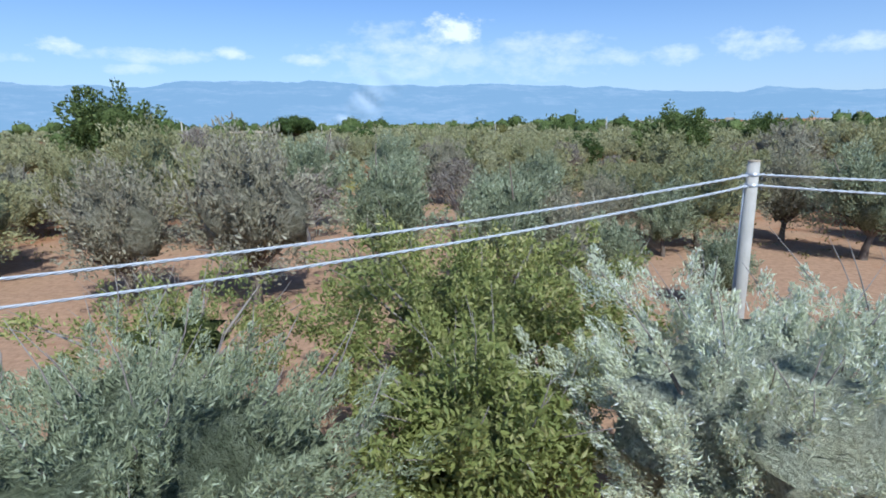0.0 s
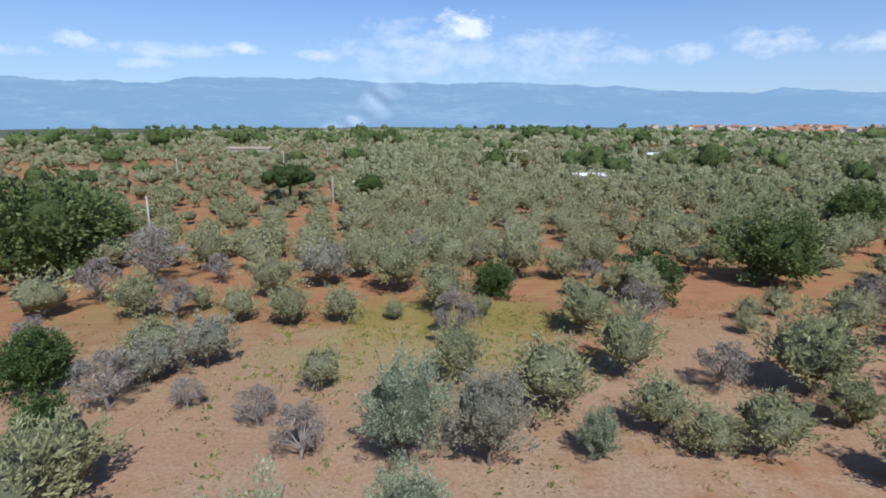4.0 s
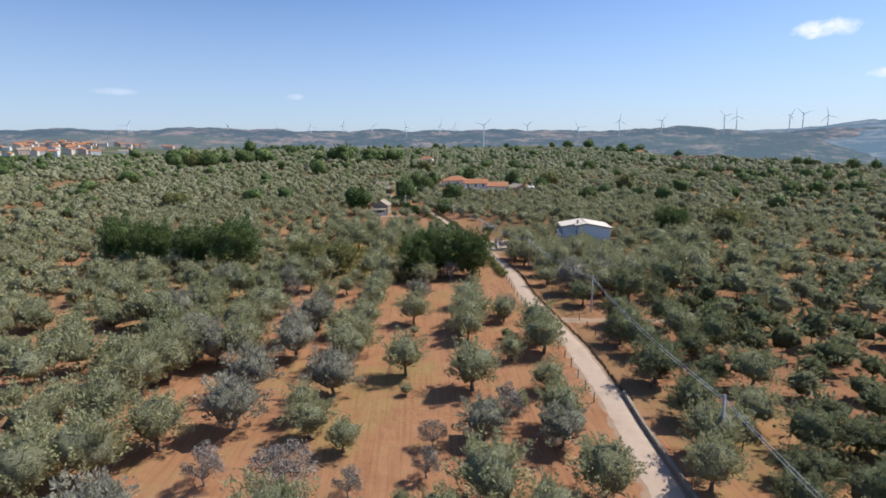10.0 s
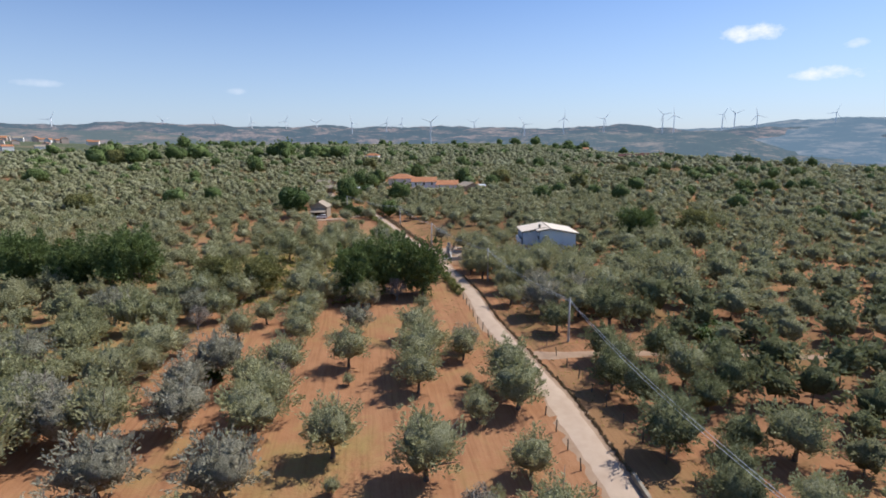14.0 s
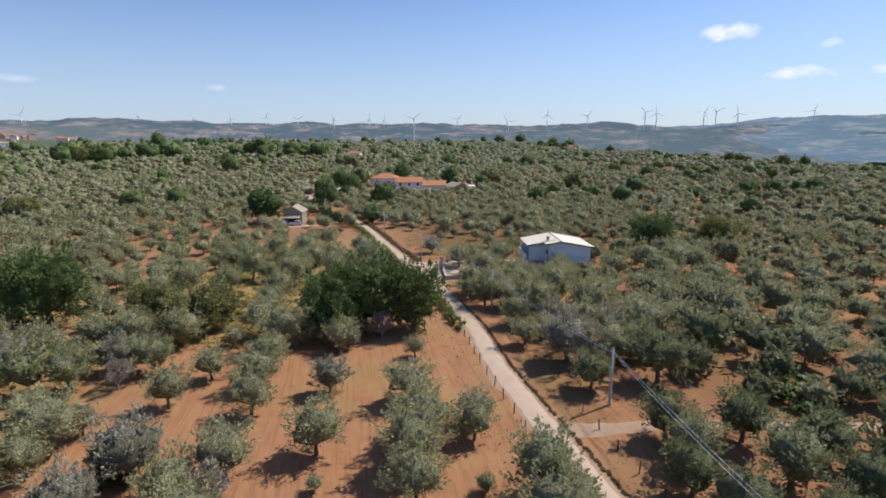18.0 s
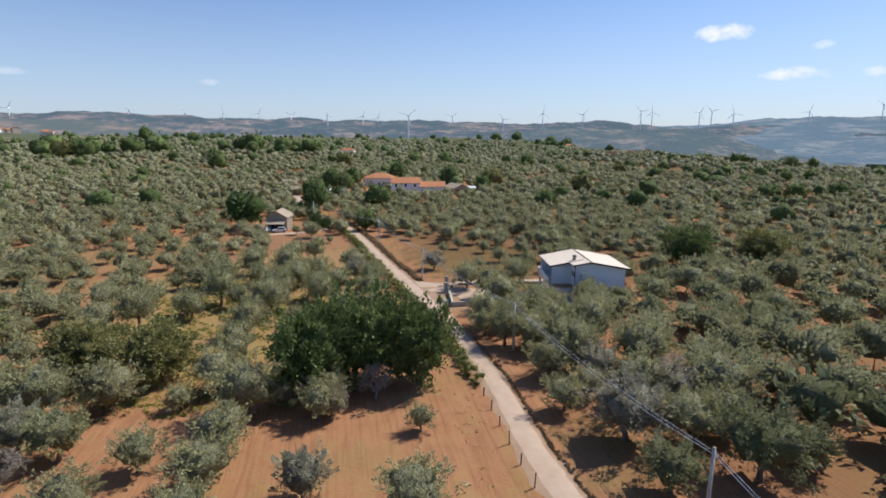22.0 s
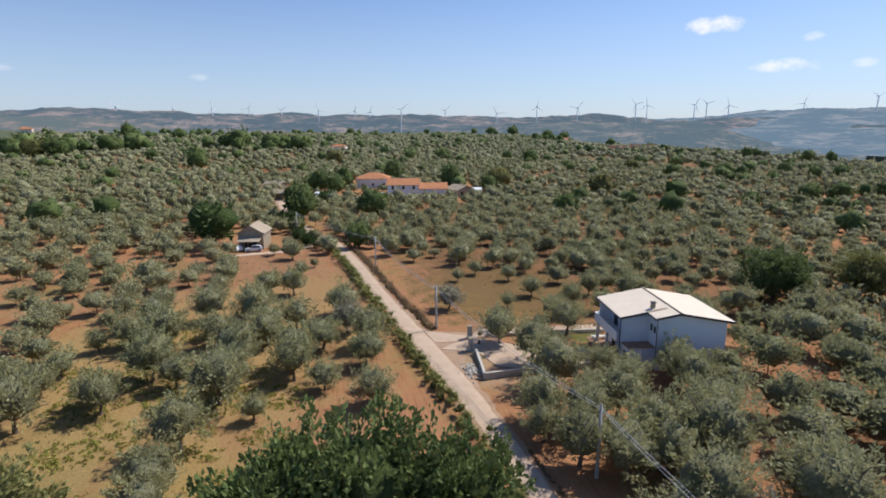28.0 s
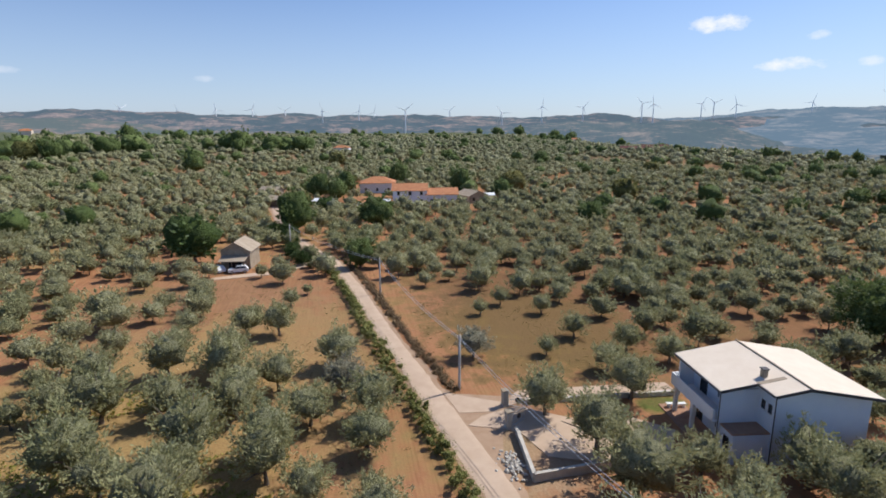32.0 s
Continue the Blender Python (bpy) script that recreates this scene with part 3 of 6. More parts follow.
def crown_tufts(rng, count, rx, rz, cz, low=-0.55, up=0.7):
    """Feathery shoots that make up a crown: their centres and their ways, spread evenly with disorder over a lobed outline."""
    k = np.arange(count) + 0.5
    z = 1 - (1 - low) * k / count
    a = k * 2.39996 + rng.uniform(0, 6.28)
    q = np.sqrt(np.maximum(0, 1 - z * z))
    d = np.c_[q * np.cos(a), q * np.sin(a), z] + rng.normal(0, 0.2, (count, 3))
    d /= np.linalg.norm(d, axis=1)[:, None]
    b = np.arctan2(d[:, 1], d[:, 0])
    lobes = 1 + 0.13 * np.sin(2 * b + rng.uniform(0, 6)) + 0.13 * np.sin(3 * b + 2 * d[:, 2] + rng.uniform(0, 6)) + 0.1 * np.sin(5 * b + rng.uniform(0, 6))
    c = d * (rng.uniform(0.5, 0.92, count) * lobes)[:, None] * np.array([rx, rx, rz]) + np.array([0, 0, cz])
    way = d * np.array([1, 1, 0.7]) + np.array([0, 0, up]) + rng.normal(0, 0.22, (count, 3))
    return c, way / np.linalg.norm(way, axis=1)[:, None]


def tuft_leaves(rng, c, way, total, size, aspect, long=0.24, wide=0.13, loose=0.55):
    """Leaves along the shoots, each lying roughly along its shoot."""
    i = rng.integers(0, len(c), total)
    f = rng.uniform(0.7, 1.35, len(c))[i][:, None]
    u = rng.uniform(-1, 1, (total, 1))
    side = rng.normal(0, 1, (total, 3))
    side /= np.linalg.norm(side, axis=1)[:, None]
    p = c[i] + way[i] * u * long * f + side * wide * f * (1.1 - 0.55 * u) * rng.uniform(0.4, 1.0, (total, 1))
    a = way[i] + rng.normal(0, loose, (total, 3)) + side * 0.35
    a /= np.linalg.norm(a, axis=1)[:, None]
    b = np.cross(a, rng.normal(0, 1, (total, 3)))
    b /= np.linalg.norm(b, axis=1)[:, None]
    nrm = np.cross(a, b)
    s = size * rng.uniform(0.6, 1.35, total)[:, None]
    q = np.empty((total, 4, 3))
    q[:, 0], q[:, 2] = p - a * s, p + a * s
    mid = p - a * s * 0.1 + nrm * s * 0.15
    q[:, 1], q[:, 3] = mid + b * s * aspect, mid - b * s * aspect
    return q


def foliage_mesh(name, leaves, hulls, leaf, mass):
    """Leaves as loose quads and the crowns' inner masses in one mesh. hulls: (vertices, faces) pairs of one level."""
    n = len(leaves)
    k, f = len(hulls[0][0]), hulls[0][1]
    m = len(hulls)
    co = np.concatenate([leaves.reshape(-1, 3), np.concatenate([h[0] for h in hulls])])
    tri = (f[None] + (4 * n + k * np.arange(m))[:, None, None]).reshape(-1)
    me = bpy.data.meshes.new(name)
    me.vertices.add(len(co))
    me.vertices.foreach_set("co", co.astype(np.float32).ravel())
    me.loops.add(4 * n + len(tri))
    me.loops.foreach_set("vertex_index", np.r_[np.arange(4 * n), tri].astype(np.int32))
    me.polygons.add(n + m * len(f))
    me.polygons.foreach_set("loop_start", np.r_[np.arange(0, 4 * n, 4), 4 * n + np.arange(0, 3 * m * len(f), 3)].astype(np.int32))
    me.update(calc_edges=True)
    me.materials.append(leaf)
    me.materials.append(mass)
    me.polygons.foreach_set("material_index", np.r_[np.zeros(n), np.ones(m * len(f))].astype(np.int32))
    me.polygons.foreach_set("use_smooth", np.r_[np.zeros(n), np.ones(m * len(f))].astype(bool))
    return me


def build_tree(name, rng, label, category, leaf, bark, rx, rz, cz, trunk_top, base_r, clumps, clump, per, size, aspect, low=-0.45,
               hollow=0.62, limbs=6, droop=0.0, group="", flat=0.35, core=None, shrink=0.86, level=2, tufts=0, up=0.7, long=0.24, wide=0.13):
    """One tree of unit scale: a trunk with limbs, and a crown of leaf clumps."""
    root = thing(name, Matrix(), label, category, group)
    if core is None:
        c, r = crown_clumps(rng, clumps, rx, rz, cz, clump, low, hollow)
    else:
        c, r = crown_puffs(rng, clumps, rx, rz, cz, clump, low)
    pick = rng.choice(len(c), min(limbs, len(c)), replace=False)
    tubes_object("trunk", limb_tubes(rng, trunk_top, base_r, [tuple(v) for v in c[pick]]), bark, root)
    if core is None:
        crown = new("crown", quads_mesh("crown", clump_leaves(rng, c, r, per, size, aspect, droop, 0.8, flat), leaf))
    else:
        leaves = tuft_leaves(rng, *crown_tufts(rng, tufts, rx, rz, cz, low, up), per, size, aspect, long, wide) if tufts else puff_leaves(rng, c, r, per, size, aspect, droop, flat)
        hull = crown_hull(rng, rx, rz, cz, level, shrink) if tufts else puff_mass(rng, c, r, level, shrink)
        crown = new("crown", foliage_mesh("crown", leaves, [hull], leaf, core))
    crown.parent = root
    return root


# ---------------------------------------------------------------- ground
def smooth01(a, b, v):
    k = np.clip((v - a) / (b - a), 0, 1)
    return k * k * (3 - 2 * k)


def ground_z(x, y):
    """The plateau, rising gently to the east, and the valley beyond its southern edge."""
    s = -(y + 335) * 1.0
    far = np.hypot(x - 60, y - 40)
    bearing = np.degrees(np.arctan2(y - 40, x - 60))
    z = -55.0 * smooth01(0, 380, s)
    z = z + 11.5 * smooth01(450, 1150, far) * smooth01(-30, -12, bearing) * (1 - smooth01(38, 52, bearing))
    z = z + 16.0 * smooth01(800, 1250, far) * np.exp(-((bearing - 33) / 8.0) ** 2)
    z = z + 1.6 * np.sin(x * 0.011 + 1.0) * np.sin(y * 0.013) * smooth01(260, 600, far)
    return z - 26 * smooth01(1700, 2600, far)


def gz(x, y):
    return float(ground_z(np.float64(x), np.float64(y)))


def make_ground():
    rings = [0.0] + [3.0 * 1.052 ** i for i in range(146)]
    sectors = 180
    verts, faces = [(60.0, 40.0, 0.0)], []
    rng = np.random.default_rng(5)
    for r in rings[1:]:
        w = np.arange(sectors) * 2 * math.pi / sectors
        x, y = 60 + r * np.cos(w), 40 + r * np.sin(w)
        z = ground_z(x, y) + rng.normal(0, 0.03, sectors)
        verts += list(zip(x, y, z))
    for k in range(sectors):
        faces.append((0, 1 + k, 1 + (k + 1) % sectors))
    for i in range(len(rings) - 2):
        a, b = 1 + i * sectors, 1 + (i + 1) * sectors
        for k in range(sectors):
            faces.append((a + k, b + k, b + (k + 1) % sectors, a + (k + 1) % sectors))
    ob = mesh_object("ground", verts, faces, GROUND, None, True)
    tagged(ob, "red-brown tilled earth with dry grass under olive groves", "ground", kind="structure")


make_ground()

ROAD_LINE = [(14, 16.9, 2.6), (25, 17.2, 3.0), (39, 17.3, 3.1), (57, 15.7, 2.8), (74, 15.4, 2.9), (88, 16.3, 2.7),
             (100, 17.0, 2.5), (114, 16.6, 2.4), (128, 17.5, 2.2), (141, 19.0, 3.1), (151, 20.6, 3.0), (158.4, 21.8, 2.9), (175, 24.6, 2.6),
             (201, 28.2, 2.4), (223.6, 32.8, 3.0), (236, 38.0, 2.8), (262, 46.0, 2.6), (300, 52.0, 2.6), (360, 60.0, 2.6)]
LANE_LINE = [(85.0, 15.0, 3.4), (84.6, 11.0, 2.2), (84.4, 3.5, 1.7), (81.5, -10.0, 1.7), (78, -25.5, 1.8), (75, -45, 1.8), (60, -90, 1.8)]


def smooth_line(line, step=2.0):
    """A glide through the given places: x, y and width at even steps."""
    pts = np.array(line, float)
    d = np.r_[0, np.cumsum(np.hypot(*np.diff(pts[:, :2], axis=0).T))]
    s = np.arange(0, d[-1], step)
    out = np.stack([np.interp(s, d, pts[:, k]) for k in range(3)], 1)
    for _ in range(6):
        out[1:-1] = (out[:-2] + 2 * out[1:-1] + out[2:]) / 4
    return out


def strip(name, line, material, label, lift=0.03, category="road", ragged=0.035):
    pts = smooth_line(line, 1.0)
    rng = np.random.default_rng(3)
    t = np.gradient(pts[:, :2], axis=0)
    t /= np.linalg.norm(t, axis=1)[:, None]
    nrm = np.stack([-t[:, 1], t[:, 0]], 1)
    verts, faces = [], []
    cols = 7
    for p, n in zip(pts, nrm):
        w = p[2] / 2
        for k in range(cols):
            u = -1 + 2 * k / (cols - 1)
            e = rng.normal(0, ragged) if k in (0, cols - 1) else 0.0
            q = p[:2] + n * (w * u + e)
            verts.append((q[0], q[1], gz(*q) + lift - 0.05 * (abs(u) > 0.9) + 0.03 * (1 - u * u)))
    for i in range(len(pts) - 1):
        for k in range(cols - 1):
            a = i * cols + k
            faces.append((a, a + cols, a + cols + 1, a + 1))
    ob = mesh_object(name, verts, faces, material, None, True)
    tagged(ob, label, category, kind="structure")
    return pts


strip("verge", [(x, y, w + 1.3) for x, y, w in ROAD_LINE], TRACK, "bare dusty verge on both sides of the country road", 0.03, "verge", 0.16)
road_pts = strip("road", ROAD_LINE, ROAD, "pale dusty country road between olive groves", 0.075, "road", 0.08)
lane_pts = strip("lane", LANE_LINE, TRACK, "narrow pale earth lane off the country road", 0.04)
ROAD_XY = np.concatenate([road_pts, lane_pts])


def clear_of_road(x, y, gap):
    return np.min(np.hypot(ROAD_XY[:, 0] - x, ROAD_XY[:, 1] - y) - ROAD_XY[:, 2] / 2) > gap


# ---------------------------------------------------------------- far hills
def hill_range(name, profile, near, far, material, seed, rough, label):
    """A range of hills round the place: profile gives bearing and height."""
    az = np.linspace(profile[0][0], profile[-1][0], 420)
    top = np.interp(az, [p[0] for p in profile], [p[1] for p in profile])
    rows = 22
    verts, faces = [], []
    noise.seed_set(seed)
    for i in range(rows):
        k = i / (rows - 1)
        r = near + (far - near) * k
        up = k ** 0.8 if k < 0.86 else 0.86 ** 0.8 * (1 - (k - 0.86) / 0.14 * 0.6)
        for a, t in zip(az, top):
            x, y = 60 + r * math.cos(radians(a)), 40 + r * math.sin(radians(a))
            f = noise.fractal(Vector((x * 0.0026, y * 0.0026, seed)), 0.8, 2.1, 7)
            verts.append((x, y, -40 + (t + 40) * up / 0.886 + f * rough * min(1, 2.5 * k)))
    n = len(az)
    for i in range(rows - 1):
        for j in range(n - 1):
            a = i * n + j
            faces.append((a, a + n, a + n + 1, a + 1))
    ob = mesh_object(name, verts, faces, material, None, True)
    return tagged(ob, label, "hills", kind="structure")


# third colour and share: the haze each range gives off as its own glow
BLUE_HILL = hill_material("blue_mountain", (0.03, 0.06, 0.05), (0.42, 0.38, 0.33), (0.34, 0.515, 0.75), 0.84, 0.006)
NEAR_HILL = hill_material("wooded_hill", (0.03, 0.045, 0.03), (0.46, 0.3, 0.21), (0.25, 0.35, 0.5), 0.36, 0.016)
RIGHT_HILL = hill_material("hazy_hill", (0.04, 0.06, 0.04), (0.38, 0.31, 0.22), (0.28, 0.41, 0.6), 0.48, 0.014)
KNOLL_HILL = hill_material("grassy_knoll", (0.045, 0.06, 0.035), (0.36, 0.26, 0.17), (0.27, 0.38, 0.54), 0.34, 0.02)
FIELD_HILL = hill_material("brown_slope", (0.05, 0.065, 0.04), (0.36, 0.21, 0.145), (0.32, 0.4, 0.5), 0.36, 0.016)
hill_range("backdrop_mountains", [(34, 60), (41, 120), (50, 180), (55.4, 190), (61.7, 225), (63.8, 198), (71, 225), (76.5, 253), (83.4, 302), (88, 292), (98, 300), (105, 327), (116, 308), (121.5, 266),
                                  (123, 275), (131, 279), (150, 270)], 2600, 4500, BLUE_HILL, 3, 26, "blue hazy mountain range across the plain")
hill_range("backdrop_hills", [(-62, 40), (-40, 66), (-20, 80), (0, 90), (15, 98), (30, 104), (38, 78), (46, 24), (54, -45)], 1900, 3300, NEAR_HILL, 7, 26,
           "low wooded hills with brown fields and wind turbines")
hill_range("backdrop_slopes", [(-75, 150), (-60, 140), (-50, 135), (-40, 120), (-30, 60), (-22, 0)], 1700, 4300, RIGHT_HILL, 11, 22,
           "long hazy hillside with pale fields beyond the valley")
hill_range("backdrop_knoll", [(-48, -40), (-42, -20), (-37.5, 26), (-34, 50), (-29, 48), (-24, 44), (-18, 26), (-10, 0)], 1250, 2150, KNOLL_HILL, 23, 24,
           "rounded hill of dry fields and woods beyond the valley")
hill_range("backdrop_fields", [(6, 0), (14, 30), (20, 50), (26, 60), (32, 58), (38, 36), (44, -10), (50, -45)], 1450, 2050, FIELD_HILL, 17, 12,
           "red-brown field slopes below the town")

# ---------------------------------------------------------------- olive trees by field: place and crown radius
OLIVES_TAKEOFF = [
    (-23.3, 54.4, 1.9), (-16.9, 30.8, 3), (-13.2, 31, 2.6), (-12.3, 19.9, 2.2), (-9.1, 35.6, 2.4), (-7.4, 19.9, 2.8), (-4, 39.3, 2),
    (-3.4, 33.5, 1.7), (-2.7, 22.7, 2.2), (2, 29.2, 1.8), (2.3, 21, 2), (4.4, 21, 1.8), (5.5, 35.4, 2), (6, 20.2, 1.3),
    (6.8, 34.3, 1.3), (8.3, 29.8, 1.6), (9.5, 18.9, 1.2), (10.1, 36.8, 1.7), (10.6, 27, 1.6), (11, 31.9, 1.8), (13, 28.5, 2.5),
    (15.8, 35.1, 2), (18.5, 30.5, 2.1), (20.2, 37.7, 1.6),
]
OLIVES_CLIMB = [
    (-40.2, 67, 2.7), (-24.4, 57.1, 2.2), (-20.6, 57.4, 2.2), (-11.3, 54.1, 1.5), (-4.8, 46.1, 2.6), (-2.2, 55.3, 2.1), (-1, 52.8, 0.9),
    (-0.4, 46.2, 2.2), (3.4, 51.5, 2.8), (5.4, 46.8, 1.3), (9.6, 49.2, 2.1), (9.7, 56.6, 2.5), (11.6, 47.2, 1.6), (13.9, 75.5, 1.7),
    (14.7, 47.3, 2.1), (20.9, 54.2, 3), (21, 50.3, 1.7), (22.3, 65, 1.1), (30.3, 64.3, 2.2),
]
OLIVES_MEADOW = [
    (-44.5, 83.4, 2.9), (-41.2, 88.6, 2.8), (-31.8, 83.3, 2.6), (-31.7, 67.3, 2.3), (-26.6, 69.7, 1.3), (-21.9, 66.8, 1.8), (-21.2, 74, 2.4),
    (-17.1, 65.9, 2), (-16.7, 77.6, 2.8), (-13.6, 81.6, 2.7), (-12.5, 66.7, 1.8), (-8.6, 75.9, 3.2), (-8, 67.7, 1), (-3.7, 80.8, 3),
    (-3.5, 69.8, 2.4), (0, 68.8, 1.1), (4.4, 81.1, 3.2), (8.5, 64.7, 2.4), (9.3, 81.3, 2.2), (9.4, 75.5, 1), (16.2, 72.6, 2.7),
    (24, 68.2, 1.2), (27.3, 69.8, 1.5),
]
OLIVES_BEND = [
    (35.7, 59.2, 3.3), (35.8, 47.1, 3), (35.8, 73.7, 1), (37, 35.6, 2.2), (37.1, 64.3, 2.1), (37.2, 27.6, 2.2), (37.2, 41.1, 1.6),
    (40.2, 31.6, 3.3), (40.3, 38.6, 0.9), (40.4, 22.4, 3), (40.9, 77.7, 1.3), (42.2, 68.4, 3.3), (43.4, 75, 3.2), (45.4, 65.1, 3.3),
    (46.7, 82.7, 1.7), (48.3, 23.8, 2.4), (48.8, 44.1, 1.7), (50.2, 61.6, 3.3), (51.5, 47.8, 2.2), (51.5, 79.4, 2.2), (51.9, 73.8, 2.8),
    (53.7, 68.3, 3.3), (55.8, 87.1, 1.3), (60.2, 87.1, 1), (62.4, 69.2, 3.3), (65.7, 83, 3.3), (67.1, 102.2, 3.2), (68.2, 95.9, 3.2),
    (69.2, 24.9, 1.7), (69.7, 80.2, 3.3),
]
OLIVES_BEND_B = [
    (70.6, 67.3, 3.3), (73.8, 45.6, 3.3), (78, 108.5, 3.3), (78.2, 54.8, 2.6), (81, 29.6, 3.3),
]
OLIVES_ROWS = [
    (51.9, 22.8, 2.6), (55.3, 49.1, 2), (55.4, 26.5, 1.2), (60, 22.3, 2.1), (60.1, 38.5, 0.8), (60.9, 30.9, 3.3), (65.3, 38.7, 2.8),
    (66.3, 67.5, 3.3), (69.3, 46.1, 3.3), (70.6, 59.7, 3.3), (71.4, 20.2, 3), (71.9, 53.5, 3), (73.4, 24, 1.3), (74, 66.7, 3.3),
    (80.6, 63, 3.3), (86.3, 79.9, 3.2), (86.7, 69.4, 2.5), (88, 22.8, 2), (89.5, 61.3, 3.3), (99.6, 44.8, 2.7), (106.9, 79.8, 3.2),
    (107, 87.1, 2.5), (110.7, 43.2, 3.2),
]
OLIVES_CLEARING = [
    (75.7, 20.3, 3.1), (76.8, 30, 2.6), (77.4, 24.3, 0.9), (79.8, 37.7, 0.8), (80.1, 48.5, 2.4), (82.5, 44.9, 2.7), (85, 23.5, 2),
    (85.1, 37.8, 2.8), (85.3, 28.4, 3.1), (85.4, 61.3, 2.3), (92.2, 59.7, 1.6), (93.4, 28.6, 2.7), (93.5, 44.6, 2.6), (96.6, 53.3, 2.3),
    (97.1, 36.9, 2.2), (102, 69.2, 3.3), (102.7, 65.3, 2.8), (102.9, 50.5, 2.1), (104.5, 44.1, 2.6), (105.3, 26.5, 1.4), (105.8, 57.8, 2.7),
    (108.9, 36.1, 2.2), (113.5, 50, 1.5), (113.7, 62.4, 3.3), (115, 67, 3),
]
OLIVES_SOUTH = [
    (50.1, -3.1, 2.2), (50.7, 3.8, 2.2), (52.4, 9.4, 2.3), (56.1, -5, 2), (58.9, -1, 2.7), (60.5, 3.1, 1.9), (61.3, 9.3, 3),
    (63.1, -13.3, 2.7), (67.6, -10.4, 2.5), (67.7, 1.4, 2.2), (68.5, -6.8, 2.4), (69.9, -2.9, 2.4), (70, 7.2, 2.5), (70.5, -22.4, 2.7),
    (71.3, -17.1, 2.7), (73.7, 0.3, 2.7), (74, -9.1, 2.2), (74, 8.8, 2.3), (75.4, -12.1, 2.5), (76.4, -5, 2.7), (77.2, -15.2, 2),
    (78.6, -7.9, 2), (81.8, 6.2, 2.3), (85, -17, 2.4), (86.5, -7, 2.2), (88, -22.5, 2.5), (90, -12, 2.4), (91.5, -30, 2.5),
    (92.9, 8.4, 2.4), (93, 0.3, 3.3),
]
OLIVES_SOUTH_B = [
    (94.4, -20.1, 3), (95.3, -15.3, 3.3), (96, -25, 2.5), (97.7, -9.1, 3.4), (100.5, 8, 3.4), (102.3, -17.4, 3.4), (102.4, -26.2, 3.1),
    (104.9, -11.8, 3.1), (106.6, 11.6, 2), (108.5, -35.1, 3.1), (109.1, -20, 3.4), (109.6, -29.1, 3.1), (115.9, 6.5, 3.1), (116.6, -2.1, 3.1),
    (120, -24.2, 3), (120.6, -44.9, 3.2), (121.5, -15.7, 3.4), (122.1, -36, 3.2), (130.2, 9.1, 2.7),
]
OLIVES_VILLA = [
    (105.1, 0.5, 2.7), (106.4, 3.6, 2.9), (113, -18.5, 2.8), (114, -13.5, 3.1), (118.9, -20.5, 3.1), (122.6, -7.8, 2.9), (123, -30.5, 2.7),
    (125.1, 5.4, 2.8), (126.9, -1.2, 3), (128.3, -31.1, 2.9), (129.6, -23.7, 2.9), (131.4, 5.4, 2.8), (133.6, -23.8, 3.1), (134.2, -32.5, 3.2),
    (137.1, -16.7, 3.2), (138.6, -49, 3), (139.7, -42.9, 3.4), (140.1, -33.2, 3.4), (142.7, -26.4, 3.4),
]
OLIVES_FARM = [
    (134, -9.3, 2.1), (134.2, -4.9, 2.6), (165, -25.1, 1.7), (172.4, -34.3, 1.9), (191.1, 0.8, 2.4), (199.1, 5.1, 2.6), (199.4, 15.8, 1.8),
    (200.2, 53.9, 2.6), (202.2, 10.9, 1.6), (206.1, 20, 2.7), (206.5, 41.5, 2.6),
]
OLIVES_ORCHARD = [
    (109.6, 34.9, 1.7), (111.1, 43.3, 2.5), (112.1, 35.7, 2.5), (113.4, 41, 1.7), (114.3, 56.7, 3), (116.8, 47, 2.8), (124.5, 46.7, 2.2),
    (133.8, 46.4, 2.9), (138.3, 66.5, 2.6), (139.9, 62.4, 3), (141.8, 44.5, 3.3), (142.1, 55.9, 2.5), (142.5, 29, 1.3), (143.1, 33.9, 2),
    (144.8, 43.9, 2.8), (146.1, 37.3, 2.7), (146.7, 49.9, 2.3), (148.5, 28.9, 2.5), (149.1, 53.1, 3.2), (149.7, 37.6, 2.8), (150.5, 70.7, 3),
    (151, 44.1, 3), (151.1, 68.2, 1.9), (154.2, 28.2, 2.8), (154.5, 34.2, 2.6), (156.7, 67.9, 2.1), (157.2, 41.4, 2.8), (158.2, 47.9, 2.6),
    (158.9, 54.3, 3.3), (159.2, 62.3, 1.6),
]
OLIVES_ORCHARD_B = [
    (159.7, 30.9, 2.6), (160, 41.5, 2.7), (160, 79, 1.9), (160.3, 58.9, 2.5), (161.2, 56.2, 1.8), (161.4, 49, 1.8), (162.6, 37.9, 2.5),
    (165.4, 71.6, 2.7), (166.4, 44.1, 3.1), (166.5, 57.7, 2.6), (167.5, 31.4, 2.9), (167.7, 63.8, 1.7), (168.6, 50.7, 2.8), (170.3, 44.3, 2.5),
    (172, 63.4, 2.7), (172.1, 83.2, 2.1), (174.2, 76.3, 2.2), (176.1, 59.1, 2.1), (176.5, 51.8, 2), (179.6, 39.5, 2.5), (180.5, 43.7, 2.5),
    (182.5, 51.9, 2), (182.8, 82.6, 2.1), (185.6, 62.5, 2.8), (185.7, 75.9, 2.2), (188.5, 58.4, 2.1), (188.5, 64.6, 3.3), (189.7, 52, 2.8),
    (190.3, 77.2, 2.7), (192.6, 38.9, 1.6),
]
OLIVES_ORCHARD_C = [
    (193.6, 52.5, 2.4), (193.6, 57.9, 2), (198, 73, 1.8), (198.3, 36.5, 1), (200.5, 76.6, 2.5), (211.3, 45.8, 1.4), (217.3, 43, 1.7),
]
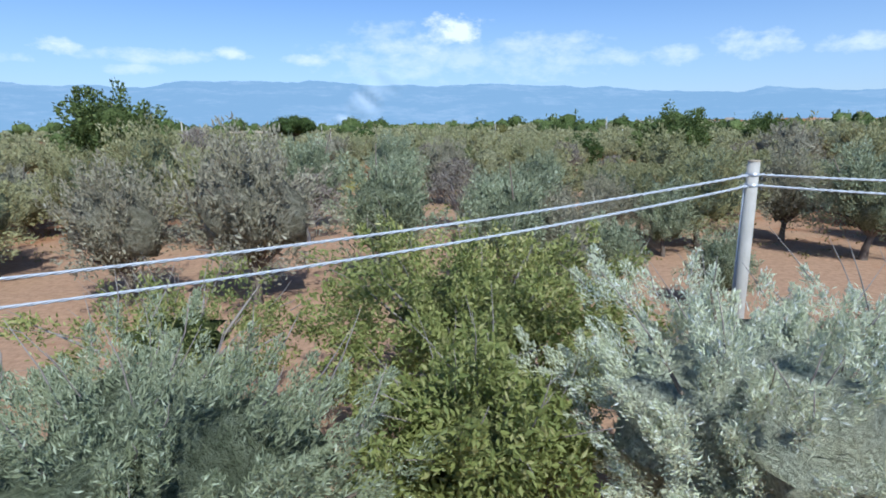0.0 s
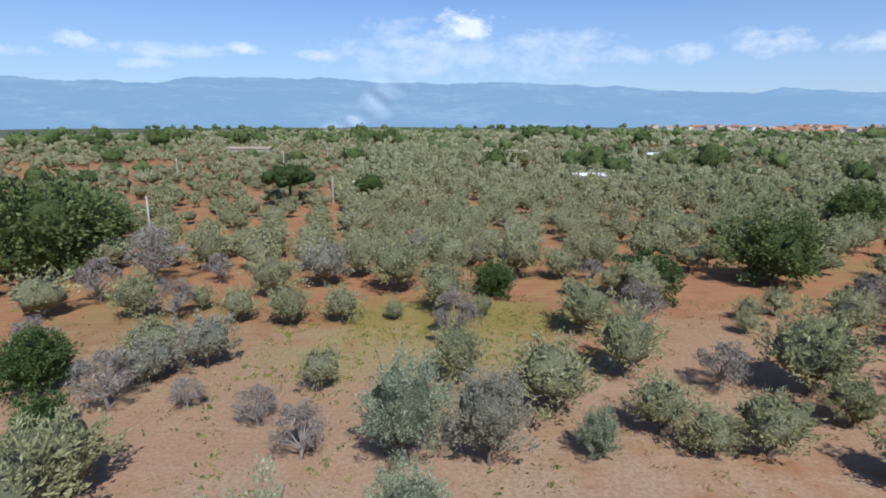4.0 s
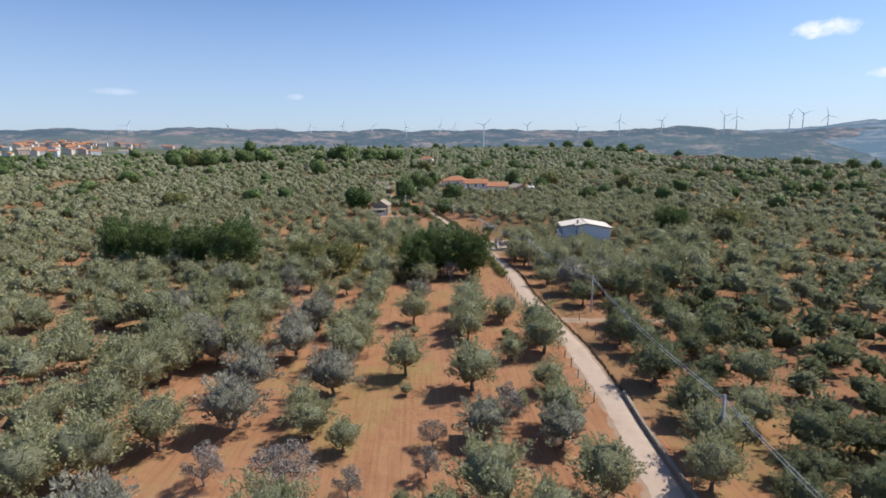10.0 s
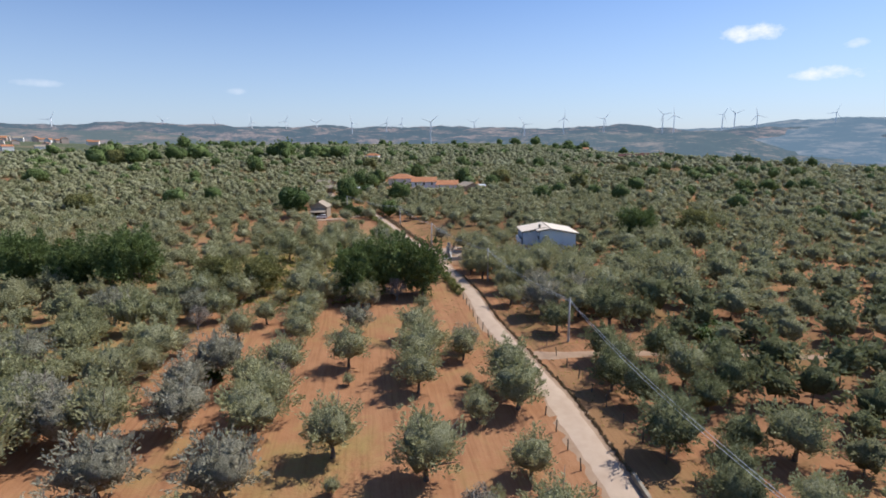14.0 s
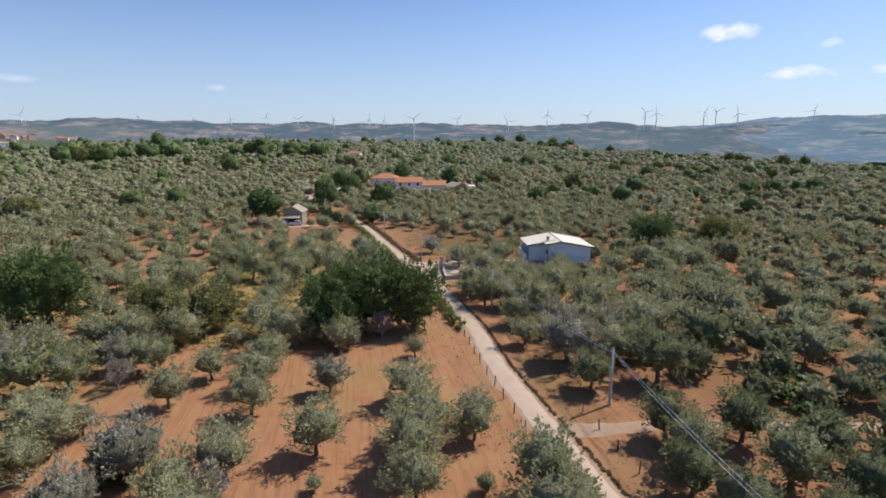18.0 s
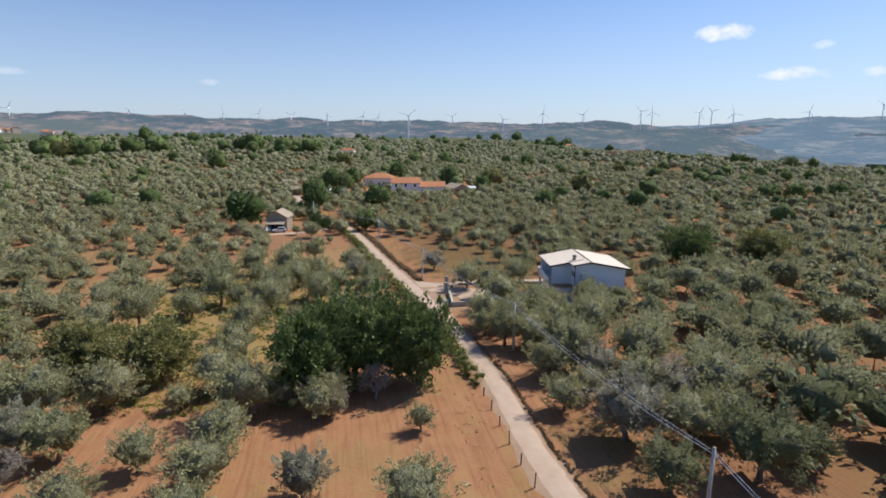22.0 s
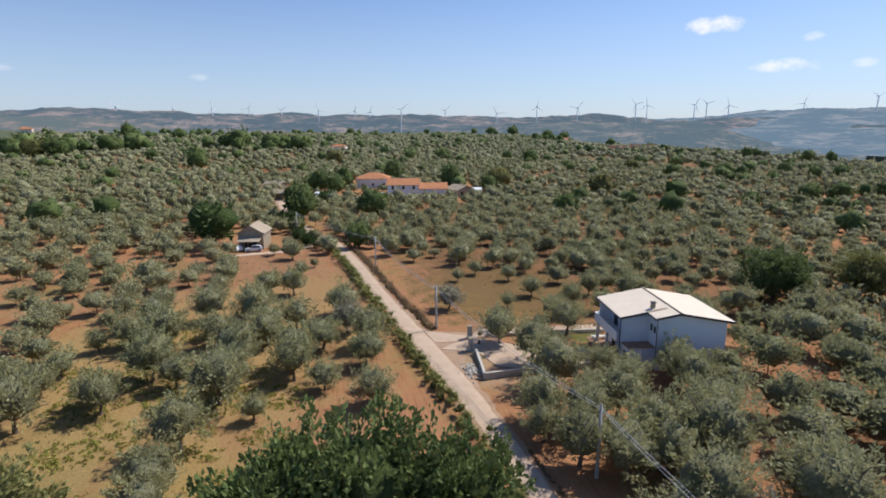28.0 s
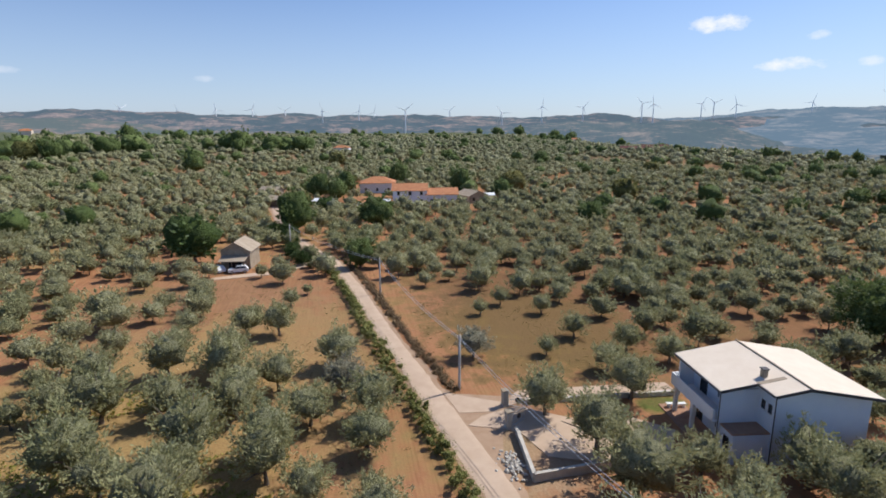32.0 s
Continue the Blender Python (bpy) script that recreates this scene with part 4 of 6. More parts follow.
OLIVES_YARD = [
    (104.5, -4.2, 3.3), (107.9, -11.1, 2.4), (111.5, -7.4, 2.9), (112.4, 5.4, 2.3), (113.6, -1.2, 3.3), (114.3, 10.2, 2.6), (121.9, 5.6, 2.7),
    (122.4, 1.4, 3.3), (122.5, 9.2, 2.7), (124.7, 12.5, 2.8), (126.7, -15.9, 2.8), (127.8, -10.1, 2.8), (136, 1, 1.9), (136.8, -11, 2.1),
    (137.2, -5.1, 2.5), (138.6, 8.9, 3.3), (139.7, -1, 1.2), (139.8, 2.6, 2.1), (145, 9.2, 3), (152, 11.3, 2.8), (153.5, 1.2, 2.8),
    (160.4, 0.3, 2), (161, -8.2, 2.2), (161.4, -33, 1.7), (162.5, -22.9, 1.8), (164.7, -14.7, 3.3), (165.2, -4.8, 2.2), (166.2, 5.6, 1.4),
    (167.3, 14.9, 2.1), (170.1, -10.2, 2.4),
]
OLIVES_YARD_B = [
    (170.6, -30.4, 2.1), (171, -0.2, 2.1), (177.7, -7.7, 2.3), (181.2, 0.6, 1.7), (182.3, 10.1, 1.3), (185.9, -4.3, 1.9), (186.4, 5.7, 1.6),
    (203.6, 3.9, 2.7),
]
OLIVES_WEEDY = [
    (144.5, 57.2, 1.9), (146.7, 63.5, 2.2), (138.8, 28.7, 2.4), (127.1, 46.8, 2.4), (137.8, 40.6, 1.5),
]
FADED_OLIVES = [
    (50, 30.9, 2.5), (53.6, 55.7, 3.3), (60.3, 46.7, 3.2), (61.6, 56.2, 3.3), (70.8, 63.3, 3.3), (83.6, 52.6, 3.3), (87.5, 75.2, 3.3),
    (105.9, 73.4, 3.3),
]
GREY_OLIVES = [
    (112.7, 30.3, 1.8),
    (-38, 71.8, 2.1), (-35.6, 77.8, 3.1), (-34.2, 58.2, 1.6), (-28.9, 78.7, 1.6), (-27.9, 66.9, 1.8), (-24.2, 51.3, 1.8), (-19.1, 51.3, 1),
    (-14, 49.6, 1.2), (-10.5, 46.3, 1.5), (-8.4, 31.6, 1.8), (-2.6, 62.5, 2.1), (0.6, 34.7, 2.1), (12.7, 80.3, 1.3), (13, 65.4, 2.1),
    (15.6, 55, 1.6), (36, 68.8, 2), (40.4, 47.8, 2.7), (42.2, 42.9, 1.2), (44.3, 36.5, 1.3), (44.4, 55.2, 1.7), (49.1, 35.8, 1.3),
    (52.9, 28.4, 2), (79.6, 45.5, 1.7), (102, 60.2, 1.7),
]
ROUND_BUSHES = [
    (-30.3, 53.3, 2.8), (-25, 47.1, 1.9), (1.4, 74.7, 2.4), (17.2, 74.2, 3.3), (83.5, 53.3, 2.1),
]
OLIVES = (OLIVES_WEEDY + OLIVES_TAKEOFF + OLIVES_CLIMB + OLIVES_MEADOW + OLIVES_BEND + OLIVES_BEND_B + OLIVES_ROWS + OLIVES_CLEARING + OLIVES_SOUTH + OLIVES_SOUTH_B + OLIVES_VILLA + OLIVES_FARM + OLIVES_ORCHARD + OLIVES_ORCHARD_B + OLIVES_ORCHARD_C + OLIVES_YARD + OLIVES_YARD_B)


rng = np.random.default_rng(21)
OLIVE_LABEL = "silver-green olive tree with a gnarled trunk on red earth"
olive_kinds = []
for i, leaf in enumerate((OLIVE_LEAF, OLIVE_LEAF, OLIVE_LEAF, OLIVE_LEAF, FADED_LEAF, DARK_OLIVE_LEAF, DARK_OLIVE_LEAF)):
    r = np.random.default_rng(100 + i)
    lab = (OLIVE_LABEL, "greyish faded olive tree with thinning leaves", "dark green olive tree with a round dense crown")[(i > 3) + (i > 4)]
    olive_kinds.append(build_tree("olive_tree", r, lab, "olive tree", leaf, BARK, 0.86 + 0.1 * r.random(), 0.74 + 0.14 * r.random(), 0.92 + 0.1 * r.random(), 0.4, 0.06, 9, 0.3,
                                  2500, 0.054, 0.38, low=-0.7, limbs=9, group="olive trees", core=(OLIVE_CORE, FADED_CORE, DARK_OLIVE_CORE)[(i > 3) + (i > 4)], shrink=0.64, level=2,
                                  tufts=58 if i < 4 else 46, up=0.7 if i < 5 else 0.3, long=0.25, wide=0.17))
fine_kinds = []
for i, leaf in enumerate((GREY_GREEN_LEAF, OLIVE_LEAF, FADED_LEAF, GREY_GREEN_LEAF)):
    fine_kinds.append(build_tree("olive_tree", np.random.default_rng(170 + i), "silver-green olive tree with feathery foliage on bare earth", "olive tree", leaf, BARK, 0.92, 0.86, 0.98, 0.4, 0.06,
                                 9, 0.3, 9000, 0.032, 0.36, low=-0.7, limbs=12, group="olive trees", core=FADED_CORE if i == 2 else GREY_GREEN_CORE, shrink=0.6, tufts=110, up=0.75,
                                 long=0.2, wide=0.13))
grey_kinds = []
for i in range(2):
    r = np.random.default_rng(120 + i)
    grey_kinds.append(build_tree("grey_olive_tree", r, "half-dead grey olive tree with bare twigs", "olive tree", GREY_TWIG, DEAD_BARK, 0.85, 0.75, 1.1,
                                 0.4, 0.06, 34, 0.28, 60, 0.1, 0.12, limbs=18, group="dried-out olive trees", flat=1.0))
oak_kinds = []
for i, leaf in enumerate((OAK_LEAF, OAK_LEAF, BROWN_LEAF, GREEN_LEAF)):
    r = np.random.default_rng(140 + i)
    name, lab = (("oak_tree", "dense dark green oak tree"), ("oak_tree", "dense dark green oak tree"), ("walnut_tree", "broad brownish-green walnut tree"),
                 ("bushy_tree", "bushy fresh green broadleaf tree"))[i]
    oak_kinds.append(build_tree(name, r, lab, "tree", leaf, BARK, 0.94, 0.88, 0.84, 0.3, 0.05, 38, 0.26, 7500, 0.04, 0.6, low=-0.85, limbs=8, core=(OAK_CORE, OAK_CORE, BROWN_CORE, GREEN_CORE)[i], shrink=0.6, level=3,
                                tufts=150, up=0.3, long=0.16, wide=0.16))
far_oaks = []
for i, leaf in enumerate((OAK_LEAF, OAK_LEAF, BROWN_LEAF, GREEN_LEAF)):
    r = np.random.default_rng(150 + i)
    far_oaks.append(build_tree("oak_tree", r, "dark green oak tree standing among olive groves", "tree", leaf, BARK, 0.88, 0.86, 0.9, 0.4, 0.05, 24, 0.3, 800, 0.075, 0.6, low=-0.85, limbs=5, core=(OAK_CORE, OAK_CORE, BROWN_CORE, GREEN_CORE)[i], shrink=0.76, level=2,
                               tufts=60, up=0.25, long=0.15, wide=0.16))


def place_tree(kinds, x, y, r, tall=1.0, index=None):
    k = kinds[int(rng.integers(len(kinds))) if index is None else index]
    ob = copy_thing(k, pose(x, y, gz(x, y) - 0.03, 0, 0, rng.uniform(0, 360)))
    ob.scale = (r * rng.uniform(0.94, 1.06), r * rng.uniform(0.94, 1.06), r * tall)
    return ob


# dark trees: place, radius, tallness and kind
OAKS = [(115.5, 25.5, 4.6, 1.35, 0), (116.5, 31.0, 5.2, 1.26, 1), (114.5, 37.0, 4.9, 1.24, 0), (118.5, 35.0, 4.6, 1.3, 1), (127, 79, 6.5, 1.12, 0), (129, 89, 6.0, 1.0, 1), (131, 99, 5.5, 1.22, 0),
        (135, 108, 6.0, 1.15, 1), (120.5, 54, 4.6, 0.95, 2), (122.5, 62, 4.8, 0.9, 2), (161, -38.5, 6.0, 0.92, 0), (158.5, -55, 6.0, 0.85, 2),
        (32, 79.5, 5.2, 0.95, 1), (60, 107.5, 5.2, 0.95, 0), (-49, 80, 7.0, 1.0, 1), (-54, 90, 6.5, 0.95, 0), (-53, 96, 5, 0.8, 0)]
FAR_OAKS = [(42, 205, 6.5, 0.9, 0), (84, 213, 7.5, 0.85, 1), (-23, 148, 4.5, 0.8, 3), (11, 224, 6, 0.8, 0), (20, 226, 5, 0.8, 2), (224, 60.5, 7.0, 0.95, 3), (256, 42, 7.0, 1.0, 1),
            (260, 20, 6.5, 0.85, 0), (215.5, 26.8, 4.0, 0.95, 0), (252, -41, 5.5, 0.8, 0), (294, -75, 6.5, 0.9, 2), (361, -184, 6, 0.8, 0), (367, -155, 6, 0.75, 1)]
FARM_OAKS = [(253, -111, 4.5, 0.8, 0), (264, -146, 5.5, 0.8, 0), (262, -158, 5.5, 0.8, 1), (329, -42, 7, 0.9, 2), (240, 262, 9, 0.7, 0), (250, 255, 8, 0.7, 1), (243, 141, 7, 0.7, 2), (398, 238, 9, 0.7, 1),
             (331, 38, 6.5, 0.95, 0), (322, 31, 5.0, 1.0, 1), (346, 27, 6.0, 1.0, 0), (320, -35, 5.0, 0.9, 1), (338, -22, 6.5, 1.0, 0), (298, 43, 4.5, 0.9, 2), (290, 35, 4.0, 0.9, 3), (366, 2, 6.5, 1.1, 1)]
EDGE_OAKS = [(614, 279, 12, 0.9, 2),
             (620, 262, 11, 1.0, 0), (690, 240, 8, 0.8, 1), (1000, 330, 15, 0.9, 0), (960, 250, 13, 0.7, 1), (1146, -426, 16, 0.8, 0), (1120, -380, 15, 0.7, 1), (1180, -330, 15, 0.8, 0), (1200, -290, 14, 0.7, 1)]
RIM_OAKS = [(505, -318, 6, 1.1, 0), (462, -337, 7, 0.9, 1), (455, -352, 6, 1.0, 0), (518, -300, 5, 0.9, 1), (400, -150, 6, 0.8, 2), (430, -200, 6, 0.8, 0), (262, -180, 5.5, 0.8, 1), (340, -240, 6, 0.8, 0), (560, -60, 8, 0.8, 0),
            (520, 30, 8, 0.8, 2), (480, 120, 9, 0.8, 0), (500, -120, 8, 0.8, 1), (130, 430, 9, 0.8, 0), (60, 520, 10, 0.8, 1), (-60, 480, 9, 0.8, 0), (-160, 420, 9, 0.8, 1), (-200, 380, 9, 0.8, 0), (-100, 560, 11, 0.8, 0)]
for x, y, r, tall, i in OAKS:
    place_tree(oak_kinds, x, y, r, tall, i)
for x, y, r, tall, i in FAR_OAKS + FARM_OAKS + EDGE_OAKS + RIM_OAKS:
    place_tree(far_oaks, x, y, r, tall, i)
PINE_NEEDLE = leaf_material("pine_needle", (0.06, 0.09, 0.025), (0.12, 0.17, 0.05), (0.2, 0.26, 0.09), 0.5, 0.3, 0.25)
pine = build_tree("umbrella_pine", np.random.default_rng(160), "bright green umbrella pine above the olive groves", "pine tree", PINE_NEEDLE, BARK, 0.9, 0.36, 1.32, 0.95, 0.05, 26, 0.24, 1500, 0.06, 0.3,
                  low=-0.5, limbs=9, core=PINE_CORE)
pine.matrix_basis = pose(-38, 134.7, 0)
pine.scale = (6.2, 6.2, 4.8)
for x, y, r in ROUND_BUSHES:
    place_tree(oak_kinds, x, y, r, 0.95, 3)
for x, y, r in GREY_OLIVES:
    place_tree(grey_kinds, x, y, r * 1.1)
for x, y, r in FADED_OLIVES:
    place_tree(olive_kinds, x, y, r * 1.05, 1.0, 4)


# the nearest olive trees are things of their own, the rest of the groves one mass
def to_line(x, y, ax, ay, bx, by):
    k = min(1, max(0, ((x - ax) * (bx - ax) + (y - ay) * (by - ay)) / ((bx - ax) ** 2 + (by - ay) ** 2)))
    return math.hypot(x - ax - k * (bx - ax), y - ay - k * (by - ay))


def near_path(x, y):
    """How far a place lies from the strips that the flight looks down on."""
    return min(to_line(x, y, 42, 34, 160, 28), to_line(x, y, 0, 12, 0, 62) + 4)


def in_view(x, y):
    a = math.degrees(math.atan2(y - 34, x + 10))
    return -56 < a < 140 or (y > 6 and abs(math.atan2(x, y + 6)) < radians(50))


def blocked(x, y):
    """Yards, houses and the open field strips, where no grove trees stand."""
    for x0, x1, y0, y1 in ((133, 160, -19, 20), (214, 236, 38, 60), (296, 320, -32, 40), (330, 356, -5, 30), (160, 182, -2, 22), (38, 58, 19, 34)):
        if x0 < x < x1 and y0 < y < y1:
            return True
    for cx, cy, r, *_ in OAKS + FAR_OAKS + FARM_OAKS:
        if math.hypot(x - cx, y - cy) < r * 0.8:
            return True
    return False


fixed = [(x, y, (1.2 if 45 < x < 145 and y < 12 else 1.12) * r) for x, y, r in OLIVES if clear_of_road(x, y, 0.3) and not (137.5 < x < 151 and -15 < y < -0.5)]
taken = np.array([(x, y) for x, y, _ in fixed] + [(x, y) for x, y, _ in GREY_OLIVES + ROUND_BUSHES + FADED_OLIVES])
OPEN = [(-46, 16, 43, 84), (-19, 16, 14, 43), (16, 34, 55, 84), (-19, 30, 4, 26), (34, 72, 19, 68), (72, 118, 19, 60), (118, 205, 20, 62), (152, 186, -14, 22), (184, 200, 8, 22), (88, 106, 4, 16), (-14, 16, -10, 18)]     # fields whose trees are all listed above
filler = []
for step, d0, d1, small, large in ((4.8, 0, 150, 2.0, 3.1), (5.4, 150, 380, 1.9, 3.2), (8.4, 380, 1100, 2.1, 4.2)):
    for gx in np.arange(-420, 1150, step):
        for gy in np.arange(-760, 960, step):
            x, y = gx + rng.uniform(-0.46, 0.46) * step, gy + rng.uniform(-0.46, 0.46) * step
            d = near_path(x, y)
            bearing = math.degrees(math.atan2(y - 40, x - 60))
            if not d0 <= d < d1 or not in_view(x, y) or blocked(x, y) or rng.random() < 0.08 or (d > 820 and 24 < bearing < 72):
                continue
            if y < -400:
                continue
            if d < 150 and (any(a < x < b and c < y < e for a, b, c, e in OPEN) or not clear_of_road(x, y, 2.2)):
                continue
            if 172 < x < 214 and 44 < y < 84 and rng.random() < 0.5:
                continue
            if d < 260 and np.min(np.hypot(taken[:, 0] - x, taken[:, 1] - y)) < 4.0:
                continue
            if d > 200 and noise.fractal(Vector((x * 0.012, y * 0.012, 9.0)), 1.0, 2.0, 2) > 0.44:
                continue
            young = y > 95 and x < -0.2 * y
            if young and rng.random() < 0.15:
                continue
            filler.append((x, y, rng.uniform(small, large) * (0.76 if young else 1.0)))
everything = sorted(fixed + filler, key=lambda p: near_path(p[0], p[1]))
near_olives, rest = everything[:300], everything[300:]
for x, y, r in near_olives:
    dark = y < 11 and x < 100 and rng.random() < 0.75
    kind = int(rng.integers(5, 7)) if dark else int(rng.choice([0, 1, 2, 3, 4], p=[0.24, 0.24, 0.2, 0.2, 0.12] if x < 120 else [0.25, 0.25, 0.25, 0.21, 0.04]))
    if math.hypot(x - 2, y - 22) < 26:
        place_tree(fine_kinds, x, y, r, rng.uniform(1.08, 1.24))
    else:
        place_tree(olive_kinds, x, y, r, rng.uniform(0.9, 1.08), kind)
roadside_kinds = [oak_kinds[3]]
for k in olive_kinds + fine_kinds + grey_kinds + oak_kinds[:3] + far_oaks:
    for o in (*k.children_recursive, k):
        bpy.data.objects.remove(o)


def grove_tree(r, tufts, leaves, size, level, shrink, long, wide):
    rx, rz, cz = 0.84 + 0.14 * r.random(), 0.66 + 0.2 * r.random(), 0.86
    return tuft_leaves(r, *crown_tufts(r, tufts, rx, rz, cz, -0.65), leaves, size, 0.46, long, wide), crown_hull(r, rx, rz, cz, level, shrink)


def grove(name, places, kinds, label, leaf=None, category="olive grove", core=None):
    """Many trees in one mesh."""
    leaves, cores = [], []
    for x, y, r in places:
        q, k = kinds[int(rng.integers(len(kinds)))]
        a = rng.uniform(0, 2 * math.pi)
        m = np.array([[math.cos(a), -math.sin(a), 0], [math.sin(a), math.cos(a), 0], [0, 0, rng.uniform(0.8, 1.15)]]) * r
        leaves.append(q @ m.T + np.array([x, y, gz(x, y)]))
        cores.append((k[0] @ m.T + np.array([x, y, gz(x, y)]), k[1]))
    leaf = leaf or OLIVE_LEAF
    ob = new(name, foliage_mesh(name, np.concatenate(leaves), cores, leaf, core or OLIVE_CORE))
    return tagged(ob, label, category, kind="stuff")


def kinds_of(seed, tufts, leaves, size, level=2, shrink=0.66, long=0.26, wide=0.17):
    return [grove_tree(np.random.default_rng(seed + i), tufts, leaves, size, level, shrink, long, wide) for i in range(12)]


mid_set = [p for p in rest if near_path(p[0], p[1]) < 125]
mid_dark = [p for p in mid_set if p[1] < 11 and p[0] < 100 and int(p[0] * 7) % 4]
mid_set = [p for p in mid_set if p not in mid_dark]
far_set = [p for p in rest if 125 <= near_path(p[0], p[1]) < 380]
end_set = [p for p in rest if near_path(p[0], p[1]) >= 380]
near_grove = [p for p in mid_set if near_path(p[0], p[1]) < 72]
mid_set = [p for p in mid_set if near_path(p[0], p[1]) >= 72]
grove("olive_grove", near_grove, kinds_of(230, 46, 820, 0.07), "silver-green olive trees in rows on red earth")
grove("olive_grove", mid_set, kinds_of(200, 28, 200, 0.13, 1, 0.7), "dense silver-green olive grove on red earth")
if mid_dark:
    grove("olive_grove", mid_dark, kinds_of(205, 28, 200, 0.13, 1, 0.7), "dark green olive grove beyond the road", DARK_OLIVE_LEAF, core=DARK_OLIVE_CORE)
far_dark = far_set[3::7]
bushes = [(x, y, r * rng.uniform(1.1, 1.9)) for x, y, r in far_set[9::40] + end_set[5::24]]
far_set = [p for k, p in enumerate(far_set) if k % 7 != 3]
grove("olive_grove", far_dark, kinds_of(212, 12, 32, 0.23, 1, 0.78), "darker green olive trees among the distant groves", DARK_OLIVE_LEAF, core=DARK_OLIVE_CORE)
grove("far_woods", bushes, kinds_of(214, 16, 80, 0.17, 2, 0.8), "dark green bushes scattered in the distant groves", OAK_LEAF, "bushes", OAK_CORE)
grove("olive_grove", far_set, kinds_of(210, 12, 32, 0.23, 1, 0.78), "silver-green olive groves in the distance")
grove("olive_grove", end_set, kinds_of(220, 6, 8, 0.38, 1, 0.85), "far olive groves towards the plateau's edge")

stems = []
for x, y, r in near_grove + mid_set + mid_dark:
    a = rng.uniform(0, 6.28)
    ring = [np.array([x + 0.13 * math.cos(a + k * 2.09), y + 0.13 * math.sin(a + k * 2.09), 0.0]) for k in range(3)]
    top = np.array([x + rng.uniform(-.2, .2), y + rng.uniform(-.2, .2), 0.6 * r])
    for k in range(3):
        p, q = ring[k], ring[(k + 1) % 3]
        stems.append([p, q, top + (q - top) * np.array([0.3, 0.3, 0.0]), top + (p - top) * np.array([0.3, 0.3, 0.0])])
tagged(new("olive_trunks", quads_mesh("olive_trunks", np.array(stems), BARK)), "gnarled grey-brown trunks in the olive groves", "trunks", kind="stuff")

# dark woods and tree lines far off
woods = []
for _ in range(9000):
    a, d = radians(rng.uniform(-40, 138)), rng.uniform(900, 1650)
    x, y = 60 + d * math.cos(a), 40 + d * math.sin(a)
    if y < -330:
        continue
    k = noise.fractal(Vector((x * 0.0035, y * 0.0035, 4.2)), 1.0, 2.0, 3)
    if k > 0.42 - 0.16 * (d - 420) / 1200:
        woods.append((x, y, rng.uniform(4, 8.5)))
woods = woods[:90]
# thick clumps of tall oaks: centre, half width across the view, count
for cx, cy, w, count in ((674, 299, 34, 9), (701, 241, 28, 8), (742, 148, 24, 7), (692, 91, 36, 10), (838, 435, 37, 8), (1138, 255, 48, 6), (964, 136, 44, 5), (1010, -330, 40, 8),
                         (1100, -390, 34, 6), (233, 252, 17, 5), (1365, 302, 27, 4), (500, 420, 24, 4), (330, 480, 30, 5),
                         (120, 560, 40, 6), (-120, 520, 40, 6), (-260, 460, 36, 6)):
    back = math.atan2(cy - 36, cx - 40)
    for _ in range(count):
        u, v = rng.uniform(-w, w), rng.normal(0, 9)
        woods.append((cx - u * math.sin(back) + v * math.cos(back), cy + u * math.cos(back) + v * math.sin(back), rng.uniform(8.0, 13.0) if cx < 850 and cy < 400 else rng.uniform(4.5, 8.0)))
for _ in range(190):
    a, d = radians(rng.uniform(50, 138)), 430 + 480 * rng.random() ** 1.3
    woods.append((60 + d * math.cos(a), 40 + d * math.sin(a), rng.uniform(3.0, 6.5)))
for _ in range(70):
    a, d = radians(rng.uniform(34, 52)), rng.uniform(600, 900)
    woods.append((60 + d * math.cos(a), 40 + d * math.sin(a), rng.uniform(4.0, 7.5)))
grove("far_woods", woods, kinds_of(240, 26, 140, 0.15, 2, 0.84), "dark green oak woods far across the plateau", OAK_LEAF, "woods", OAK_CORE)


# ---------------------------------------------------------------- trees under the first stretch
def near_tree(name, label, leaf, x, y, rx, rz, cz, seed, tufts, leaves, size, aspect, trunk, bark, long=0.3, wide=0.14, loose=0.5, up=0.6, category="olive tree", core=OLIVE_CORE, hull=0.62):
    """A tree seen from close by, with leaves of true size along its shoots."""
    r = np.random.default_rng(seed)
    root = thing(name, pose(x, y, 0), label, category)
    c, way = crown_tufts(r, tufts, rx, rz, cz, -0.8, up)
    pick = r.choice(len(c), 18, replace=False)
    tubes_object("trunk", limb_tubes(r, trunk, 0.13, [tuple(v) for v in c[pick]], 0.2), bark, root)
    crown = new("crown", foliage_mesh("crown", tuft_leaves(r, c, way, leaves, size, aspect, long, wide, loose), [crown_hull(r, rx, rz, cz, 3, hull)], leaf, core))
    crown.parent = root
    shoots = []
    for k in np.argsort(-c[:, 2] + r.normal(0, 0.25, len(c)))[:34]:
        a = Vector(c[k])
        b = a + Vector(way[k]) * r.uniform(0.45, 1.0) + Vector(r.normal(0, 0.15, 3))
        shoots.append(tube([a, a.lerp(b, 0.5) + Vector((0.03, 0.02, 0)), b], [0.012, 0.008, 0.003], 4))
    tagged(tubes_object("twiggy_growth", shoots, DEAD_BARK, root, "thin bare grey shoots"), kind="stuff")
    return root


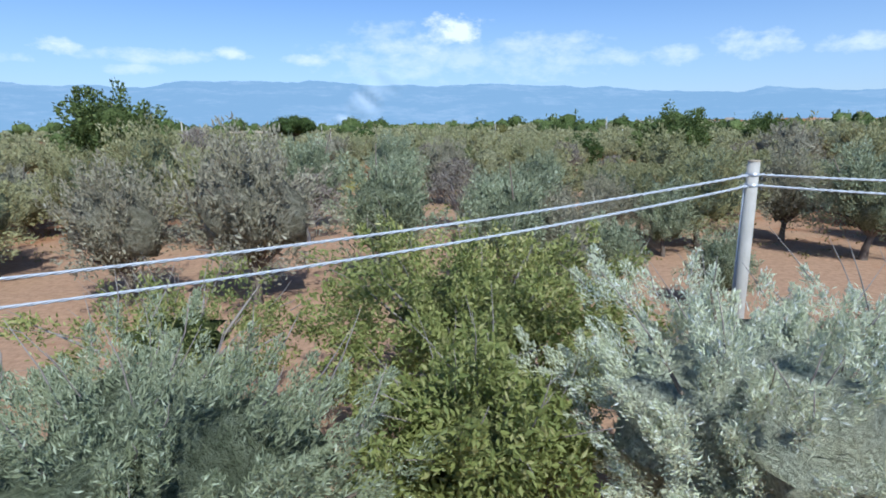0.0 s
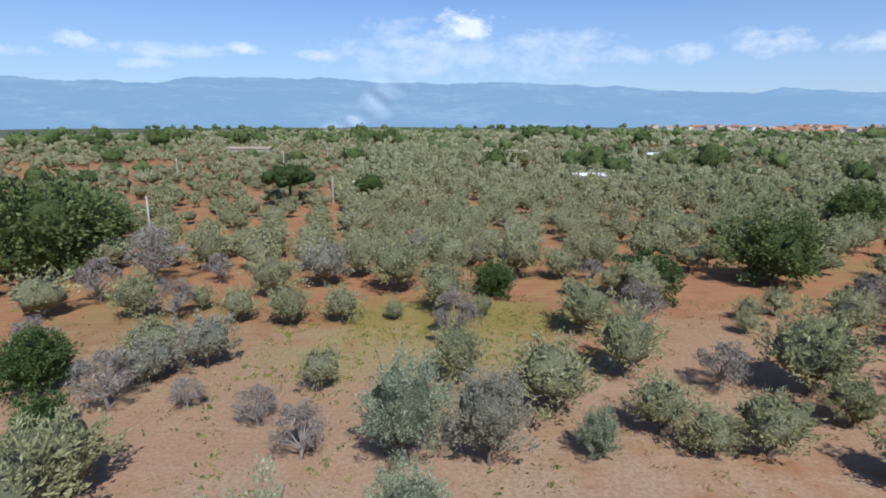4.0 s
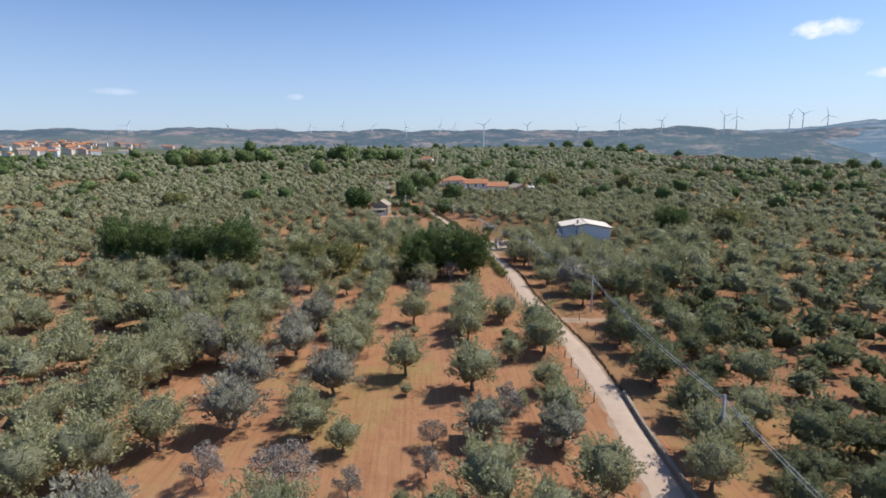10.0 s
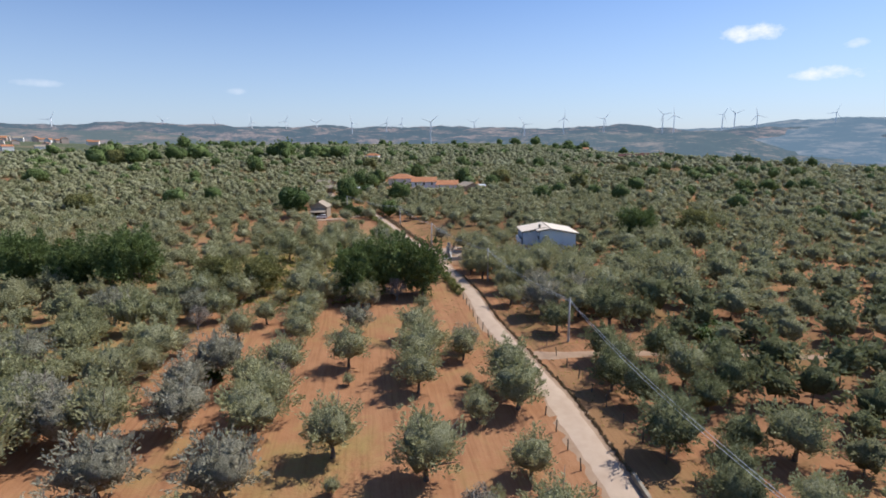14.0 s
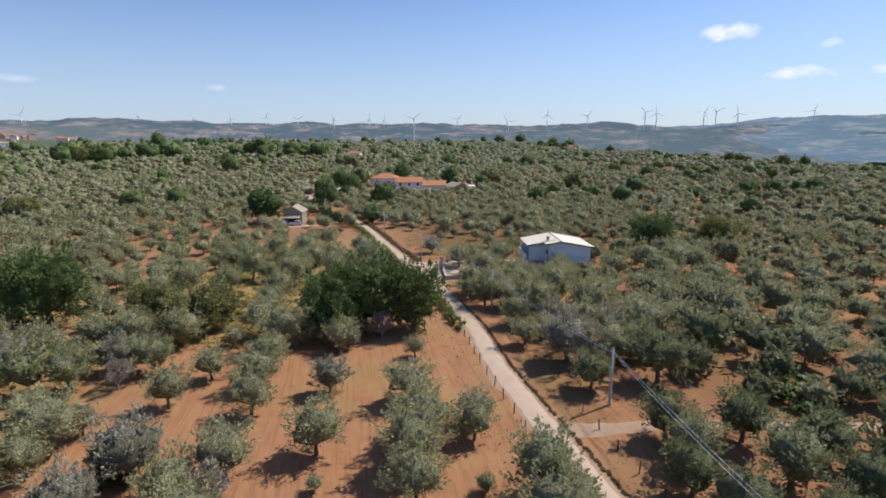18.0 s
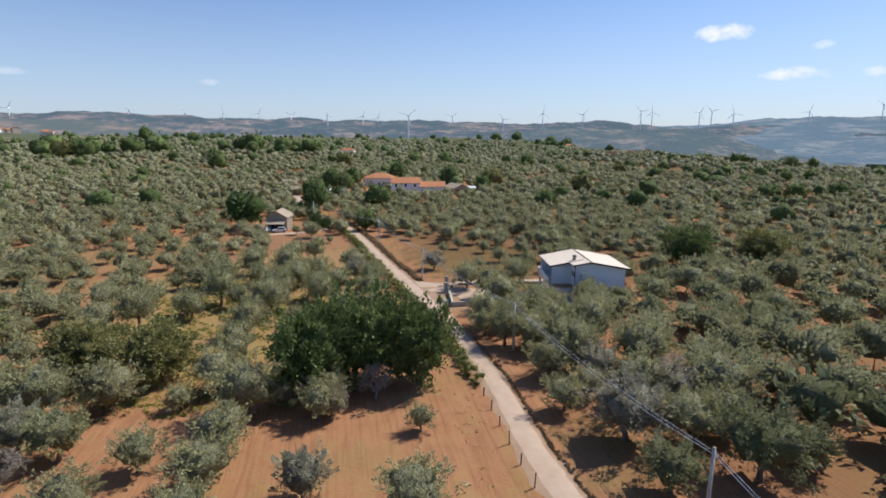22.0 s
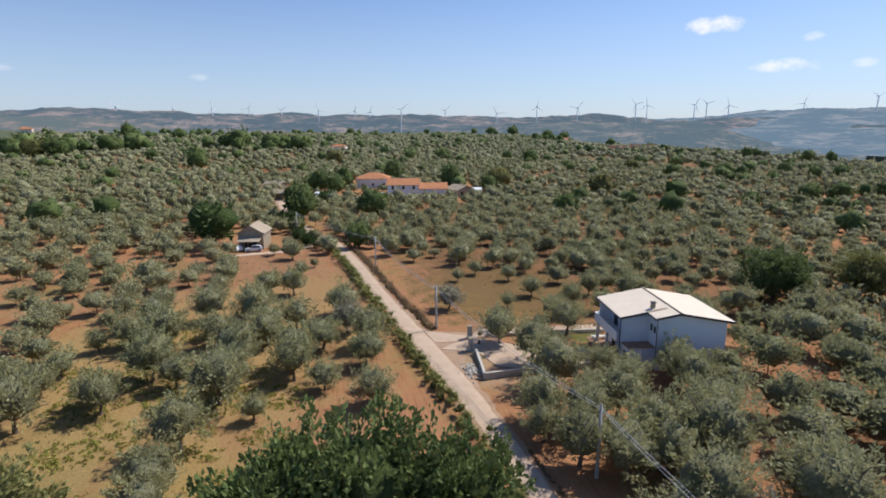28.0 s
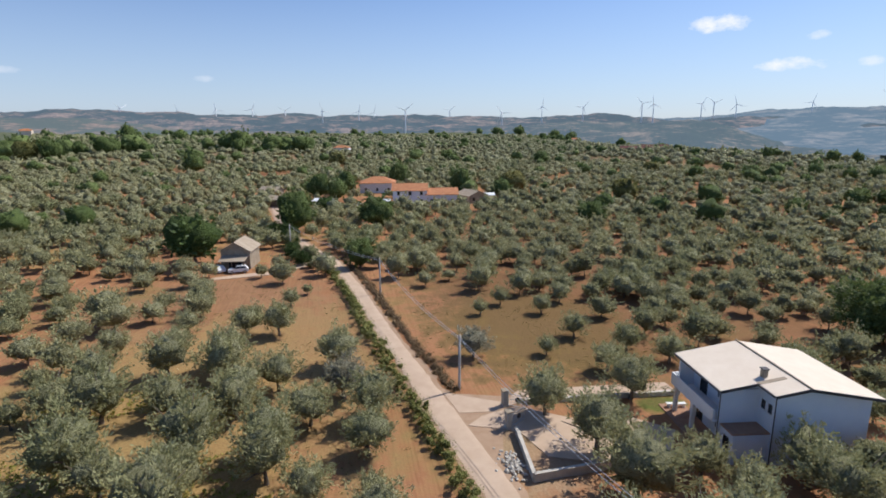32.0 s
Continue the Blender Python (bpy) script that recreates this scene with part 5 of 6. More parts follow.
SILVER_LEAF = leaf_material("silver_olive_leaf", (0.436, 0.455, 0.310), (0.739, 0.752, 0.554), (0.900, 0.900, 0.900), 0.5, 0.35, 0.35, False)
SILVER_CORE = mass_material("silver_olive_mass", (0.358, 0.378, 0.248), (0.578, 0.591, 0.413), (0.825, 0.838, 0.646), 14.0, False)
FIG_CORE = mass_material("fig_mass", (0.13, 0.16, 0.05), (0.24, 0.26, 0.085), (0.38, 0.37, 0.14), 9.0, False)
near_tree("silver_olive_tree", "bright silver-leaved olive tree beside the concrete pole", SILVER_LEAF, 3.7, 6.3, 2.85, 1.95, 2.9, 301, 290, 78000, 0.042, 0.23, 1.4, BARK, core=SILVER_CORE, hull=0.5)
near_tree("silver_olive_tree", "bright silver-leaved olive tree with a full crown", SILVER_LEAF, 7.0, 6.8, 2.5, 1.9, 2.95, 311, 240, 60000, 0.042, 0.23, 1.4, BARK, core=SILVER_CORE, hull=0.5)
near_tree("silver_olive_tree", "grey-green olive tree with a wide low crown", GREY_GREEN_LEAF, -3.3, 5.2, 2.9, 1.75, 2.75, 302, 280, 72000, 0.042, 0.23, 1.2, BARK, core=GREY_GREEN_CORE, hull=0.5)
near_tree("mulberry_tree", "yellow-green broadleaf tree with bare grey twigs", FIG_LEAF, 0.6, 11.0, 3.7, 1.95, 2.6, 303, 190, 30000, 0.066, 0.4, 1.0, DEAD_BARK, 0.42, 0.34, 1.1, 0.5, "tree", FIG_CORE, 0.4)
near_tree("mulberry_tree", "low yellow-green broadleaf tree below the cables", FIG_LEAF, 0.4, 6.8, 2.1, 1.5, 2.2, 304, 110, 18000, 0.066, 0.4, 0.9, DEAD_BARK, 0.36, 0.3, 1.1, 0.4, "tree", FIG_CORE, 0.45)
near_tree("mulberry_tree", "thin-leaved broadleaf tree with bare twigs", FIG_LEAF, -5.8, 10.8, 2.8, 1.4, 2.2, 305, 80, 8000, 0.06, 0.4, 0.9, DEAD_BARK, 0.36, 0.3, 1.1, 0.5, "tree", FIG_CORE, 0.3)


# ---------------------------------------------------------------- poles and cables
def utility_pole(x, y, h, label="grey concrete utility pole with cable clamps", detail=True):
    root = thing("utility_pole", pose(x, y, gz(x, y)), label, "utility pole", "poles along the road")
    tubes_object("shaft", [tube([(0, 0, -0.3), (0, 0, h * 0.5), (0, 0, h)], [0.17, 0.14, 0.115], 12)], CONCRETE, root, smooth=True)
    if detail:
        tubes_object("cap", [tube([(0, 0, h), (0, 0, h + 0.03)], [0.122, 0.12], 12)], ROOF_OLD, root, "ochre end cap")
        for z in (h - 0.28, h - 0.5):
            tubes_object("clamp", [tube([(0, 0, z), (0, 0, z + 0.05)], [0.135, 0.135], 12)], STEEL, root)
            tubes_object("hook", [tube([(-0.13, 0, z), (-0.25, -0.04, z + 0.03), (-0.22, -0.05, z - 0.08)], [0.014, 0.012, 0.012], 5),
                                  tube([(0.13, 0, z), (0.25, 0.03, z + 0.04), (0.22, 0.05, z - 0.1)], [0.014, 0.012, 0.012], 5)], STEEL, root)
        tubes_object("drop_cable", [tube([(-0.15, 0.03, 0), (-0.13, 0.03, h * 0.6), (-0.13, 0.03, h - 0.45)], [0.02, 0.02, 0.02], 5)], CABLE, root, "blue-grey cable clipped down the pole")
    return root


POLES = [(-28, -0.6, 5.9), (6.2, 11.5, 5.75), (44.7, 10.7, 6.6), (89.0, 8.1, 6.3), (123.0, 11.8, 6.6), (159.0, 18.5, 6.4), (196.5, 24.2, 6.4), (234, 42, 6.4)]
for x, y, h in POLES:
    utility_pole(x, y, h)
for x, y, h in ((-45.8, 95.3, 7.5), (-87, 184, 7), (-70, 232, 7), (-62, 270, 7), (-30, 140, 6), (16, 200, 7), (62, 225, 9), (72, 260, 8), (86, 262, 9), (50, 270, 8), (40, 330, 8), (110, 330, 9)):
    utility_pole(x, y, h, "thin grey pole standing between olive trees", False)


def cable(a, b, sag, radius):
    """A twisted bundle hanging between two poles."""
    a, b = Vector(a), Vector(b)
    n = 28
    pts = [a.lerp(b, i / n) - Vector((0, 0, 4 * sag * (i / n) * (1 - i / n))) for i in range(n + 1)]
    side = (b - a).cross(Vector((0, 0, 1))).normalized()
    strands = []
    for ph in (0, 2.1, 4.2):
        line = []
        m = 190
        for i in range(m + 1):
            k = i / m
            c = a.lerp(b, k) - Vector((0, 0, 4 * sag * k * (1 - k)))
            w = ph + k * (b - a).length * 11
            line.append(c + side * math.cos(w) * radius * 0.75 + Vector((0, 0, 1)) * math.sin(w) * radius * 0.75)
        strands.append(tube(line, [radius * 0.7] * len(line), 4))
    root = thing("power_cable", Matrix(), "twisted grey overhead power cable between poles", "cable", "cables along the road")
    for st in strands:
        tubes_object("strand", [st], CABLE, root)


for i in range(len(POLES) - 1):
    (x0, y0, h0), (x1, y1, h1) = POLES[i], POLES[i + 1]
    for dz in (0.26, 0.48):
        cable((x0, y0, h0 - dz), (x1, y1, h1 - dz), (1.05 if i == 0 else 0.8) + (dz - 0.26) * 0.9, 0.022)


# ---------------------------------------------------------------- the villa by the road
def slab(name, corners, thick, material, parent, label=""):
    """A plate over four corners, thickened downwards."""
    top = [Vector(c) for c in corners]
    verts = top + [c - Vector((0, 0, thick)) for c in top]
    n = len(top)
    faces = [tuple(range(n)), tuple(range(2 * n - 1, n - 1, -1))] + [(i, n + i, n + (i + 1) % n, (i + 1) % n) for i in range(n)]
    return mesh_object(name, verts, faces, material, parent, False, label)


def villa_roof(v):
    return 7.25 - 0.182 * abs(v - 6.6)


def window(parent, u0, u1, v, z0, z1, axis, sign, name="window", shutter=False):
    """A framed window in a wall at v (axis 'v') or u (axis 'u'); sign: the way it faces."""
    f = 0.07

    def bx(nm, a0, a1, zz0, zz1, d0, d1, mat, par):
        lo, hi = sorted((v + sign * d0, v + sign * d1))
        if axis == "v":
            return box(nm, a0, a1, lo, hi, zz0, zz1, mat, par)
        return box(nm, lo, hi, a0, a1, zz0, zz1, mat, par)

    pane = bx(name, u0 + f, u1 - f, z0 + f, z1 - f, -0.02, 0.012, GLASS_DARK, parent)
    for a0, a1, b0, b1 in ((u0, u0 + f, z0, z1), (u1 - f, u1, z0, z1), (u0 + f, u1 - f, z0, z0 + f), (u0 + f, u1 - f, z1 - f, z1)):
        bx("frame", a0, a1, b0, b1, -0.02, 0.05, DARK_TRIM, pane)
    if name == "window":
        bx("sill", u0 - 0.08, u1 + 0.08, z0 - 0.08, z0 - 0.005, 0.0, 0.12, WHITE_PAINT, pane)
    return pane


def villa():
    root = thing("villa", pose(138.8, -13.1, 0, 0, 0, -7), "pale blue two-storey villa with a low pale gable roof", "house")
    outline = [(0.6, 0.6), (10.0, 0.6), (10.0, 6.6), (10.0, 11.0), (2.95, 11.0), (2.95, 9.0), (0.6, 9.0), (0.6, 6.6)]
    n = len(outline)
    verts = [(u, v, -0.2) for u, v in outline] + [(u, v, villa_roof(v) - 0.19) for u, v in outline]
    faces = [(i, (i + 1) % n, n + (i + 1) % n, n + i) for i in range(n)]
    mesh_object("wall", verts, faces, PALE_WALL, root)
    box("side_wall", 2.75, 2.95, 9.003, 12.5, -0.2, 5.95, PALE_WALL, root)
    box("far_wall", 9.8, 9.997, 11.003, 12.5, 3.0, 5.95, PALE_WALL, root)
    # roof plates, with a thin darker band laid on beside the chimney
    for nm, u0, u1, v0, v1 in (("roof_plate", 0.0, 10.5, -0.05, 6.6), ("roof_plate", 2.35, 10.5, 6.6, 12.8), ("roof_plate", 0.0, 2.346, 6.6, 9.55)):
        slab(nm, [(u0, v0, villa_roof(v0)), (u1, v0, villa_roof(v0)), (u1, v1, villa_roof(v1)), (u0, v1, villa_roof(v1))], 0.16, ROOF_PALE, root)
    tubes_object("ridge_cap", [tube([(-0.05, 6.6, 7.25), (5, 6.6, 7.27), (10.55, 6.6, 7.25)], [0.11, 0.11, 0.11], 8)], ROOF_OLD, root)
    slab("dark_seam", [(2.1, 7.2, villa_roof(7.2) + 0.03), (2.55, 7.2, villa_roof(7.2) + 0.03), (2.55, 9.6, villa_roof(9.6) + 0.03), (2.1, 9.6, villa_roof(9.6) + 0.03)], 0.05, ROOF_OLD, root)
    for u0, u1, v in ((0.0, 10.5, -0.12), (2.35, 10.5, 12.87), (0.0, 2.35, 9.62)):
        tubes_object("gutter", [tube([(u0, v, villa_roof(v) - 0.1), (u1, v, villa_roof(v) - 0.1)], [0.08, 0.08], 8)], DARK_TRIM, root)
    for (a, b) in (((-0.03, -0.05), (-0.03, 6.6)), ((-0.03, 6.6), (-0.03, 9.55)), ((2.3, 9.65), (2.3, 12.8))):
        slab("verge", [(a[0] - 0.03, a[1], villa_roof(a[1]) + .012), (a[0] + .028, a[1], villa_roof(a[1]) + .012), (b[0] + .028, b[1], villa_roof(b[1]) + .012), (b[0] - .03, b[1], villa_roof(b[1]) + .012)],
             0.26, DARK_TRIM, root)
    ch = box("chimney", 3.0, 3.45, 8.3, 8.75, 6.7, 7.55, STONE_WALL, root, "small brown chimney", 0.02)
    box("chimney_cap", 2.93, 3.52, 8.23, 8.82, 7.6, 7.68, DARK_TRIM, ch)
    for p in ((3.0, 8.3), (3.38, 8.3), (3.0, 8.68), (3.38, 8.68)):
        box("cap_leg", p[0], p[0] + .07, p[1], p[1] + .07, 7.55, 7.6, DARK_TRIM, ch)
    # balcony over the porch
    box("balcony_floor", 2.953, 10.6, 11.003, 12.9, 2.85, 3.05, WHITE_PAINT, root)
    box("balcony_parapet", 2.953, 10.6, 12.75, 12.9, 3.053, 4.05, WHITE_PAINT, root, "white balcony parapet")
    box("balcony_parapet", 10.45, 10.6, 11.003, 12.747, 3.053, 4.05, WHITE_PAINT, root)
    for u in (9.9, 6.6):
        box("porch_column", u, u + 0.35, 12.35, 12.7, -0.1, 2.85, WHITE_PAINT, root, "", 0.02)
    box("porch_floor", 2.0, 11.4, 11.003, 13.6, -0.1, 0.12, TERRACE, root, "terracotta porch floor")
    # flat-roofed entrance block in the corner
    block = box("entrance_block", 0.9, 2.747, 9.003, 12.2, -0.2, 2.75, PALE_WALL, root)
    box("terrace", 0.85, 2.747, 9.003, 12.3, 2.753, 2.87, TERRACE, block, "terracotta tiled terrace")
    window(root, 1.0, 1.45, 9.0, 4.5, 5.3, "v", 1)
    window(root, 1.9, 2.35, 9.0, 4.5, 5.3, "v", 1)
    window(root, 7.3, 8.5, 11.0, 3.1, 5.2, "v", 1, "balcony_door")
    window(root, 4.3, 5.5, 11.0, 3.9, 5.2, "v", 1)
    window(root, 4.0, 5.4, 11.0, 0.9, 2.2, "v", 1)
    window(root, 7.6, 8.7, 11.0, 0.15, 2.35, "v", 1, "door")
    window(root, 1.4, 2.2, 12.2, 0.1, 2.2, "v", 1, "door")
    tubes_object("downpipe", [tube([(0.52, 9.08, 6.4), (0.52, 9.08, 0)], [0.05, 0.05], 8)], DARK_TRIM, root)
    tubes_object("downpipe", [tube([(2.68, 12.56, 5.9), (2.68, 12.56, 0)], [0.05, 0.05], 8)], DARK_TRIM, root)


villa()


def low_wall(points, h, thick, material, label, coping=None):
    """A garden wall along a line, with its coping."""
    root = thing("garden_wall", Matrix(), label, "wall")
    for (x0, y0), (x1, y1) in zip(points, points[1:]):
        d = Vector((x1 - x0, y1 - y0, 0))
        a = math.degrees(math.atan2(d.y, d.x))
        seg = box("wall_segment", 0, d.length, -thick / 2, thick / 2, -0.2, h, material, root, "", 0.01)
        seg.matrix_basis = pose(x0, y0, gz(x0, y0), 0, 0, a)
        if coping:
            c = box("coping", -0.02, d.length + 0.02, -thick / 2 - 0.05, thick / 2 + 0.05, h + 0.002, h + 0.06, coping, root, "", 0.01)
            c.matrix_basis = pose(x0, y0, gz(x0, y0), 0, 0, a)
    return root


low_wall([(149.2, 15.2), (142.2, 16.0), (142.6, 10.5), (142.9, 5.0), (141.9, -1.5)], 0.75, 0.22, CONCRETE, "grey concrete garden wall with a pale coping", RUBBLE)
low_wall([(154.6, 12.5), (154.2, 6.0), (153.4, -4.5)], 0.45, 0.25, CONCRETE, "low white garden wall beside a drive", RUBBLE)
low_wall([(58.6, 14.0), (52.0, 14.6), (39.0, 15.3), (30.0, 15.3)], 0.55, 0.3, STONE_WALL, "dark weathered low stone wall along the road")


def pavement(name, outline, material, label, z=0.045):
    ob = prism(name, outline, -0.1, z, material, None)
    tagged(ob, label, "pavement", kind="structure")


pavement("forecourt", [(143.5, 18.9), (146.0, 17.4), (149.6, 16.4), (152.0, 14.4), (156.6, 14.2), (158.6, 20.6), (151.0, 19.9)], TRACK, "bare pale earth forecourt between road and gate", 0.055)
pavement("drive", [(142.9, 3.2), (147.0, 0.2), (149.8, 3.0), (150.9, 9.0), (154.3, 13.6), (153.0, 17.5), (151.5, 19.3), (150.2, 15.9), (149.2, 14.7), (145.2, 13.6), (143.4, 9.0)], ROAD, "pale concrete drive in front of the villa", 0.1)
pavement("far_drive", [(155.2, 14.5), (158.6, 20.4), (154.0, 19.6), (153.6, 16.0), (155.0, 13.0), (154.6, 5.0), (153.7, -4.5), (156.2, -4.5), (157.0, 5.0), (157.4, 12.5)], ROAD, "pale earth drive beside the garden wall", 0.085)
pavement("hut_drive", [(223.5, 34.6), (222.0, 39.0), (216.5, 43.0), (213.0, 55.0), (211.0, 55.5), (213.5, 43.0), (219.0, 37.5), (220.5, 33.8)], ROAD, "sandy track to the old stone hut", 0.07)


def gate_post(x, y, a):
    root = thing("gate_pillar", pose(x, y, 0, 0, 0, a), "grey stone gate pillar with a capstone", "gate pillar", "gate pillars")
    box("shaft", -0.28, 0.28, -0.28, 0.28, -0.1, 1.75, CONCRETE, root, "", 0.03)
    box("base", -0.36, 0.36, -0.36, 0.36, -0.1, 0.22, CONCRETE, root, "", 0.02)
    box("capstone", -0.36, 0.36, -0.36, 0.36, 1.753, 1.86, STONE_WALL, root, "", 0.02)


gate_post(150.4, 15.6, 10)
gate_post(154.6, 14.7, 10)


def gate(x, y, a, w):
    root = thing("metal_gate", pose(x, y, 0, 0, 0, a), "open blue-grey metal gate leaf with bars", "gate", "gate leaves")
    for x0, x1, z0, z1 in ((0, 0.05, 0.08, 1.6), (w - 0.05, w, 0.08, 1.4), (0.05, w - 0.05, 0.08, 0.14), (0.05, w - 0.05, 0.75, 0.8), (0.05, w - 0.05, 1.35, 1.4)):
        box("gate_frame", x0, x1, -0.02, 0.02, z0, z1, STEEL, root)
    k = 0.18
    while k < w - 0.1:
        box("bar", k, k + 0.025, -0.012, 0.012, 0.14, 1.35, STEEL, root)
        k += 0.14
    bm = bmesh.new()
    bmesh.ops.create_circle(bm, cap_ends=True, segments=20, radius=0.28)
    g = bmesh.ops.extrude_face_region(bm, geom=bm.faces[:])
    bmesh.ops.translate(bm, vec=(0, 0, 0.03), verts=[v for v in g["geom"] if isinstance(v, bmesh.types.BMVert)])
    d = part("medallion", bm, DARK_TRIM, root)
    d.matrix_basis = pose(w / 2, -0.02, 0.85, 90, 0, 0)


gate(150.5, 15.2, -55, 2.0)
gate(154.6, 14.3, -125, 2.0)


# ---------------------------------------------------------------- farm houses, huts and the town
def house(name, x, y, turn, w, d, h, rise, roof, wall, label, hip=False, windows=(3, 2), detail=True, group=""):
    """A house: walls, tiled roof plates with eaves, doors and windows."""
    root = thing(name, pose(x, y, gz(x, y), 0, 0, turn), label, "house", group)
    e = 0.5
    a, b = w / 2, d / 2
    if hip:
        box("wall", -a, a, -b, b, -0.4, h, wall, root)
        r = a - b * 0.9
        top = [(-r, 0, h + rise), (r, 0, h + rise)]
        cs = [(-a - e, -b - e, h), (a + e, -b - e, h), (a + e, b + e, h), (-a - e, b + e, h)]
        verts = cs + top + [(cx, cy, h - 0.15) for cx, cy, _ in cs]
        faces = [(0, 1, 5, 4), (1, 2, 5), (2, 3, 4, 5), (3, 0, 4), (9, 8, 7, 6), (0, 6, 7, 1), (1, 7, 8, 2), (2, 8, 9, 3), (3, 9, 6, 0)]
        mesh_object("roof", verts, faces, roof, root)
    else:
        verts = [(-a, -b, -0.4), (a, -b, -0.4), (a, b, -0.4), (-a, b, -0.4), (-a, -b, h), (a, -b, h), (a, b, h), (-a, b, h), (-a, 0, h + rise), (a, 0, h + rise)]
        faces = [(0, 1, 5, 4), (1, 2, 6, 9, 5), (2, 3, 7, 6), (3, 0, 4, 8, 7)]
        mesh_object("wall", verts, faces, wall, root)
        s = rise / b
        for sg in (-1, 1):
            slab("roof_plate", [(-a - e, sg * (b + e), h + .14 - s * e), (a + e, sg * (b + e), h + .14 - s * e), (a + e, 0, h + rise + .14), (-a - e, 0, h + rise + .14)][::sg], 0.16 if sg == 1 else 0.16, roof, root)
    if detail:
        cols, rows = windows
        for side, half, span in ((-1, b, w), (1, b, w)):
            for rr in range(rows):
                for cc in range(cols):
                    u = -span / 2 + span * (cc + 0.5) / cols
                    z = 0.9 + rr * 2.9
                    if z + 1.4 < h:
                        window(root, u - 0.5, u + 0.5, side * half, z, z + 1.35, "v", side)
        for rr in range(rows):
            z = 0.9 + rr * 2.9
            if z + 1.4 < h:
                for u in (-d / 4, d / 4):
                    window(root, u - 0.5, u + 0.5, -a, z, z + 1.35, "u", -1)
    return root


house("farmhouse", 352, 13, 82, 15, 12, 4.4, 2.4, ROOF_RED, WHITE_PAINT, "white farmhouse with a hipped terracotta roof among trees", True)
house("farmhouse", 309, 4.2, 82, 12.5, 10, 5.6, 2.0, ROOF_RED, PALE_WALL, "pale blue farmhouse with a terracotta gable roof")
house("farmhouse", 308, -7.5, 82, 11.5, 11, 4.0, 1.8, ROOF_RED, PALE_WALL, "lower wing of a farmhouse under a terracotta roof", windows=(3, 1))
house("shed", 309, -19.5, 20, 9, 8, 3.0, 1.6, ROOF_OLD, STONE_WALL, "stone shed with a faded tile roof", windows=(2, 1))
house("shed", 311, -26.5, 82, 4, 6, 2.6, 0.5, WHITE_PAINT, WHITE_PAINT, "small white lean-to shed", windows=(1, 1), detail=False)
house("shed", 306, 36, 70, 6, 5, 2.6, 0.6, WHITE_PAINT, WHITE_PAINT, "small white outbuilding behind the olive trees", detail=False)
house("shed", 300, 15.5, 80, 5, 4, 2.6, 0.5, WHITE_PAINT, WHITE_PAINT, "white garage beside the farmhouse", detail=False)
house("shed", 339, 57.5, 60, 8, 6, 3.2, 1.4, ROOF_OLD, STONE_WALL, "old shack with a grey tile roof", detail=False)
house("shed", 314, 52.5, 60, 6, 6, 2.6, 1.0, ROOF_OLD, STONE_WALL, "old shack with a pale roof beside the road", detail=False)
house("farmhouse", 690, 25, 75, 16, 11, 5.5, 2.5, ROOF_RED, WHITE_PAINT, "distant farmhouse with a terracotta roof", True, detail=False)
house("farmhouse", 1120, -410, 70, 30, 14, 5.0, 3.0, ROOF_RED, WHITE_PAINT, "distant long farmhouse with a terracotta roof", detail=False)
house("barn", 672, -296, 60, 34, 14, 3.5, 2.4, DARK_RED, STONE_WALL, "long dark red barn roof at the plateau's edge", detail=False)
house("barn", 715, -345, 60, 30, 14, 3.5, 2.6, DARK_RED, STONE_WALL, "long dark red barn roof beside another barn", detail=False)
house("hut", 85, 276, 10, 5, 4, 3.2, 0.6, WHITE_PAINT, WHITE_PAINT, "small white hut between olive trees", detail=False)
house("shed", 34.5, 179, 5, 9, 4, 2.8, 0.5, WHITE_PAINT, WHITE_PAINT, "white-roofed shed between olive trees", detail=False)
house("shed", 20, 300, 0, 22, 7, 3.0, 0.8, ROOF_OLD, CONCRETE, "long beige-roofed shed far in the groves", detail=False)
house("hut", -28.5, 159, 15, 3.4, 3, 2.6, 0.3, WHITE_PAINT, WHITE_PAINT, "small white pump hut", detail=False)
house("shed", -120, 330, 0, 24, 7, 3.0, 0.8, ROOF_OLD, CONCRETE, "long pale shed far in the groves", detail=False)
house("shed", 150, 370, 0, 18, 7, 3.2, 1.0, ROOF_RED, STONE_WALL, "small farm shed with a red roof", detail=False)


POOL_WATER = plain("pool_water", (0.06, 0.36, 0.5), (0.1, 0.45, 0.58), 0.6, 0.1, 0.5, 0.05)


def swimming_pool(x, y, turn):
    root = thing("swimming_pool", pose(x, y, gz(x, y), 0, 0, turn), "raised swimming pool of turquoise water with a white rim", "pool")
    box("water", -2.0, 2.0, -4.0, 4.0, 0.0, 1.05, POOL_WATER, root, "turquoise water")
    for x0, x1, y0, y1 in ((-2.5, -2.003, -4.5, 4.5), (2.003, 2.5, -4.5, 4.5), (-2.0, 2.0, -4.5, -4.003), (-2.0, 2.0, 4.003, 4.5)):
        box("rim", x0, x1, y0, y1, -0.2, 1.2, WHITE_PAINT, root, "white pool rim", 0.02)


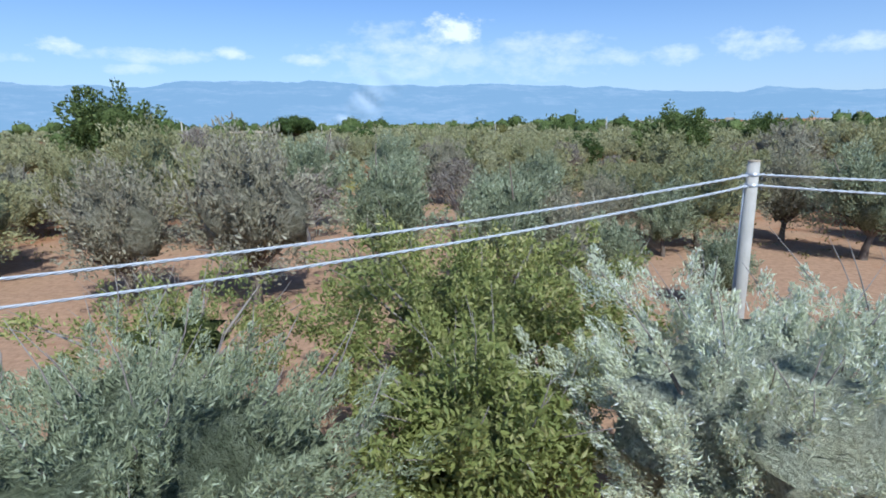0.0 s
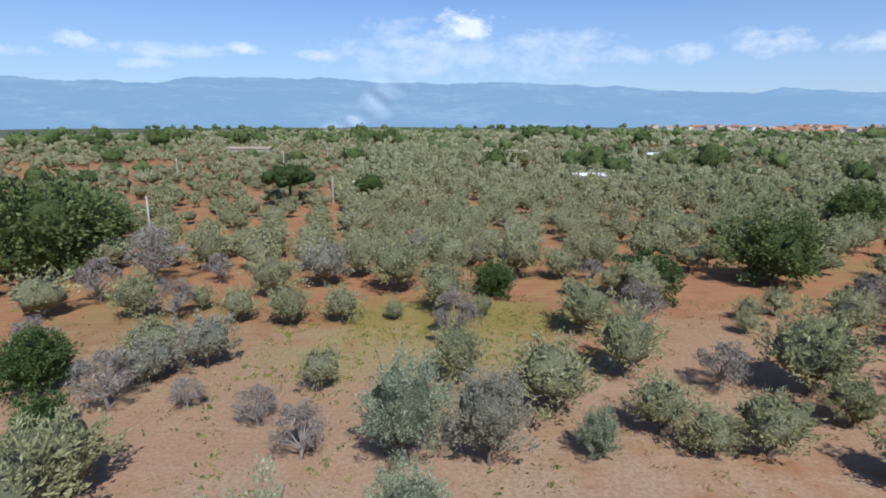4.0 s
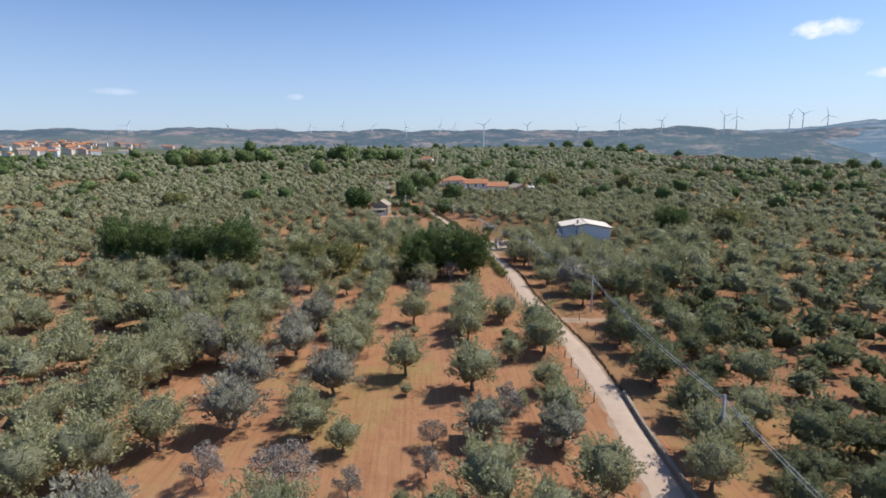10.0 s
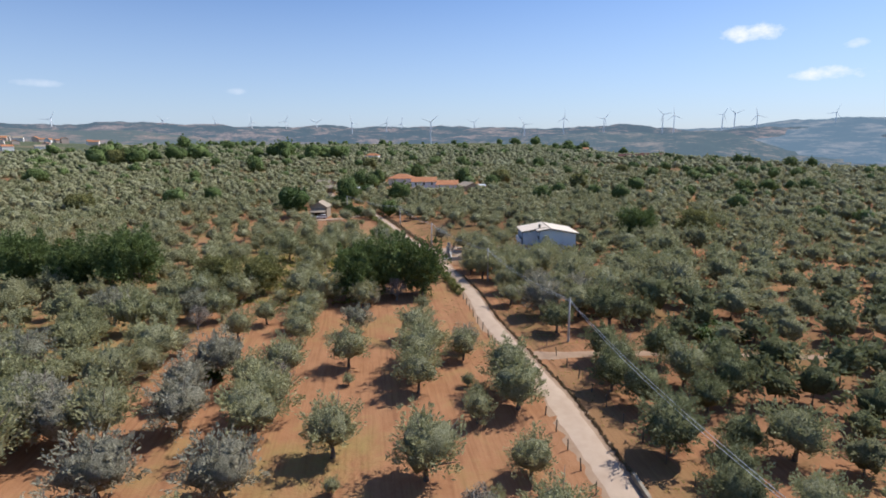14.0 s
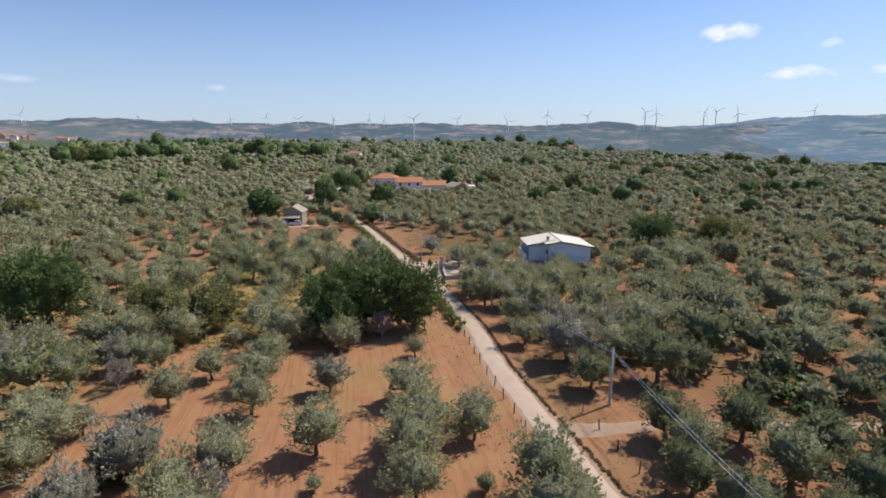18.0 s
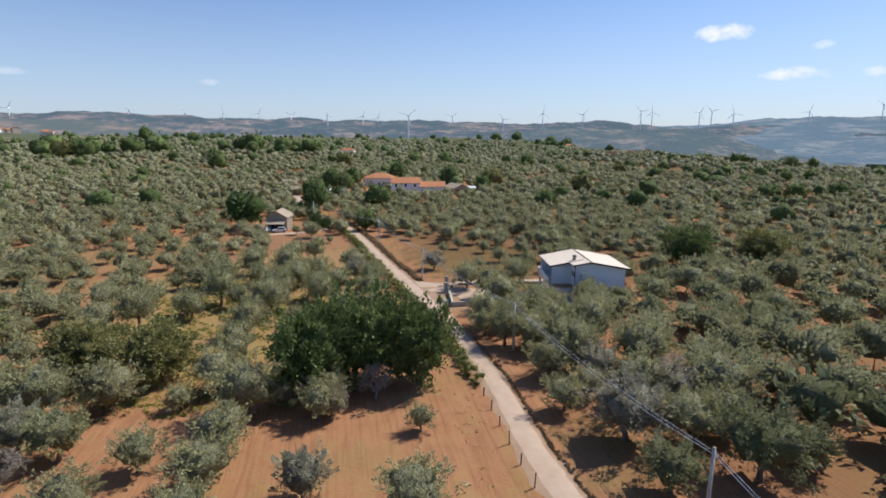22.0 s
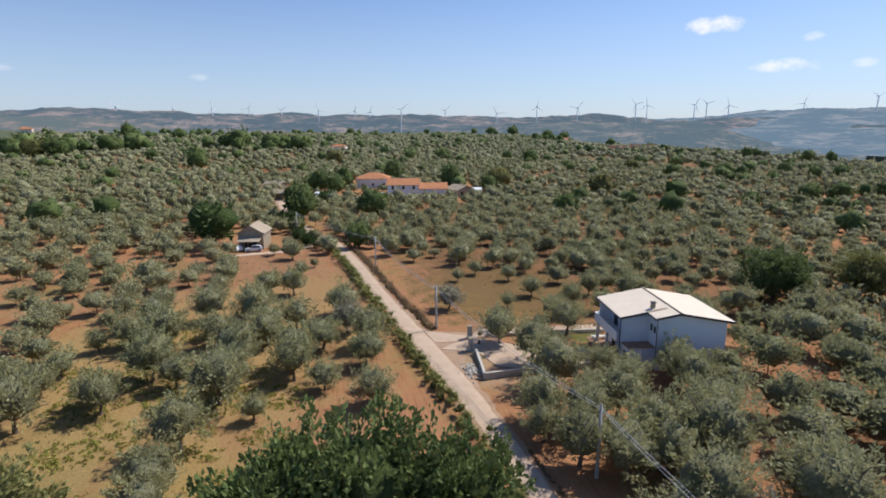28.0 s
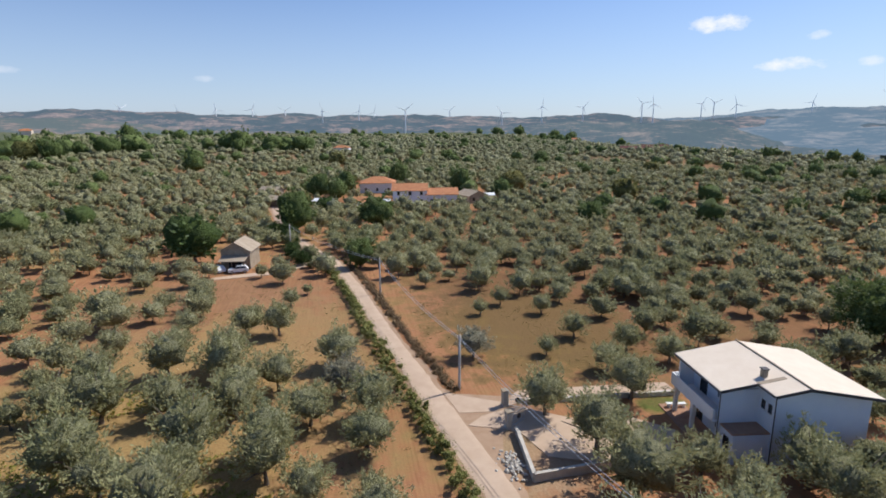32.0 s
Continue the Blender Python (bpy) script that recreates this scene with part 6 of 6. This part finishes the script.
swimming_pool(304.5, 22.0, -6)
low_wall([(299.5, 16.5), (300.5, 27.0), (303.5, 36.5)], 1.1, 0.25, STONE_WALL, "rough stone garden wall before the farm's pool")
for x, y, r, tall in ((246.0, 43.5, 2.4, 1.2), (241.0, 42.5, 2.2, 1.25), (236.5, 41.8, 2.0, 1.2), (249.5, 46.5, 2.6, 1.1), (231.0, 41.5, 1.8, 1.0), (225.4, 41.0, 2.0, 1.1), (220.0, 38.9, 1.8, 1.1), (217.6, 36.4, 1.6, 1.0), (224.0, 37.4, 1.7, 1.1)):
    place_tree(roadside_kinds, x, y, r, tall, 0)
for o in (*roadside_kinds[0].children_recursive, roadside_kinds[0]):
    bpy.data.objects.remove(o)


def stone_hut():
    root = thing("stone_hut", pose(222.5, 51.2, 0, 0, 0, -8), "old stone hut with a pale tile roof and an arched opening", "hut")
    verts = [(-3.4, -2.9, -.3), (3.4, -2.9, -.3), (3.4, 2.9, -.3), (-3.4, 2.9, -.3), (-3.4, -2.9, 3.8), (3.4, -2.9, 3.8), (3.4, 2.9, 3.8), (-3.4, 2.9, 3.8), (-3.4, 0, 5.5), (3.4, 0, 5.5)]
    mesh_object("wall", verts, [(0, 1, 5, 4), (1, 2, 6, 9, 5), (2, 3, 7, 6), (3, 0, 4, 8, 7)], STONE_WALL, root)
    for sg in (-1, 1):
        slab("roof_plate", [(-3.8, sg * 3.3, 3.72), (3.8, sg * 3.3, 3.72), (3.8, 0, 5.68), (-3.8, 0, 5.68)][::sg], 0.18, ROOF_OLD, root)
    slab("porch_roof", [(-6.2, -2.6, 2.3), (-3.5, -2.6, 2.9), (-3.5, 2.6, 2.9), (-6.2, 2.6, 2.3)], 0.1, ROOF_OLD, root, "sloping porch roof")
    for y in (-2.4, 0, 2.4):
        box("post", -6.1, -5.95, y - .07, y + .07, -0.1, 2.2, BARK, root)
    # near-black plate on the closed wall, painting the shade inside the opening
    box("doorway", -3.43, -3.38, -1.4, 1.4, 0, 2.3, GLASS_DARK, root, "dark plate standing for the shade in the open doorway")


stone_hut()


def car(x, y, turn, paint, label):
    """A small parked hatchback."""
    root = thing("car", pose(x, y, 0.02, 0, 0, turn), label, "car")
    prof = [(-1.9, 0.3), (-1.95, 0.75), (-1.75, 0.95), (-1.45, 1.42), (0.2, 1.46), (0.95, 0.98), (1.85, 0.82), (1.95, 0.5), (1.9, 0.3)]
    n = len(prof)
    verts = [(px, -0.8 if pz < 1.2 else -0.64, pz) for px, pz in prof] + [(px, 0.8 if pz < 1.2 else 0.64, pz) for px, pz in prof]
    faces = [tuple(range(n - 1, -1, -1)), tuple(range(n, 2 * n))] + [(i, (i + 1) % n, n + (i + 1) % n, n + i) for i in range(n)]
    body = mesh_object("body", verts, faces, paint, root)
    for sg in (-1, 1):
        slab("side_window", [(-1.35, sg * 0.66, 1.38), (0.2, sg * 0.66, 1.4), (0.75, sg * 0.79, 1.03), (-1.55, sg * 0.79, 1.03)], 0.015, GLASS_DARK, body)
    slab("windscreen", [(0.28, -0.6, 1.45), (0.28, 0.6, 1.45), (0.93, 0.7, 1.03), (0.93, -0.7, 1.03)], 0.02, GLASS_DARK, body)
    for wx in (-1.2, 1.2):
        for wy in (-0.78, 0.78):
            bm = bmesh.new()
            bmesh.ops.create_cone(bm, cap_ends=True, segments=16, radius1=0.31, radius2=0.31, depth=0.2)
            wheel = part("wheel", bm, DARK_TRIM, root)
            wheel.matrix_basis = pose(wx, wy, 0.3, 90, 0, 0)
            bm = bmesh.new()
            bmesh.ops.create_cone(bm, cap_ends=True, segments=12, radius1=0.17, radius2=0.17, depth=0.22)
            part("rim", bm, STEEL, wheel)


car(217.5, 55.0, 40, WHITE_PAINT, "white hatchback parked by the stone hut")
car(216.2, 50.8, 100, WHITE_PAINT, "white estate car parked before the stone hut")
car(303.5, 24.5, 60, WHITE_PAINT, "white van parked at the farmhouse")

TOWN_WALLS = [plain("town_wall", a, b, 0.4, 0.9, 0.1, 0.1) for a, b in (((0.7, 0.58, 0.47), (0.77, 0.65, 0.54)), ((0.74, 0.71, 0.66), (0.8, 0.77, 0.72)), ((0.62, 0.46, 0.37), (0.69, 0.54, 0.43)))]
town = []
for k in range(900):
    a = rng.normal(60, 10) if k % 3 else rng.normal(33, 4)
    d = rng.uniform(850, 1330) if a > 45 else rng.uniform(950, 1420)
    x, y = 60 + d * math.cos(radians(a)), 40 + d * math.sin(radians(a))
    if (24 < a < 38 or 46 < a < 74) and all(math.hypot(x - p, y - q) > 17 for p, q, _ in town):
        town.append((x, y, d))
for x, y, d in town[:230]:
    tall = rng.choice([5.0, 6.0, 7.5, 9.0])
    house("town_house", x, y, rng.choice([15, 40, 105, 130]) + rng.uniform(-8, 8), rng.uniform(10, 17), rng.uniform(9, 12), tall, rng.uniform(1.6, 2.8),
          ROOF_RED if rng.random() < 0.75 else ROOF_OLD, TOWN_WALLS[int(rng.integers(3))], "pale town house with a tiled roof, far across the groves", group="houses of the town", detail=False)


# ---------------------------------------------------------------- wind turbines
def turbine(az, dist, foot, hub, spin, face):
    """A wind turbine on the hills: bearing, distance, heights of foot and hub."""
    x, y = 60 + dist * math.cos(radians(az)), 40 + dist * math.sin(radians(az))
    root = thing("wind_turbine", pose(x, y, foot, 0, 0, face), "white three-bladed wind turbine on a far hill", "wind turbine", "wind turbines")
    h = hub - foot
    tubes_object("tower", [tube([(0, 0, -25), (0, 0, h * 0.5), (0, 0, h)], [2.4, 1.9, 1.3], 10)], TURBINE_WHITE, root)
    box("nacelle", -3.5, 6.5, -2.0, 2.0, h - 1.8, h + 2.2, TURBINE_WHITE, root, "", 0.5)
    hubpart = tubes_object("hub", [tube([(-6.5, 0, h), (-3.4, 0, h)], [0.8, 1.9], 10)], TURBINE_WHITE, root)
    for k in range(3):
        w = radians(spin + 120 * k)
        c, sn = math.cos(w), math.sin(w)
        pts = [(-5, 0, 0), (-5, 8 * c, 8 * sn), (-5.3, 26 * c, 26 * sn), (-5.5, 43 * c, 43 * sn)]
        bl = tubes_object("blade", [tube([(p[0], p[1], p[2] + h) for p in pts], [0.9, 1.3, 0.8, 0.2], 6)], TURBINE_WHITE, root)


# bearing, distance, foot and hub heights
TURBINES = [(27.0, 3000, 60, 118), (18.5, 3050, 55, 118), (10.7, 2950, 50, 112), (7.5, 3000, 52, 116), (4.5, 2950, 48, 108), (1.0, 2650, 40, 98), (-2.5, 2700, 45, 100),
            (-7.1, 2250, 20, 92), (-16.7, 2500, 25, 85), (-20.6, 2700, 45, 118), (-24.5, 2700, 52, 112), (-29.9, 2800, 70, 130), (-30.9, 2800, 66, 126), (-35.0, 2950, 72, 130),
            (-36.0, 2900, 70, 132), (-37.8, 2850, 70, 120), (-43.5, 3300, 95, 140), (-48.4, 3300, 105, 165), (14.0, 3200, 70, 112), (-4.0, 2900, 55, 100), (-11.5, 3100, 60, 112)]
for k, (az, dist, foot, hub) in enumerate(TURBINES):
    turbine(az, dist, foot, hub, 37 * k % 120, az + (k * 53) % 70 - 20)


# ---------------------------------------------------------------- smoke of a field fire
def smoke_material():
    """White smoke, thick in a few drifting puffs and clear between them."""
    n = Nodes("smoke")
    pos = n.place()
    n.done((0.8, 0.82, 0.86), 1.0, 0.0)
    xyz = n.nt.nodes.new("ShaderNodeSeparateXYZ")
    n.link(pos, xyz.inputs[0])
    rag = n.math("MULTIPLY", n.math("SUBTRACT", n.noise(0.035, 5.0, 0.6, pos), 0.5), 1.6)
    total = 0.0
    # puffs: place, half sizes and density
    for cx, cz, rx, rz, dense in ((-281, 4, 30, 16, 0.22), (-234, 12, 30, 22, 0.28), (-190, 42, 48, 34, 0.16), (-178, 66, 42, 34, 0.26), (-150, 95, 60, 34, 0.13)):
        dx = n.math("DIVIDE", n.math("SUBTRACT", xyz.outputs[0], cx), rx)
        dz = n.math("DIVIDE", n.math("SUBTRACT", xyz.outputs[2], cz), rz)
        body = n.math("SUBTRACT", 1.0, n.math("ADD", n.math("MULTIPLY", dx, dx), n.math("MULTIPLY", dz, dz)))
        puff = n.math("MULTIPLY", n.math("MINIMUM", n.math("MAXIMUM", n.math("ADD", body, rag), 0.0), 1.0), dense)
        total = n.math("MAXIMUM", total, puff)
    clear = n.nt.nodes.new("ShaderNodeBsdfTransparent")
    mx = n.nt.nodes.new("ShaderNodeMixShader")
    n.link(total, mx.inputs[0])
    n.link(clear.outputs[0], mx.inputs[1])
    n.link(n.bsdf.outputs[0], mx.inputs[2])
    n.link(mx.outputs[0], n.out.inputs["Surface"])
    return n.mat


def smoke_plume():
    """A thin curtain of smoke that leans as it rises from behind the far tree line."""
    cols, rows = 24, 16
    verts = [(-340 + 270 * i / cols, 1240 + 10 * math.sin(i * 0.9 + j), -12 + 150 * j / rows) for j in range(rows + 1) for i in range(cols + 1)]
    faces = [(j * (cols + 1) + i, j * (cols + 1) + i + 1, (j + 1) * (cols + 1) + i + 1, (j + 1) * (cols + 1) + i) for j in range(rows) for i in range(cols)]
    ob = mesh_object("smoke", verts, faces, smoke_material(), None, True)
    tagged(ob, "thin white smoke drifting up behind the far trees", "smoke", kind="stuff")


smoke_plume()


# ---------------------------------------------------------------- hedge, verge and small things
def hedge(name, line, offset, width, height, leaf, core, label, seed, step=0.7):
    r = np.random.default_rng(seed)
    pts = smooth_line(line, step)
    t = np.gradient(pts[:, :2], axis=0)
    t /= np.linalg.norm(t, axis=1)[:, None]
    nrm = np.stack([-t[:, 1], t[:, 0]], 1)
    side = np.sign(offset)
    base = pts[:, :2] + nrm * (side * pts[:, 2:3] / 2 + offset)
    c = np.concatenate([np.c_[base + r.normal(0, width * 0.3, base.shape), np.full(len(base), height * k) * r.uniform(0.7, 1.2, len(base))] for k in (0.4, 0.8)])
    keep = r.random(len(c)) > 0.12
    c = c[keep]
    rad = r.uniform(0.4, 0.7, len(c)) * width
    hulls = [(crown_hull(r, q * 0.8, q * 0.7, 0, 1, 0.55, 0.3)[0] + p, BALLS[1][1]) for p, q in zip(c, rad)]
    ob = new(name, foliage_mesh(name, clump_leaves(r, c, rad, 80, 0.07, 0.45, 0.0, 0.9, 0.9, 0.4), hulls, leaf, core))
    return tagged(ob, label, "hedge", kind="stuff")


HEDGE_LEAF = leaf_material("hedge_leaf", (0.2, 0.211, 0.0624), (0.346, 0.346, 0.109), (0.582, 0.557, 0.203), 0.6, 0.25, 0.3)
HEDGE_CORE = mass_material("hedge_mass", (0.182, 0.186, 0.0593), (0.309, 0.304, 0.0967), (0.51, 0.473, 0.172), 5.0)
SCRUB_LEAF = leaf_material("dry_scrub", (0.2, 0.13, 0.075), (0.33, 0.23, 0.135), (0.46, 0.36, 0.21), 0.9, 0.1, 0.2)
hedge("hedge", [p for p in ROAD_LINE if 110 < p[0] < 230], 1.1, 1.35, 1.2, HEDGE_LEAF, HEDGE_CORE, "olive-green hedge along the country road", 41, 0.5)
hedge("dry_verge", [p for p in ROAD_LINE if 157 < p[0] < 225], -1.3, 1.2, 0.2, SCRUB_LEAF, SCRUB_CORE, "brown dry scrub on the road's bank", 42, 0.45)
hedge("dry_verge", [p for p in ROAD_LINE if 56 < p[0] < 130], -0.5, 0.34, 0.1, SCRUB_LEAF, SCRUB_CORE, "dry weeds on the road's edge", 44, 0.4)


def rubble(x, y, count, spread, seed, label):
    r = np.random.default_rng(seed)
    root = thing("rubble_heap", pose(x, y, 0), label, "rubble")
    for k in range(count):
        bm = bmesh.new()
        bmesh.ops.create_icosphere(bm, subdivisions=1, radius=r.uniform(0.07, 0.2))
        for v in bm.verts:
            v.co *= r.uniform(0.7, 1.2)
        st = part("stone", bm, RUBBLE, root)
        px, py = r.normal(0, spread), r.normal(0, spread * 0.55)
        st.matrix_basis = pose(px, py, 0.06 + max(0, 0.4 - 0.25 * math.hypot(px, 2 * py)) * r.random(), *r.uniform(0, 360, 3))


rubble(144.6, 17.1, 130, 1.0, 51, "heap of white rubble stones beside the garden wall")
rubble(153.2, 5.6, 40, 0.6, 52, "small heap of pale stones by the garden wall")
rubble(137.2, -13.6, 36, 0.6, 53, "loose pale stones at the villa's corner")


def garden_bench(x, y, turn):
    root = thing("garden_bench", pose(x, y, 0.05, 0, 0, turn), "white stone garden bench on the lawn's edge", "bench")
    box("seat", -1.0, 1.0, -0.22, 0.22, 0.4, 0.48, WHITE_PAINT, root, "", 0.01)
    for u in (-0.75, 0.75):
        box("leg", u - 0.12, u + 0.12, -0.18, 0.18, -0.1, 0.398, WHITE_PAINT, root, "", 0.01)


garden_bench(150.9, -2.4, 80)


def fence(line, gap, offset, label):
    pts = smooth_line(line, gap)
    root = thing("fence", Matrix(), label, "fence")
    r = np.random.default_rng(61)
    for x, y, w in pts:
        p = box("post", -0.05, 0.05, -0.05, 0.05, -0.2, r.uniform(1.0, 1.4), BARK, root)
        p.matrix_basis = pose(x, y + offset + (w / 2 if offset > 0 else -w / 2), 0, r.uniform(-4, 4), r.uniform(-4, 4), r.uniform(0, 90))


fence([p for p in ROAD_LINE if 50 < p[0] < 130], 3.2, 0.8, "weathered wooden fence posts along the road")
fence([(88, 12, 0), (72, 11.5, 0), (58, 11, 0), (46, 8, 0)], 3.5, -0.5, "wooden fence posts between road and grove")


def vine(x, y, seed, label):
    r = np.random.default_rng(seed)
    root = thing("vine_bush", pose(x, y, 0), label, "bush")
    c = np.c_[r.normal(0, 1.9, 40), r.normal(0, 1.1, 40), r.uniform(0.5, 1.7, 40)]
    hulls = [(crown_hull(r, 0.4, 0.35, 0, 2, 0.8, 0.25)[0] + p, BALLS[2][1]) for p in c]
    ob = new("foliage", foliage_mesh("foliage", clump_leaves(r, c, r.uniform(0.4, 0.7, 40), 34, 0.16, 0.7), hulls, VINE_LEAF, GREEN_CORE))
    ob.parent = root
    tubes_object("stem", limb_tubes(r, 0.6, 0.06, [tuple(v) for v in c[:6]]), BARK, root)


vine(87.5, -14.5, 71, "bright pale green vine beside the earth lane")
vine(86.0, -10.5, 72, "bright pale green vine sprawling over its posts")


# ---------------------------------------------------------------- weeds and dry tufts on the open earth
def tufts(name, boxes, count, size, leaf, label, seed):
    r = np.random.default_rng(seed)
    p = []
    for x0, x1, y0, y1 in boxes:
        n = int(count * (x1 - x0) * (y1 - y0))
        xy = np.c_[r.uniform(x0, x1, n), r.uniform(y0, y1, n)]
        k = np.array([noise.fractal(Vector((a * 0.15, b * 0.15, seed)), 1.0, 2.0, 2) for a, b in xy])
        p.append(xy[k > 0.0])
    xy = np.concatenate(p)
    xy = np.array([q for q in xy if clear_of_road(q[0], q[1], 0.2)])
    c = np.repeat(np.c_[xy, np.zeros(len(xy))], 5, axis=0)
    c += np.c_[r.normal(0, 0.14, (len(c), 2)), r.uniform(0.04, 0.16, len(c))]
    nrm = r.normal(0, 1, c.shape)
    nrm[:, 2] *= 0.3
    ob = new(name, quads_mesh(name, leaf_quads(r, c, nrm, size, 0.4), leaf))
    tagged(ob, label, "weeds", kind="stuff")


WEED_LEAF = leaf_material("weed_leaf", (0.24, 0.24, 0.06), (0.38, 0.37, 0.1), (0.52, 0.48, 0.17), 0.7, 0.15, 0.35, False)
GREEN_WEED = leaf_material("green_weed", (0.12, 0.17, 0.04), (0.22, 0.29, 0.07), (0.36, 0.4, 0.14), 0.6, 0.2, 0.35, False)
tufts("weeds", [(112, 165, 36, 64)], 3.4, 0.19, WEED_LEAF, "yellow-green weeds between the olive rows", 81)
tufts("weeds", [(-24, 4, 42, 58)], 0.3, 0.15, GREEN_WEED, "small fresh green plants scattered on the bare earth", 84)
tufts("weeds", [(-18, 12, 55, 71)], 2.6, 0.13, WEED_LEAF, "yellow-green meadow grass between the olive trees", 85)
tufts("weeds", [(-45, 35, 40, 76), (45, 82, 4, 13), (88, 118, 3, 15)], 1.2, 0.08, WEED_LEAF, "low yellow-green weeds scattered on red earth", 83)
tufts("dry_grass", [(-45, 35, 26, 76), (38, 112, 20, 23), (134, 210, 24, 70), (156, 205, -12, 20), (40, 105, 3, 14)], 0.8, 0.09, STRAW_LEAF, "dry straw-coloured grass tufts on red earth", 82)
